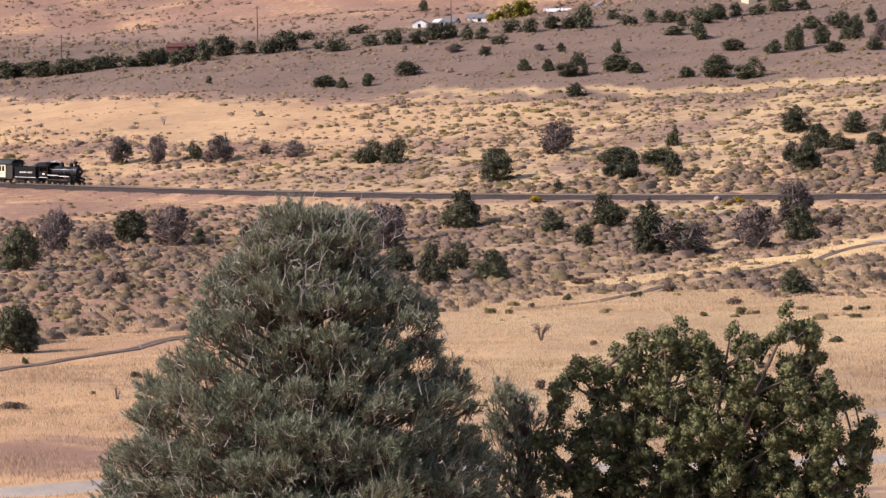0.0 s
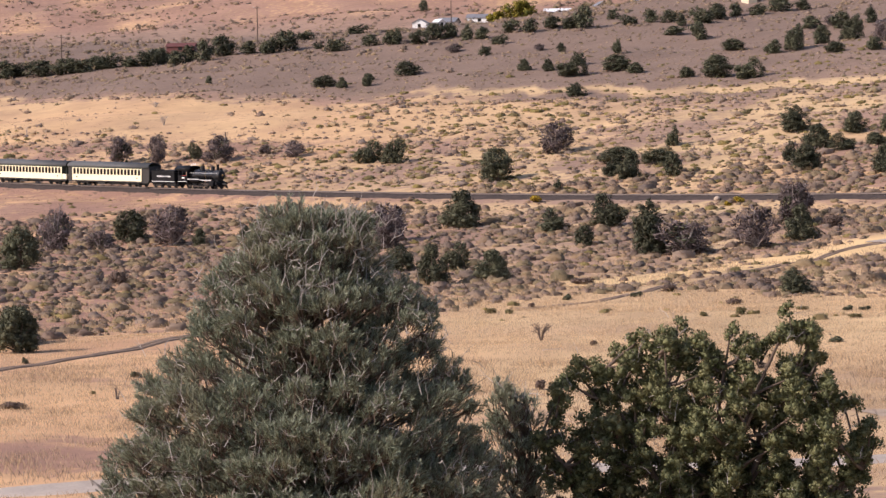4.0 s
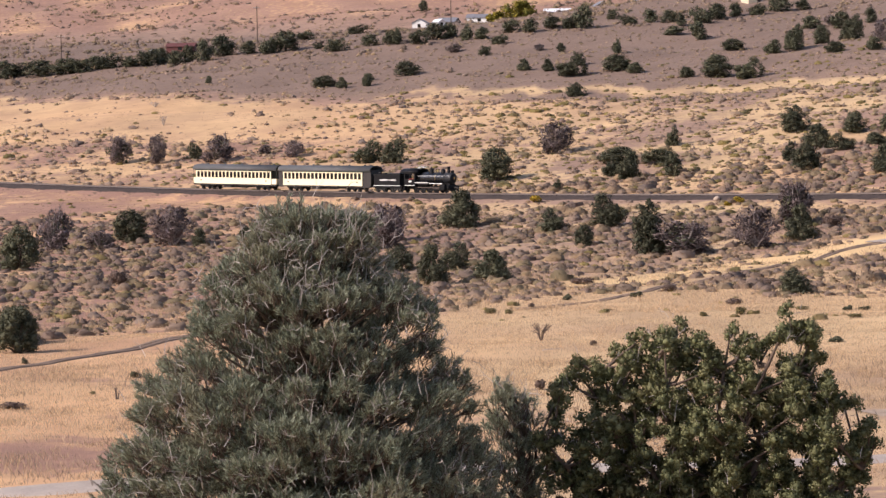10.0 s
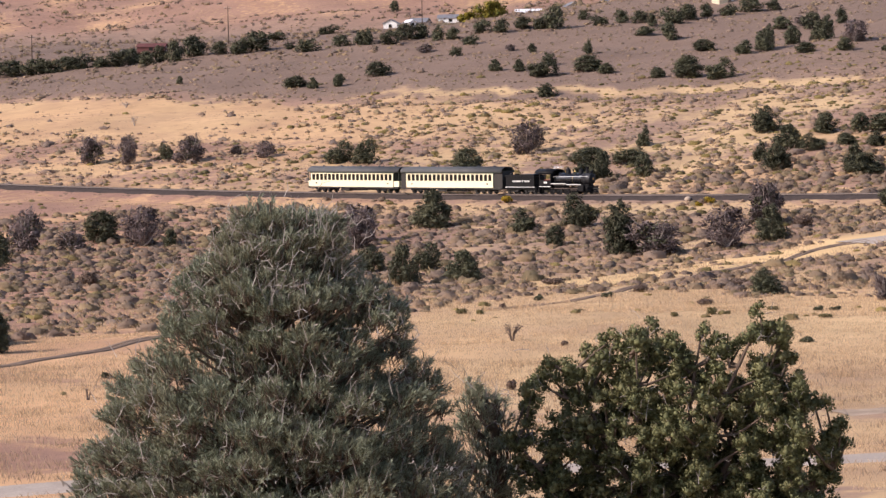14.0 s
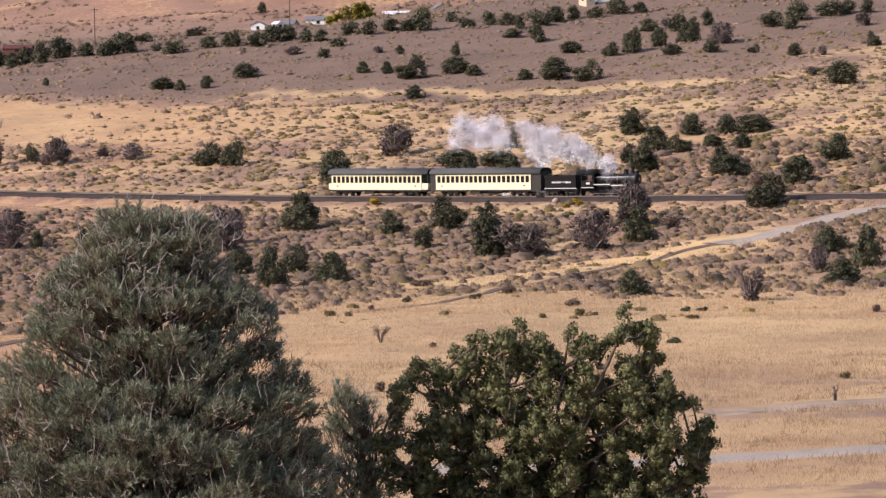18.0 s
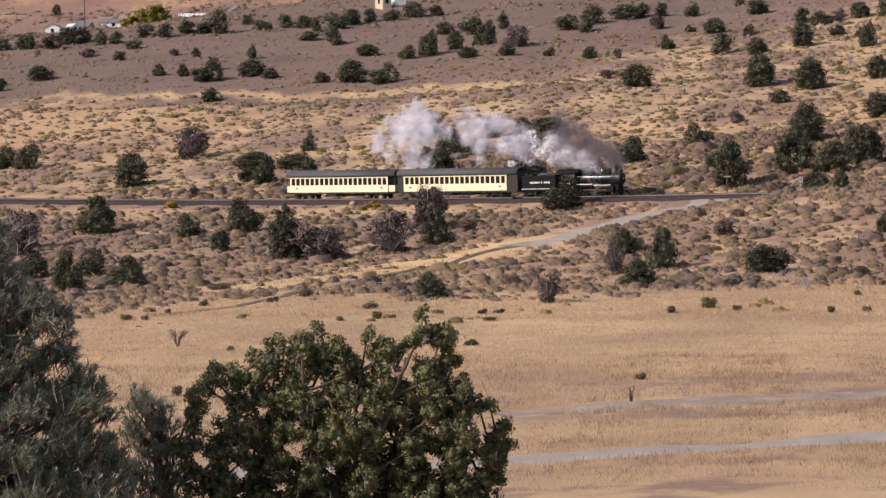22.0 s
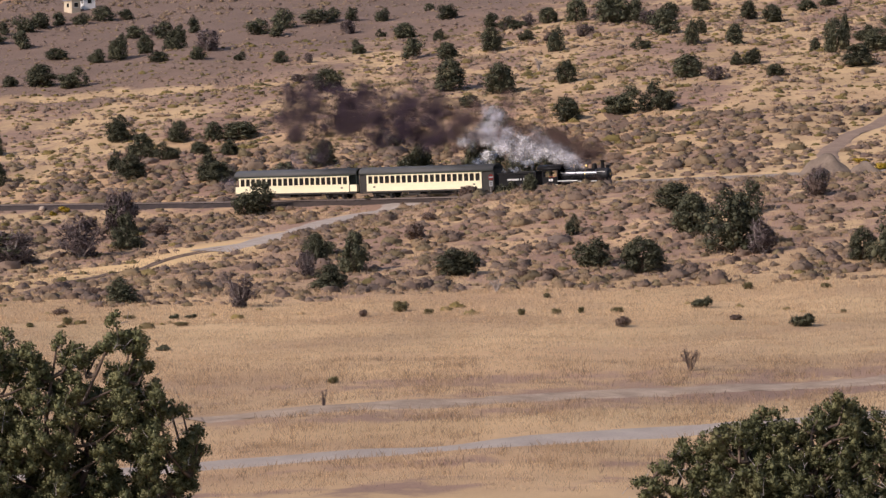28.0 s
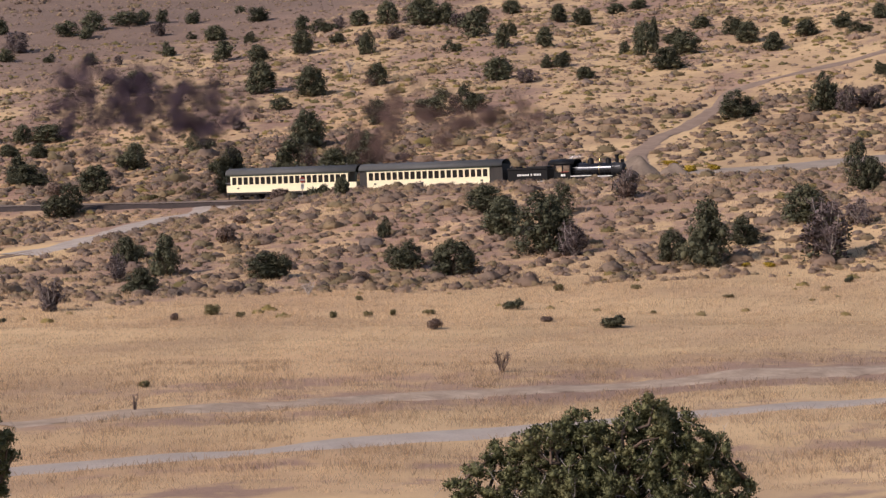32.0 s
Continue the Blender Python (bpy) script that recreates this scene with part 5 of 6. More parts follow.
    tagged(part("foliage", mesh_of("foliage", v, f, PINE), None, tree, "grey-green needle brushes"), kind="stuff")
    return tree


def near_juniper(x, y, tips, seed, label="", gap=0.35, depth=1.0, leaves=66, knobs=10, gaps=0.66, low=1.2, soft=0.16):
    """A juniper close by: tips, rows of across, height and girth, mark where its outer clumps end; more clumps fill the crown below them."""
    rng = np.random.default_rng(seed)
    foot = ground_z(x, y)
    tree = thing("juniper", label or "dark green juniper with knobbly foliage clumps and open limbs", "tree", pose(x, y, foot))
    row = np.array(tips, float)
    row = row[np.argsort(row[:, 0])]
    span = np.linspace(row[0, 0], row[-1, 0], 60)
    near = np.abs(span[:, None] - row[None, :, 0]) < row[None, :, 2] + 0.14
    edge = np.array([max(row[m, 1]) if m.any() else np.interp(q, row[:, 0], row[:, 1]) for q, m in zip(span, near)]) - foot
    middle, half = (span[0] + span[-1]) / 2, (span[-1] - span[0]) / 2

    def inside(px, py, h):
        top = np.interp(px, span, edge) - 0.24
        room = depth * math.sqrt(max(0.0, 1 - ((px - middle) / (half + 0.2)) ** 2)) * min(1.0, 0.25 + (top - h) / 1.6)
        hole = math.sin(6.3 * px + 1.6 * h + seed) * math.sin(4.4 * h - 2.5 * px + 2 * seed) + 0.4 * math.sin(7 * px - 5 * py)
        return h < top and abs(py) < room and hole < 1.0 - gaps

    clump = packed(rng, inside, (span[0], -depth, low), (span[-1], depth, edge.max()), gap)
    size = gap * rng.uniform(0.55, 0.85, len(clump))
    outer = np.stack([row[:, 0], rng.uniform(-0.45, 0.3, len(row)) * depth, row[:, 1] - foot - row[:, 2] * 0.7], 1)
    wood = rooted(rng, outer[::4], 0.085)
    forks = np.array([q[1] for q in wood] + [(q[0] + q[1]) / 2 for q in wood[1:]])
    for c in np.vstack([clump, outer]):
        cost = np.linalg.norm(forks - c, axis=1) + 3.0 * np.maximum(forks[:, 2] - c[2] + 0.15, 0)
        p = forks[np.argmin(cost)]
        knee = p * 0.5 + c * 0.5 + rng.normal(size=3) * 0.07 - np.array([0, 0, 0.06])
        wood += [(p, knee, 0.032, 0.024), (knee, c, 0.024, 0.012)]
    clump, size = np.vstack([clump, outer]), np.concatenate([size, row[:, 2]])
    masses = []
    for c, r in zip(clump, size):
        for w in units(rng, max(4, int(knobs * (r / 0.2) ** 1.5))):
            masses.append((c + w * np.array([0.9, 0.9, 1.05]) * r * rng.uniform(0.45, 0.85), rng.uniform(0.035, 0.095)))
    v, f, n = crown(rng, masses, leaves * len(masses), 0.040, 0.55, 0.5, 0.27, 0.28 + soft, 0.62)
    grey = crooked(rng, np.repeat(clump, 3, 0) + rng.normal(size=(3 * len(clump), 3)) * 0.13 - np.array([0, 0.0, 0.08]), 0.2, 0.006)
    part("trunk", mesh_of("trunk", *limbs(wood, 6), BARK, flat=False), None, tree, "brown twisted trunk and limbs")
    tagged(part("dead_wood", mesh_of("dead_wood", *limbs(grey, 3), DEADWOOD), None, tree, "bleached dead twigs"), kind="stuff")
    tagged(part("foliage", soften(mesh_of("foliage", v, f, JUNIPER_NEAR), n), None, tree, "dense green scale-leaf clumps"), kind="stuff")
    return tree


pinyon(*place_at(-2.65, 43.0),
       [5.0, 6.6, 7.75, 8.0, 8.3, 8.65, 8.95, 9.2, 9.5, 9.75, 9.9, 10.05, 10.25, 10.55, 10.7, 10.85, 11.1, 11.6, 11.85, 12.0, 12.16],
       [-2.2, -3.0, -3.25, -3.15, -2.85, -2.55, -2.60, -2.45, -2.35, -2.15, -1.35, -1.65, -1.78, -1.78, -1.65, -1.55, -1.25, -0.95, -0.75, -0.65, -0.42],
       [2.3, 2.8, 2.80, 2.80, 2.72, 2.55, 2.55, 2.55, 2.30, 2.10, 1.95, 1.95, 1.97, 1.90, 1.72, 1.22, 1.00, 0.97, 0.90, 0.66, -0.10], 31)
pinyon(*place_at(1.55, 46.0), [5.4, 6.6, 7.5, 8.0, 8.4, 8.7, 8.95, 9.2], [-0.3, -0.6, -0.7, -0.62, -0.6, -0.55, -0.62, -0.50], [0.25, 0.35, 0.42, 0.36, 0.3, 0.28, 0.1, -0.2], 32,
       "small dark pinyon pine beside the larger pine", 0.46, 26, 1.1, 0.12)
near_juniper(*place_at(5.0, 45.0), [
    (-2.42, 8.55, 0.22), (-2.24, 9.05, 0.20), (-2.02, 9.35, 0.22), (-1.90, 9.68, 0.14), (-1.55, 9.52, 0.19), (-1.25, 9.78, 0.18), (-1.00, 9.60, 0.20), (-0.78, 10.05, 0.19),
    (-0.58, 9.90, 0.22), (-0.33, 10.20, 0.18), (-0.10, 9.98, 0.20), (0.12, 9.80, 0.17), (0.45, 10.08, 0.14), (0.62, 9.85, 0.18), (0.85, 9.72, 0.15), (1.10, 9.20, 0.20),
    (1.20, 10.00, 0.12), (1.35, 10.38, 0.17), (1.50, 10.08, 0.18), (1.70, 9.98, 0.17), (1.62, 9.60, 0.22), (1.95, 9.05, 0.22), (2.18, 9.02, 0.18), (2.32, 8.95, 0.14),
    (2.58, 8.58, 0.13), (2.66, 8.30, 0.14), (2.45, 8.00, 0.24)], 41)
near_juniper(*place_at(19.99, 46.0), [
    (-2.45, 7.75, 0.26), (-2.15, 7.85, 0.26), (-1.75, 8.25, 0.30), (-1.45, 8.35, 0.30), (-1.12, 8.55, 0.30), (-0.65, 8.60, 0.33), (-0.42, 8.72, 0.34), (-0.15, 8.50, 0.30),
    (0.15, 8.55, 0.32), (0.45, 8.50, 0.28), (0.72, 8.90, 0.24), (0.92, 8.80, 0.26), (1.15, 8.40, 0.32), (1.45, 8.30, 0.30), (1.68, 8.10, 0.26), (2.0, 7.72, 0.26), (2.35, 7.55, 0.18)], 42,
    "olive-green juniper with rounded clumps near the gravel road", 0.32, 1.2, 66, 10, 0.6)
near_juniper(*place_at(-8.35, 44.0), [(-0.45, 7.35, 0.2), (-0.1, 7.5, 0.2), (0.3, 7.42, 0.2), (0.75, 7.25, 0.14)], 43, "", 0.34, 0.6)
near_juniper(*place_at(-6.1, 44.5), [(-0.35, 7.22, 0.12), (-0.1, 7.35, 0.1), (0.15, 7.5, 0.09), (0.35, 7.25, 0.1)], 44, "small sparse juniper sapling beside the larger pine", 0.34, 0.4)

# ---- brush and grass ----
def shrub_form(seed, blades, size=0.3):
    """A soft rounded cushion: a lumpy dome with short leafy sprays standing out of it."""
    rng = np.random.default_rng(seed)
    ball = bmesh.new()
    bmesh.ops.create_icosphere(ball, subdivisions=2 if blades > 20 else 1, radius=1)
    bv, bf = np.array([q.co[:] for q in ball.verts]), np.array([[w.index for w in q.verts] for q in ball.faces])
    ball.free()

    def lump(w):
        a = np.arctan2(w[:, 1], w[:, 0])
        return 1 + 0.20 * np.sin(3 * a + seed) * (1 - w[:, 2] ** 2) + 0.16 * np.sin(4 * w[:, 0] + 5 * w[:, 1] + seed) + 0.12 * np.sin(9 * w[:, 0] - 7 * w[:, 1] + 6 * w[:, 2])

    used = np.unique(bf[bv[bf].mean(1)[:, 2] > -0.12])
    order = -np.ones(len(bv), int)
    order[used] = np.arange(len(used))
    dome_f = order[bf[bv[bf].mean(1)[:, 2] > -0.12]]
    way = bv[used]
    dome_v = way * np.array([0.40, 0.40, 0.40]) * (lump(way) * (1 + 0.13 * rng.normal(size=len(way))))[:, None]
    dome_n = way + 0.45 * units(rng, len(way))
    way = units(rng, blades)
    way[:, 2] = np.abs(way[:, 2])
    base = way * 0.36 * lump(way)[:, None]
    grow = 0.9 * way + np.array([0, 0, 0.5]) + 0.6 * units(rng, blades)
    grow /= np.linalg.norm(grow, axis=1, keepdims=True)
    length = (size * rng.uniform(0.6, 1.25, blades))[:, None]
    side = np.cross(grow, units(rng, blades))
    side /= np.linalg.norm(side, axis=1, keepdims=True) + 1e-9
    verts = np.stack([base - side * length * 0.3, base + side * length * 0.3, base + grow * length], 1).reshape(-1, 3)
    normals = np.repeat(way + 0.4 * units(rng, blades) + np.array([0, 0, 0.15]), 3, 0)
    faces = outward(verts, np.arange(3 * blades).reshape(-1, 3), normals)
    return np.concatenate([dome_v, verts]), np.concatenate([dome_f, faces + len(dome_v)]), np.concatenate([dome_n, normals])


def scatter(count, near, far, chance, seed, span=(-11.0, 28.0)):
    """Random plan places between two distances, kept by a chance from 0 to 1."""
    rng = np.random.default_rng(seed)
    az = np.radians(rng.uniform(*span, count))
    d = np.sqrt(rng.uniform(near ** 2, far ** 2, count))
    x, y = d * np.sin(az), d * np.cos(az)
    s, n = along(x, y)
    keep = (rng.uniform(size=count) < chance(x, y)) & ((np.abs(n) > 5.2) | (s > 240)) & clear_of_roads(x, y)
    x, y = x[keep], y[keep]
    return np.stack([x, y, terrain(x, y) - 0.03], 1), rng


LANES = [((-160, 110), (-19.6, 139), 2.0), ((-19.6, 139), (22.4, 145.2), 2.0), ((22.4, 145.2), (62.4, 155.4), 2.0), ((62.4, 155.4), (110, 167), 2.0), ((110, 167), (190, 190), 2.0),
         (on_track(131, 4), on_track(135, -18), 4.2), (on_track(135, -18), (50, 334), 4.2), (on_track(133, 4), on_track(160, 15), 4.2), (on_track(160, 15), on_track(202, 18.5), 4.2), (on_track(202, 18.5), on_track(260, 34), 4.2),
         (on_track(184, 18), (143.6, 381.8), 2.2), ((143.6, 381.8), (158.9, 400.6), 2.2), ((158.9, 400.6), (179.0, 434.9), 2.2), ((179.0, 434.9), (250, 466), 2.2), ((50, 334), (30.1, 303.7), 1.5), ((30.1, 303.7), (14.4, 266.6), 1.4), ((-46, 176), (-30.7, 202.1), 1.5), ((-30.7, 202.1), (-10, 240), 1.5),
         ((24, 167), (52.9, 173.8), 3.0), ((52.9, 173.8), (84, 176), 3.2), ((84, 176), (120, 183), 3.2), ((120, 183), (170, 197), 3.2)]


def clear_of_roads(x, y):
    ok = np.ones(len(x), bool)
    for (ax, ay), (bx, by), half in LANES:
        vx, vy = bx - ax, by - ay
        t = np.clip(((x - ax) * vx + (y - ay) * vy) / (vx * vx + vy * vy), 0, 1)
        ok &= np.hypot(x - ax - t * vx, y - ay - t * vy) > half
    return ok


def patchy(x, y, seed):
    return np.clip(0.55 + 0.5 * rolls(x, y, 9.0, seed) + 0.35 * rolls(x, y, 27.0, seed + 1), 0.05, 1)


def brushland(x, y):
    """Share of open slope beyond the line that carries scattered brush, 0 to 1."""
    s, n = along(x, y)
    bare = smooth(50.0, 62.0, n) * (1 - smooth(96.0, 106.0, n)) * (1 - smooth(-95.0, -55.0, s))
    return smooth(4.0, 12.0, n) * (1 - 0.5 * smooth(120.0, 190.0, s)) * (1 - 0.9 * bare) * (1 - 0.2 * heath(s, n, rolls(x, y, 23.0, 9)))


SHRUBS = [shrub_form(100 + i, 34, 0.15) for i in range(8)]
places, rng = scatter(54000, 225, 460, lambda x, y: np.maximum((1 - grassiness(x, y)) ** 1.1 * patchy(x, y, 3) ** 0.45, np.where(along(x, y)[1] < -4, 0.75 * smooth(85.0, 120.0, along(x, y)[0]) * (np.hypot(x, y) > 276) * (1 - 0.9 * golden(x, y)), 0.8 * brushland(x, y)) * patchy(x, y, 4) ** 0.6), 51)
size = rng.gamma(3.4, 0.245, len(places)) * np.where(along(places[:, 0], places[:, 1])[1] > 4, 1.25, 1.0)
tagged(stamped("sagebrush", SHRUBS, places, np.stack([size * 1.15, size * 0.85], 1), rng.uniform(0, 6.28, len(places)), SAGE, rng),
       "grey-brown sagebrush thickly scattered over the valley bank", "shrub", kind="stuff")
LOW = [shrub_form(110 + i, 10, 0.2) for i in range(6)]
places, rng = scatter(62000, 460, 800, lambda x, y: np.maximum((1 - grassiness(x, y)) * patchy(x, y, 5) ** 0.6, 0.8 * brushland(x, y) * patchy(x, y, 6)) * (along(x, y)[1] > 4), 52)
ps, pn = along(places[:, 0], places[:, 1])
size = rng.gamma(3.2, 0.30, len(places)) * (1 - 0.45 * heath(ps, pn, 0.0))
tagged(stamped("hillside_sagebrush", LOW, places, np.stack([size * 1.15, size * 0.85], 1), rng.uniform(0, 6.28, len(places)), SAGE, rng),
       "grey-brown sagebrush scattered over the hillside", "shrub", kind="stuff")
places, rng = scatter(36000, 700, 1450, lambda x, y: 0.75 * patchy(x, y, 8), 53, (-11, 12))
size = rng.gamma(5.0, 0.25, len(places))
tagged(stamped("distant_brush", LOW, places, np.stack([size * 1.2, size], 1), rng.uniform(0, 6.28, len(places)), SAGE, rng),
       "dark brush dotting the far hills", "shrub", kind="stuff")
RABBITS = [shrub_form(120 + i, 24, 0.17) for i in range(4)]
places, rng = scatter(44000, 225, 640, lambda x, y: np.where(along(x, y)[1] < 4, 0.07 * (1 - (np.hypot(x, y) < 240)), (0.3 + 0.6 * grassiness(x, y)) * brushland(x, y) * np.where(along(x, y)[0] - 0.2 * along(x, y)[1] > -60, 0.9, 0.2)) * patchy(x, y, 13), 54)
size = rng.gamma(4.0, 0.2, len(places))
tagged(stamped("rabbitbrush", RABBITS, places, np.stack([size * 1.2, size * 0.85], 1), rng.uniform(0, 6.28, len(places)), RABBIT, rng),
       "olive and yellow rabbitbrush among dry grass", "shrub", kind="stuff")


def tuft_form(seed, blades):
    rng = np.random.default_rng(seed)
    way = units(rng, blades) * np.array([0.55, 0.3, 0.2]) + np.array([0, 0, 1.0])
    base = rng.normal(size=(blades, 3)) * np.array([0.34, 0.34, 0.0])
    length = rng.uniform(0.2, 0.5, blades)[:, None]
    side = np.stack([np.full(blades, 1.0), rng.uniform(-0.6, 0.6, blades), np.zeros(blades)], 1) * 0.022
    mid = base + way * length * 0.45
    verts = np.stack([base - side * 0.5, base + side * 0.5, mid + side, base + way * length, mid - side], 1).reshape(-1, 3)
    normals = np.repeat(np.array([[0, -0.25, 1.0]]) + 0.35 * units(rng, blades), 5, 0)
    return verts, np.arange(5 * blades).reshape(-1, 5), normals


TUFTS = [tuft_form(140 + i, 10) for i in range(6)]
places, rng = scatter(46000, 134, 290, lambda x, y: np.clip(1.4 * grassiness(x, y) - 0.3, 0, 1) * (0.45 + 0.55 * patchy(x, y, 15)), 55)
size = rng.uniform(0.3, 0.75, len(places))
tagged(stamped("dry_grass", TUFTS, places, np.stack([size * 1.6, size], 1), rng.uniform(-0.6, 0.6, len(places)), STRAW, rng),
       "straw-coloured bunch grass over the field", "grass", kind="stuff")
places, rng = scatter(24000, 230, 640, lambda x, y: 0.75 * patchy(x, y, 19) * np.where(np.hypot(x, y) < 262.0, 0.25, 1.0), 56)
size = rng.uniform(0.5, 1.1, len(places))
tagged(stamped("bunch_grass", TUFTS, places, np.stack([size * 1.3, size * 0.8], 1), rng.uniform(-0.6, 0.6, len(places)), STRAW, rng),
       "pale bunch grass between the sagebrush", "grass", kind="stuff")
places, rng = scatter(26000, 245, 430, lambda x, y: 0.8 * patchy(x, y, 23) * smooth(85.0, 120.0, along(x, y)[0]) * (along(x, y)[1] < -4), 57)
size = rng.uniform(0.8, 1.6, len(places))
tagged(stamped("bank_grass", TUFTS, places, np.stack([size * 1.2, size * 0.8], 1), rng.uniform(-0.6, 0.6, len(places)), STRAW, rng),
       "golden dry grass among the sagebrush of the bank", "grass", kind="stuff")
places, rng = scatter(16000, 138, 205, lambda x, y: 0.9 * patchy(x, y, 25) ** 2, 58)
size = rng.uniform(0.6, 1.3, len(places))
tagged(stamped("rough_grass", TUFTS, places, np.stack([size * 1.2, size * 0.9], 1), rng.uniform(-0.6, 0.6, len(places)), BROWN_GRASS, rng),
       "brown rough grass tufts beside the gravel road", "grass", kind="stuff")

# ---- shrubs that stand alone, snags, rocks ----
GREEN_SHRUBS = [
    (79.2, 242.1, 1.08, 2.06), (79.2, 216.8, 1.15, 2.49), (112.3, 244.7, 0.67, 1.13), (68.5, 285.7, 2.49, 3.73), (29.1, 217.4, 0.50, 1.59),
    (11.4, 269.9, 0.62, 1.25), (-20.5, 194.4, 0.52, 0.97), (17.6, 269.0, 0.62, 1.35), (34.6, 251.2, 0.48, 1.16), (36.0, 251.2, 0.44, 1.26),
    (-29.8, 208.1, 0.56, 0.64), (17.6, 452.1, 1.91, 1.39), (35.4, 284.7, 0.55, 1.32), (93.1, 364.0, 2.30, 3.60), (95.6, 361.1, 2.90, 2.00),
]
GREY_SHRUBS = [
    (66.4, 222.7, 0.99, 1.52), (78.3, 230.1, 0.56, 1.50), (49.9, 244.7, 0.77, 1.05), (74.9, 275.9, 1.21, 2.20), (72.7, 277.3, 1.10, 1.88),
    (114.8, 308.9, 2.53, 2.91), (75.8, 332.5, 1.05, 2.62), (67.8, 414.0, 2.40, 3.20), (71.2, 319.7, 2.14, 3.14), (5.9, 181.1, 0.77, 0.98),
    (-26.2, 177.6, 0.55, 2.06), (10.9, 213.9, 0.49, 0.66), (7.8, 260.7, 0.60, 0.90), (21.2, 275.0, 0.85, 1.80), (-35.2, 317.5, 1.83, 2.69),
    (48.3, 363.2, 1.82, 2.94), (14.4, 304.9, 0.82, 3.52), (-16.2, 473.6, 0.91, 1.82), (17.0, 280.5, 0.76, 2.16), (31.0, 279.7, 0.86, 2.16),
    (25.5, 256.9, 0.69, 1.78), (89.1, 367.5, 2.40, 3.40), (89.0, 366.9, 2.30, 3.40), (97.9, 360.0, 1.60, 2.60),
]
OLIVE_SHRUBS = [
    (54.2, 249.7, 1.08, 1.96), (69.4, 256.9, 0.51, 1.02), (55.5, 244.3, 0.58, 1.16), (62.6, 240.1, 0.67, 0.96), (66.0, 241.4, 0.58, 1.25),
    (71.6, 241.8, 0.58, 1.46), (68.7, 242.9, 0.68, 0.78), (88.0, 254.9, 0.73, 1.35), (93.9, 250.8, 0.51, 1.54), (99.0, 240.9, 0.40, 1.30),
    (36.1, 186.9, 0.51, 1.10), (87.9, 230.6, 0.38, 0.76), (4.0, 250.2, 0.58, 1.25), (5.5, 249.4, 0.48, 0.87), (-22.1, 183.8, 0.28, 0.43),
    (24.4, 241.2, 0.74, 1.21), (30.6, 250.2, 0.43, 1.35), (33.5, 238.7, 0.37, 1.56), (29.6, 299.7, 0.69, 1.62), (36.6, 313.5, 0.48, 1.21),
    (21.3, 240.9, 0.46, 0.93),
]
GOLDEN_SHRUBS = [
    (141.6, 357.0, 1.1, 2.4), (144.4, 355.6, 0.9, 2.2), (128.6, 351.4, 1.1, 1.9),
    (13.7, 434.3, 1.09, 2.67), (36.1, 424.1, 0.82, 3.26), (41.6, 410.3, 0.95, 2.21), (39.8, 409.5, 0.95, 1.73), (21.2, 275.0, 0.42, 0.85),
    (92.1, 383.6, 0.61, 1.82), (142.2, 365.3, 0.75, 3.01), (109.0, 261.0, 0.54, 1.41), (111.3, 260.2, 0.54, 1.63),
]
BOULDERS = [
    (38.8, 415.3, 0.56, 1.12), (46.5, 417.6, 0.80, 1.61), (43.4, 422.8, 0.57, 1.14), (40.6, 420.1, 0.40, 0.65),
]
SNAGS = [
    (7.3, 220.6, 1.70, 1.53), (-20.3, 181.3, 0.91, 0.70), (-83.1, 589.7, 2.72, 0.68), (-55.7, 590.5, 2.72, 2.27), (-60.7, 625.3, 1.44, 2.64),
    (32.3, 170.5, 1.41, 0.54), (59.7, 184.9, 2.09, 2.09), (66.6, 264.5, 1.58, 2.00), (142.5, 530.7, 2.95, 1.90), (143.0, 532.6, 2.75, 2.12),
    (203.9, 542.9, 2.66, 0.89),
]


def shrub_kind(name, label, seed, material, blades=420, size=0.12):
    rng = np.random.default_rng(seed)
    bush = thing(name, label, "shrub")
    masses = [(np.array([0.55 * math.cos(a) * r, 0.55 * math.sin(a) * r, rng.uniform(0.22, 0.6)]), rng.uniform(0.24, 0.36)) for a, r in zip(np.linspace(0, 6.28, 9), rng.uniform(0.2, 1.0, 9))]
    stems = [(np.array([0, 0, -0.1]), c, 0.025, 0.01) for c, r in masses]
    tagged(part("stem_cluster", mesh_of("stem_cluster", *limbs(stems, 4), BARK), None, bush), kind="stuff")
    tagged(part("foliage", leaf_mesh("foliage", crown(rng, masses, blades, size, 0.5, 0.4), material), None, bush), kind="stuff")
    return bush


def plant_shrubs(kind, rows, label):
    for x, y, h, w in rows:
        bush = copy_thing(kind, pose(x, y, ground_z(x, y) - 0.04, 0, 0, random.uniform(0, 360)) @ Matrix.Diagonal((w / 1.75, w / 1.75, h / 1.0, 1)))
        tagged(bush, ("large " if w > 2.3 else "small " if w < 1.1 else "low ") + label)
    for o in (*kind.children_recursive, kind):
        bpy.data.objects.remove(o)


plant_shrubs(shrub_kind("green_shrub", "dark green shrub in the dry field", 201, JUNIPER, 1500), GREEN_SHRUBS, "dark green shrub on the dry ground")
plant_shrubs(shrub_kind("sage_shrub", "grey sage shrub", 202, SAGE, 1500), GREY_SHRUBS, "grey-brown sage shrub on the dry ground")
plant_shrubs(shrub_kind("olive_shrub", "olive rabbitbrush", 203, RABBIT, 1500), OLIVE_SHRUBS, "olive-yellow rabbitbrush in the straw-coloured grass")
plant_shrubs(shrub_kind("golden_shrub", "golden rabbitbrush in bloom", 204, YELLOW, 1400), GOLDEN_SHRUBS, "golden-yellow flowering rabbitbrush")


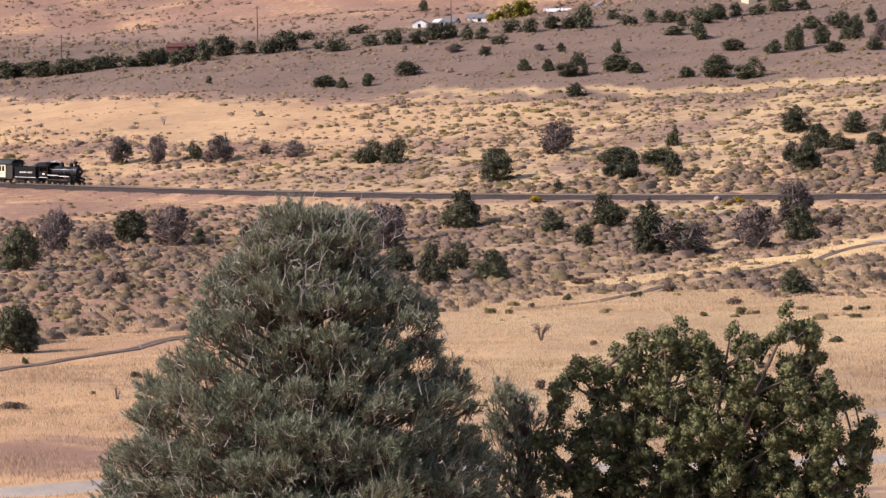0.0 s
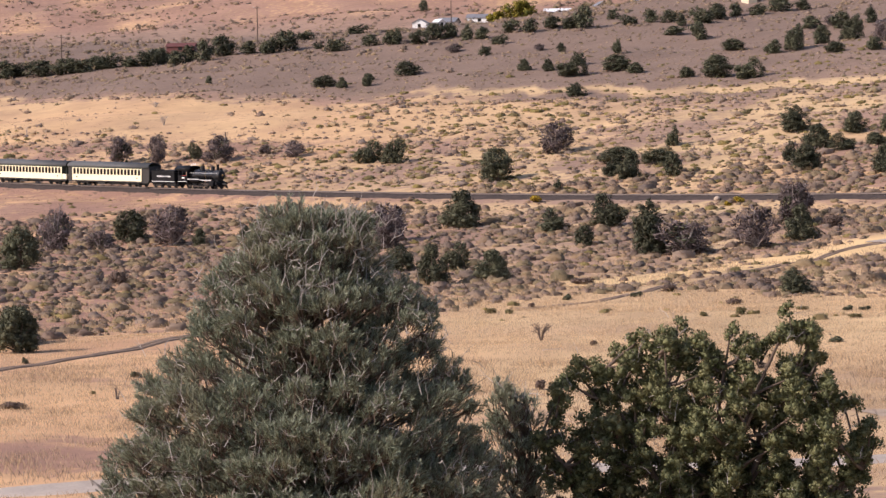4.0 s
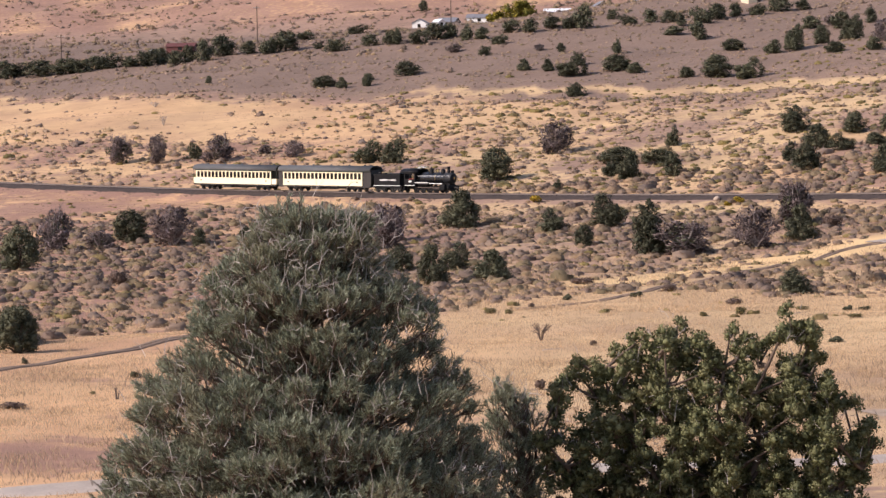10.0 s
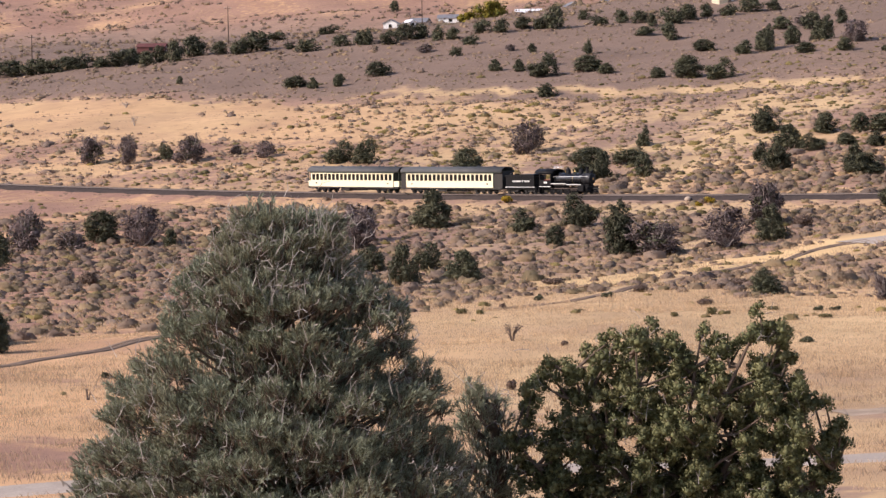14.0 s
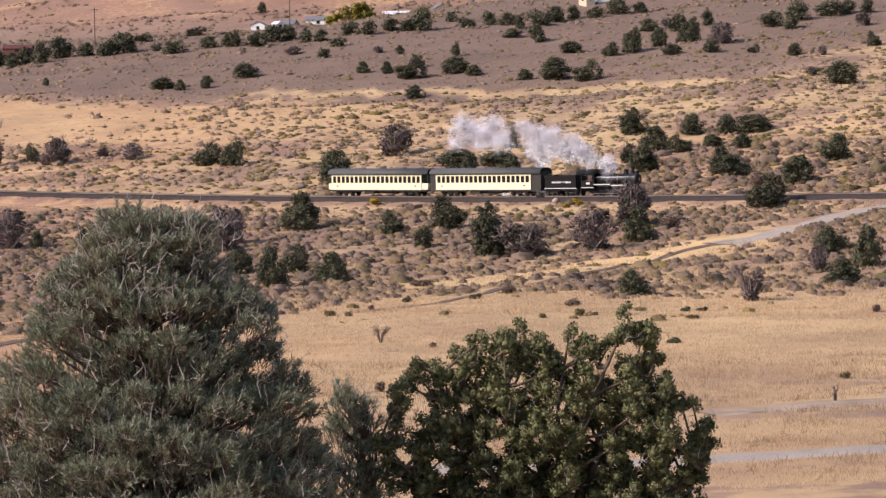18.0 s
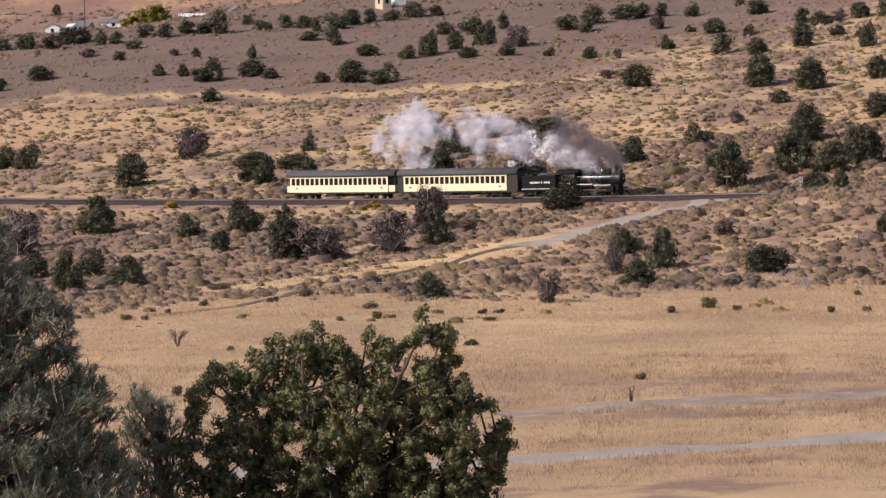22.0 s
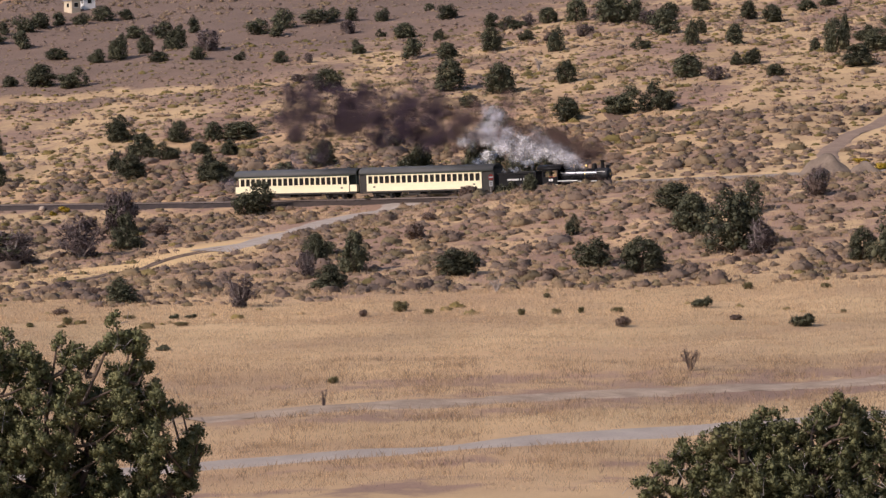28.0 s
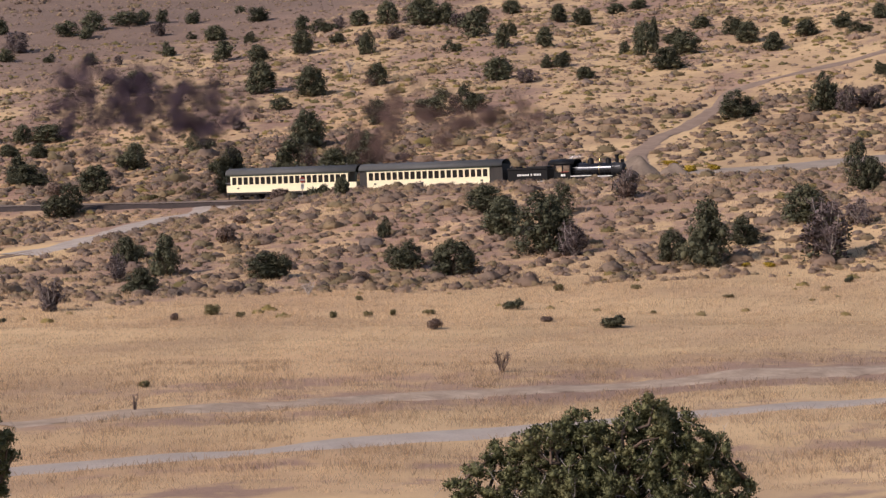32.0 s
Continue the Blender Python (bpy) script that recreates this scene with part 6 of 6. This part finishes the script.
SNAG_WOOD = paint("dark_weathered_wood", (0.17, 0.125, 0.105), (0.10, 0.075, 0.065), 4.0, 0.9, 0, 0.4, 30.0, 0.01)


def snag(x, y, h, w, seed):
    rng = np.random.default_rng(seed)
    tree = thing("dead_snag", ("tall" if h > 2 else "low") + " weathered leafless dead tree in dry grass", "dead tree", pose(x, y, ground_z(x, y)))
    rows = []
    for i in range(3 if w < 0.8 else 9):
        a, tip = rng.uniform(0, 6.28), rng.uniform(0.6, 1.0)
        end = np.array([w / 2 * math.cos(a) * rng.uniform(0.3, 1.1), w / 2 * math.sin(a) * rng.uniform(0.3, 1.1), h * tip * rng.uniform(0.7, 1.0)])
        knee = end * np.array([0.35, 0.35, 0.5]) + rng.normal(size=3) * 0.05 * w
        rows += [(np.array([0.05 * math.cos(a), 0.05 * math.sin(a), -0.1]), knee, 0.05, 0.038), (knee, end, 0.038, 0.012)]
        for k in range(11):
            q = knee + (end - knee) * rng.uniform(0, 0.9)
            rows.append((q, q + units(rng, 1)[0] * w * 0.2 + np.array([0, 0, 0.12 * h * rng.uniform()]), 0.015, 0.006))
    part("trunk", mesh_of("trunk", *limbs(rows, 5), SNAG_WOOD if math.hypot(x, y) < 230 else DEADWOOD, flat=False), None, tree)
    return tree


for i, row in enumerate(SNAGS):
    snag(*row, 230 + i)


def boulder(x, y, h, w, seed):
    rng = np.random.default_rng(seed)
    bm = bmesh.new()
    bmesh.ops.create_icosphere(bm, subdivisions=3, radius=0.5)
    push = rng.normal(size=(8, 3))
    for v in bm.verts:
        v.co *= 1 + 0.13 * sum(math.sin(3.1 * v.co.dot(Vector(p)) + i) for i, p in enumerate(push)) / 3
    me = bpy.data.meshes.new("boulder")
    bm.to_mesh(me)
    bm.free()
    me.materials.append(STONE)
    ob = new("boulder", me)
    ob.matrix_basis = pose(x, y, ground_z(x, y) + h * 0.3, 0, 0, seed * 40) @ Matrix.Diagonal((w, w * 0.8, h * 1.2, 1))
    return tagged(ob, "pale tan boulder beside the railway", "rock")


STONE = paint("pale_stone", (0.46, 0.37, 0.29), (0.33, 0.26, 0.21), 2.0, 0.9, 0, 0.6, 12.0, 0.05)
for i, row in enumerate(BOULDERS):
    boulder(*row, 250 + i)


def earth_mound(x, y, w, d, h, turn, seed):
    """A heap of spoil pushed up beside the track, with a ragged crest."""
    bm = bmesh.new()
    rows, cols = 18, 26
    grid = []
    for i in range(rows):
        line = []
        for k in range(cols):
            u, v = 2 * k / (cols - 1) - 1, 2 * i / (rows - 1) - 1
            q = math.hypot(u, v)
            lump = 0.16 * math.sin(5 * u + seed) * math.sin(4 * v + 2 * seed) + 0.07 * math.sin(13 * u + 9 * v)
            z = h * max(0.0, (math.cos(min(q, 1.0) * math.pi) + 1) / 2) ** 0.8 * (1 + lump)
            p = pose(x, y, 0, 0, 0, turn) @ Vector((u * w / 2, v * d / 2, 0))
            line.append(bm.verts.new((p.x, p.y, ground_z(p.x, p.y) + z - (0.25 if q > 0.98 else 0.0))))
        grid.append(line)
    for p, q in zip(grid, grid[1:]):
        for k in range(cols - 1):
            bm.faces.new((p[k], p[k + 1], q[k + 1], q[k]))
    me = bpy.data.meshes.new("earth_mound")
    bm.to_mesh(me)
    bm.free()
    me.shade_smooth()
    me.materials.append(paint("spoil_earth", (0.25, 0.195, 0.15), (0.155, 0.12, 0.095), 0.6, 0.95, 0, 0.8, 3.0, 0.12))
    return tagged(new("earth_mound", me), "heap of grey-brown spoil earth beside the railway", "earth mound", kind="structure")


earth_mound(*on_track(186.0, 9.5), 11.0, 7.0, 3.7, TURN_OF_LINE, 3)
earth_mound(*on_track(191.0, 10.5), 8.0, 5.0, 2.2, TURN_OF_LINE + 15, 5)


# ---- signs and posts ----
def crossing_sign(x, y):
    z = ground_z(x, y)
    s = thing("crossing_sign", "red octagonal sign over a white plate by the crossing", "sign", pose(x, y, z, 0, 0, 14))
    part("post", rods(((0, 0, -0.2), (0, 0, 2.95), 0.04), sides=8), DEADWOOD, s)
    oct_plate = bmesh.new()
    bmesh.ops.create_cone(oct_plate, cap_ends=True, segments=8, radius1=0.40, radius2=0.40, depth=0.02, matrix=pose(0, -0.06, 2.62, 90, 0, 0) @ pose(0, 0, 0, 0, 0, 22.5))
    plate = part("red_plate", oct_plate, RED, s, "red octagonal plate")
    part("white_band", boxes((-0.3, 0.3, -0.082, -0.075, 2.52, 2.72)), WHITE, plate, "plain white band")
    lower = part("white_plate", boxes((-0.26, 0.26, -0.07, -0.05, 1.45, 2.15), bevel=0.008), WHITE, s, "white plate")
    part("writing_bar", boxes((-0.16, 0.16, -0.076, -0.072, 1.9, 1.98), (-0.12, 0.12, -0.076, -0.072, 1.68, 1.78)), GREEN, lower, "dark unreadable writing bars")
    return s


crossing_sign(91.2, 364.3)


def crossing_post(x, y):
    p = thing("crossing_post", "weathered wooden post with a small crossarm by the railway", "post", pose(x, y, ground_z(x, y)))
    part("post", boxes((-0.09, 0.09, -0.09, 0.09, -0.2, 3.2), bevel=0.015), POLE_WOOD, p)
    part("crossarm", boxes((-0.5, 0.5, -0.13, -0.09, 2.6, 2.8), bevel=0.01), DEADWOOD, p)
    return p


crossing_post(*on_track(129.4, 6.0))


def utility_pole(x, y, h):
    p = thing("utility_pole", "tall wooden utility pole with a crossarm on the far slope", "utility pole", pose(x, y, ground_z(x, y)), group="utility poles")
    part("post", rods(((0, 0, -0.5), (0, 0, h), 0.17, 0.12), sides=8), POLE_WOOD, p)
    part("crossarm", boxes((-1.1, 1.1, -0.07, 0.07, h - 0.8, h - 0.64)), POLE_WOOD, p)
    for dx in (-1.0, -0.4, 0.4, 1.0):
        part("insulator", rods(((dx, 0, h - 0.64), (dx, 0, h - 0.42), 0.06), sides=6), WHITE, p)
    return p


utility_pole(-114.8, 892.6, 8.1)
utility_pole(-57.5, 928.2, 12.2)
utility_pole(3.7, 950.0, 12.4)


# ---- houses on the far bench ----
def house(x, y, w, d, wall_h, roof_h, wall, roof, label, turn=0.0, category="house"):
    """A small gabled house; its gable faces its own -y side."""
    h = thing("house", label, category, pose(x, y, ground_z(x, y), 0, 0, turn))
    bm = boxes((-w / 2, w / 2, -d / 2, d / 2, -0.6, wall_h))
    for sy in (-d / 2, d / 2):
        a, b, c = (bm.verts.new(q) for q in ((-w / 2, sy, wall_h), (w / 2, sy, wall_h), (0, sy, wall_h + roof_h)))
        bm.faces.new((a, b, c) if sy < 0 else (c, b, a))
    part("wall", bm, wall, h)
    for side in (-1, 1):
        bm = bmesh.new()
        over = 0.35
        run = w / 2 + over
        drop = roof_h / (w / 2) * run
        rows = []
        for lift in (0.02, 0.16):
            rows.append([bm.verts.new(q) for q in ((0, -d / 2 - over, wall_h + roof_h + lift), (side * run, -d / 2 - over, wall_h + roof_h - drop + lift),
                                                  (side * run, d / 2 + over, wall_h + roof_h - drop + lift), (0, d / 2 + over, wall_h + roof_h + lift))])
        low, high = rows
        bm.faces.new(low)
        bm.faces.new(high[::-1])
        for i in range(4):
            bm.faces.new((low[i], high[i], high[(i + 1) % 4], low[(i + 1) % 4]))
        bmesh.ops.recalc_face_normals(bm, faces=bm.faces)
        part("roof_slope", bm, roof, h)
    win = part("window", boxes((-0.5, 0.5, -d / 2 - 0.04, -d / 2 + 0.02, 1.2, 2.3)), GLASS, h)
    part("window_frame", boxes((-0.58, 0.58, -d / 2 - 0.06, -d / 2 + 0.01, 2.3, 2.38), (-0.58, 0.58, -d / 2 - 0.06, -d / 2 + 0.01, 1.1, 1.2)), WHITE, win)
    part("side_window", boxes((-w / 2 - 0.03, -w / 2 + 0.02, -0.6, 0.6, 1.2, 2.2)), GLASS, h)
    part("door", boxes((w / 2 - 0.02, w / 2 + 0.04, -0.45, 0.45, 0.0, 2.05)), GREEN, h)
    return h


GREY_ROOF = paint("grey_shingle", (0.20, 0.20, 0.215), (0.15, 0.15, 0.165), 1.0, 0.8)
WHITE_ROOF = paint("white_metal_roof", (0.80, 0.80, 0.80), (0.70, 0.70, 0.71), 1.0, 0.35)
TAN_WALL = paint("tan_siding", (0.42, 0.35, 0.27), (0.35, 0.29, 0.23), 1.0, 0.8)
YELLOW_WALL = paint("yellow_siding", (0.62, 0.52, 0.37), (0.53, 0.44, 0.31), 1.0, 0.7)
BARN_RED = paint("barn_red", (0.13, 0.04, 0.035), (0.09, 0.03, 0.027), 1.0, 0.8)
house(-6.3, 985, 4.6, 8.0, 2.7, 1.2, WHITE, GREY_ROOF, "small white house with a grey shingle roof", -8)
house(3.0, 994, 8.0, 6.0, 2.4, 1.4, TAN_WALL, GREY_ROOF, "long low house with grey roof behind junipers", 75)
house(-0.3, 983, 2.6, 4.0, 2.4, 0.9, WHITE, WHITE_ROOF, "white shed with a bright metal roof", 30, "shed")
house(13.6, 985, 5.0, 8.4, 2.5, 1.1, WHITE, GREY_ROOF, "grey-roofed house with white trim", 82)
house(38.1, 950, 4.4, 8.2, 2.6, 1.0, TAN_WALL, WHITE_ROOF, "low house with a bright white metal roof", 84)
house(52.2, 948, 5.5, 7.0, 3.0, 1.6, TAN_WALL, GREY_ROOF, "house with a dark gabled roof behind trees", 10)
house(62.2, 938, 6.6, 7.0, 3.0, 1.6, TAN_WALL, GREY_ROOF, "house with a dark gabled roof among trees", -15)
house(78.3, 745, 2.4, 4.5, 3.0, 0.7, YELLOW_WALL, GREY_ROOF, "pale yellow cabin lit by the sun", 20)
house(82.6, 748, 3.0, 3.0, 2.2, 0.6, WHITE, GREY_ROOF, "white shed beside the yellow cabin", 10, "shed")
house(-78.5, 895, 4.0, 8.6, 2.4, 0.9, BARN_RED, BARN_RED, "long weathered red barn behind junipers", 80, "barn")
house(-87.2, 894, 1.8, 2.6, 2.1, 0.4, WHITE, GREY_ROOF, "small pale shed beside the red barn", 5, "shed")


def cottonwood(x, y, h, w):
    rng = np.random.default_rng(260)
    tree = thing("cottonwood", "cottonwood turning yellow-green in autumn by the houses", "tree", pose(x, y, ground_z(x, y)))
    masses = lobes(rng, h, w, 18, 0.5, 0.3)
    part("trunk", mesh_of("trunk", *limbs([(np.array([0, 0, -0.3]), c, 0.25, 0.06) for c, r in masses[::2]], 5), BARK), None, tree)
    tagged(part("foliage", leaf_mesh("foliage", crown(rng, masses, 4200, 0.55, 0.2, 0.2), COTTONWOOD), None, tree), kind="stuff")
    return tree


cottonwood(25.5, 930, 7.5, 11.0)
cottonwood(18.5, 936, 5.0, 6.5)
build_sleepers()


# ---- smoke and steam ----
def vapour(name, colour, dense, through=0.12):
    """Thin smoke: each soft-edged veil lets most of the light pass."""
    m, nodes, links, bsdf = shader(name)
    bsdf.inputs["Base Color"].default_value = (*colour, 1)
    bsdf.inputs["Roughness"].default_value = 1.0
    bsdf.inputs["Specular IOR Level"].default_value = 0.0
    clear = nodes.new("ShaderNodeBsdfTransparent")
    leaf = nodes.new("ShaderNodeBsdfTranslucent")
    leaf.inputs["Color"].default_value = (*colour, 1)
    half, mix = nodes.new("ShaderNodeMixShader"), nodes.new("ShaderNodeMixShader")
    half.inputs[0].default_value = through
    facing = nodes.new("ShaderNodeCombineXYZ")
    for slot, value in zip(facing.inputs, (-0.62, -0.35, 0.70)):
        slot.default_value = value
    links.new(facing.outputs[0], bsdf.inputs["Normal"])
    links.new(bsdf.outputs[0], half.inputs[1])
    links.new(leaf.outputs[0], half.inputs[2])
    veil = nodes.new("ShaderNodeAttribute")
    veil.attribute_name = "veil"
    share = nodes.new("ShaderNodeMath")
    share.operation = "MULTIPLY"
    links.new(veil.outputs["Fac"], share.inputs[0])
    links.new(ranged(nodes, links, noise_of(nodes, links, 1.4, 3.0), 0.35, 0.65, dense * 0.35, dense * 1.65), share.inputs[1])
    links.new(share.outputs[0], mix.inputs[0])
    links.new(clear.outputs[0], mix.inputs[1])
    links.new(half.outputs[0], mix.inputs[2])
    links.new(mix.outputs[0], nodes["Material Output"].inputs["Surface"])
    return m


def puff_mesh(name, seed, veils, spread, size, material):
    """A puff of soft round veils at all angles, thick in the middle and clear at the rim."""
    rng = np.random.default_rng(seed)
    at = rng.normal(size=(veils, 3)) * np.array([0.75, 0.5, 0.5]) * spread
    n = units(rng, veils)
    u = np.cross(n, units(rng, veils))
    u /= np.linalg.norm(u, axis=1, keepdims=True)
    w = np.cross(n, u)
    r = size * rng.uniform(0.6, 1.3, veils)
    sides = 9
    verts, faces, veil = [], [], []
    for k in range(veils):
        o = len(verts)
        verts.append(at[k])
        veil.append(1.0)
        for reach, share in ((0.35, 0.72), (0.68, 0.26), (1.0, 0.0)):
            for i in range(sides):
                a = 2 * math.pi * i / sides
                verts.append(at[k] + r[k] * reach * (u[k] * math.cos(a) + w[k] * math.sin(a)) * (1 + 0.12 * rng.normal() * (reach > 0.5)))
                veil.append(share)
        for i in range(sides):
            j = (i + 1) % sides
            faces.append((o, o + 1 + i, o + 1 + j))
            for ring in (0, 1):
                p, q = o + 1 + ring * sides, o + 1 + (ring + 1) * sides
                faces += [(p + i, q + i, q + j), (p + i, q + j, p + j)]
    me = mesh_of(name, verts, faces, material)
    layer = me.attributes.new("veil", "FLOAT", "POINT")
    layer.data.foreach_set("value", np.array(veil, np.float32))
    return me


scene.cycles.transparent_max_bounces = 110
STEAM, GREY, SOOT = vapour("white_steam", (0.97, 0.97, 0.98), 0.42, 0.3), vapour("grey_smoke", (0.20, 0.17, 0.19), 0.13), vapour("dark_smoke", (0.060, 0.043, 0.058), 0.20)
HAZE = vapour("thin_steam", (0.82, 0.81, 0.88), 0.17, 0.22)
BROWN = vapour("brown_smoke", (0.13, 0.085, 0.075), 0.2)
STEAM_WISP = vapour("leaking_steam", (0.95, 0.95, 0.96), 0.3)
PUFFS = []


def build_plumes():
    rng = random.Random(5)
    steam = thing("steam_plume", "drifting white steam from the safety valve", "steam")
    smoke = thing("smoke_plume", "drifting dark brown coal smoke from the stack", "smoke")
    forms = {"steam_puff": [puff_mesh("steam_puff", 300 + i, 22, 0.5, 0.55, STEAM) for i in range(3)],
             "haze_puff": [puff_mesh("haze_puff", 340 + i, 20, 0.85, 1.15, HAZE) for i in range(3)],
             "grey_puff": [puff_mesh("grey_puff", 320 + i, 14, 0.9, 1.25, GREY) for i in range(3)],
             "smoke_puff": [puff_mesh("smoke_puff", 310 + i, 14, 0.9, 1.3, SOOT) for i in range(3)],
             "brown_puff": [puff_mesh("brown_puff", 350 + i, 12, 1.0, 1.4, BROWN) for i in range(3)]}
    times = [("steam_puff", steam, float(q)) for q in np.arange(15.2, 28.7, 0.045) if q < 22.9 or q > 25.0 or math.sin(9 * q) > 0.3]
    times += [("haze_puff", steam, float(q)) for q in np.arange(15.3, 22.2, 0.034) if math.sin(4.1 * q) + 0.6 * math.sin(9.1 * q + 1) > -0.75]
    times += [("haze_puff", steam, float(q)) for q in np.arange(26.4, 28.3, 0.07)]
    times += [("grey_puff", smoke, 20.9 + 0.03 * i) for i in range(60)]
    times += [("smoke_puff", smoke, float(q)) for q in np.arange(22.6, 25.5, 0.0195)]
    times += [("brown_puff", smoke, float(q)) for q in np.arange(25.4, 30.6, 0.075)]
    for name, parent, start in times:
        ob = tagged(part(name, rng.choice(forms[name]), None, parent), kind="stuff")
        PUFFS.append((ob, name, start, rng.random()))


build_plumes()
tagged(part("steam_wisp", puff_mesh("steam_wisp", 331, 12, 0.4, 0.45, STEAM_WISP), None, engine, "thin white steam leaking above the cab", at=pose(-2.5, 0.2, 3.95) @ Matrix.Diagonal((1.4, 0.8, 0.6, 1))), kind="stuff")


def smoke_motions():
    rng = random.Random(9)
    for ob, name, start, luck in PUFFS:
        white = name in ("steam_puff", "haze_puff")
        hold = (0.9 + 0.4 * luck, 0, -5.0)
        mouth = (0.1, 0.0, 3.9) if white else (3.6, 0.0, 4.15)

        def riding(t, local):
            return vehicle_pose(run_of(t) + 41.6, 4.0) @ Vector(local)

        rows, t = [], 0.0
        while t < start - 0.12:
            rows.append((t, pose(*riding(t, hold), 0, 0, TURN)))
            t += 0.5
        rows.append((start - 0.1, pose(*riding(start - 0.1, hold), 0, 0, TURN)))
        p0 = riding(start, mouth)
        rows.append((start, pose(*p0, 0, 60, TURN)))
        gust = Vector((rng.gauss(0, 1), rng.gauss(0, 1), rng.gauss(0, 0.8)))
        life = {"steam_puff": 1.1, "haze_puff": 2.9, "brown_puff": 3.6, "grey_puff": 4.2}.get(name, 9.5)
        if name == "haze_puff" and start > 26:
            life = 1.3
        up = (rng.uniform(2.4, 7.0) if name == "haze_puff" else rng.uniform(1.5, 5.4)) if white else rng.uniform(1.8, 7.0)
        wind = Vector((-1.9, 0.4, 0.0)) if white else Vector((-1.2, 0.4, 0.0))
        roll = rng.uniform(-25, 25)
        age = 0.15
        while start + age < 32.0:
            a = min(age, life)
            climb = up * (1 - math.exp(-a * (1.1 if white else 1.9))) + (0.55 * a if not white else 0.5 * a)
            spread = (0.1 + 0.24 * a) if white else (0.3 + 0.55 * (1 - math.exp(-0.6 * a)) + 0.15 * a)
            p = p0 + wind * age + gust * spread + Vector((0, 0, climb))
            if age > life:
                late = age - life
                p += gust * 2.5 * late + Vector((-UY, UX, 0.0)) * 12.0 * late + Vector((0, 0, -4.5 * late * late))
            p.z = max(p.z, -30)
            rows.append((start + age, pose(*p, roll * min(age, 3), max(70 - 70 * age, 0) + 1.2 * roll, TURN + 1.6 * roll * min(age, 1.0))))
            age += 0.25 if age < 1.5 else 0.6
            if age > life + 4:
                age += 1.5
        rows.append((32.0, rows[-1][1]))
        walk(ob, rows)


# ---- what moves ----
def run_of(t):
    """Metres along the railway of the middle of the rear coach; the train slows a little on the climb."""
    return 0.975 + 8.0136 * (t - 13) - 0.0293 * (t - 13) ** 2 - 6.7e-5 * (t - 13) ** 3


TURN = math.degrees(math.atan2(UY, UX))
OFFSETS = ((rear_coach, 0.0, 12.6), (front_coach, 19.88, 12.6), (tender, 33.7, 3.3), (engine, 41.6, 4.0))


def vehicle_pose(s, base):
    a, b = float(rail_z(s - base / 2)), float(rail_z(s + base / 2))
    x, y = on_track(s)
    return pose(x, y, (a + b) / 2, 0, -math.degrees(math.atan2(b - a, base)), TURN)


def motions():
    ticks = [i * 0.5 for i in range(65)]
    for vehicle, offset, base in OFFSETS:
        walk(vehicle, [(t, vehicle_pose(run_of(t) + offset, base)) for t in ticks])
    fine = [i / 15 for i in range(481)]
    for wheel, radius in WHEELS:
        at = wheel.matrix_basis.translation.copy()
        walk(wheel, [(t, pose(*at, 0, math.degrees(run_of(t) / radius) % 360, 0)) for t in fine])
    for i, bar in enumerate(RODS):
        rows = []
        for t in fine:
            a = run_of(t) / 0.58
            rows.append((t, pose(-0.3 * math.sin(a), 0, 0.58 - 0.3 * math.cos(a))))
        walk(bar, rows)
    smoke_motions()


motions()
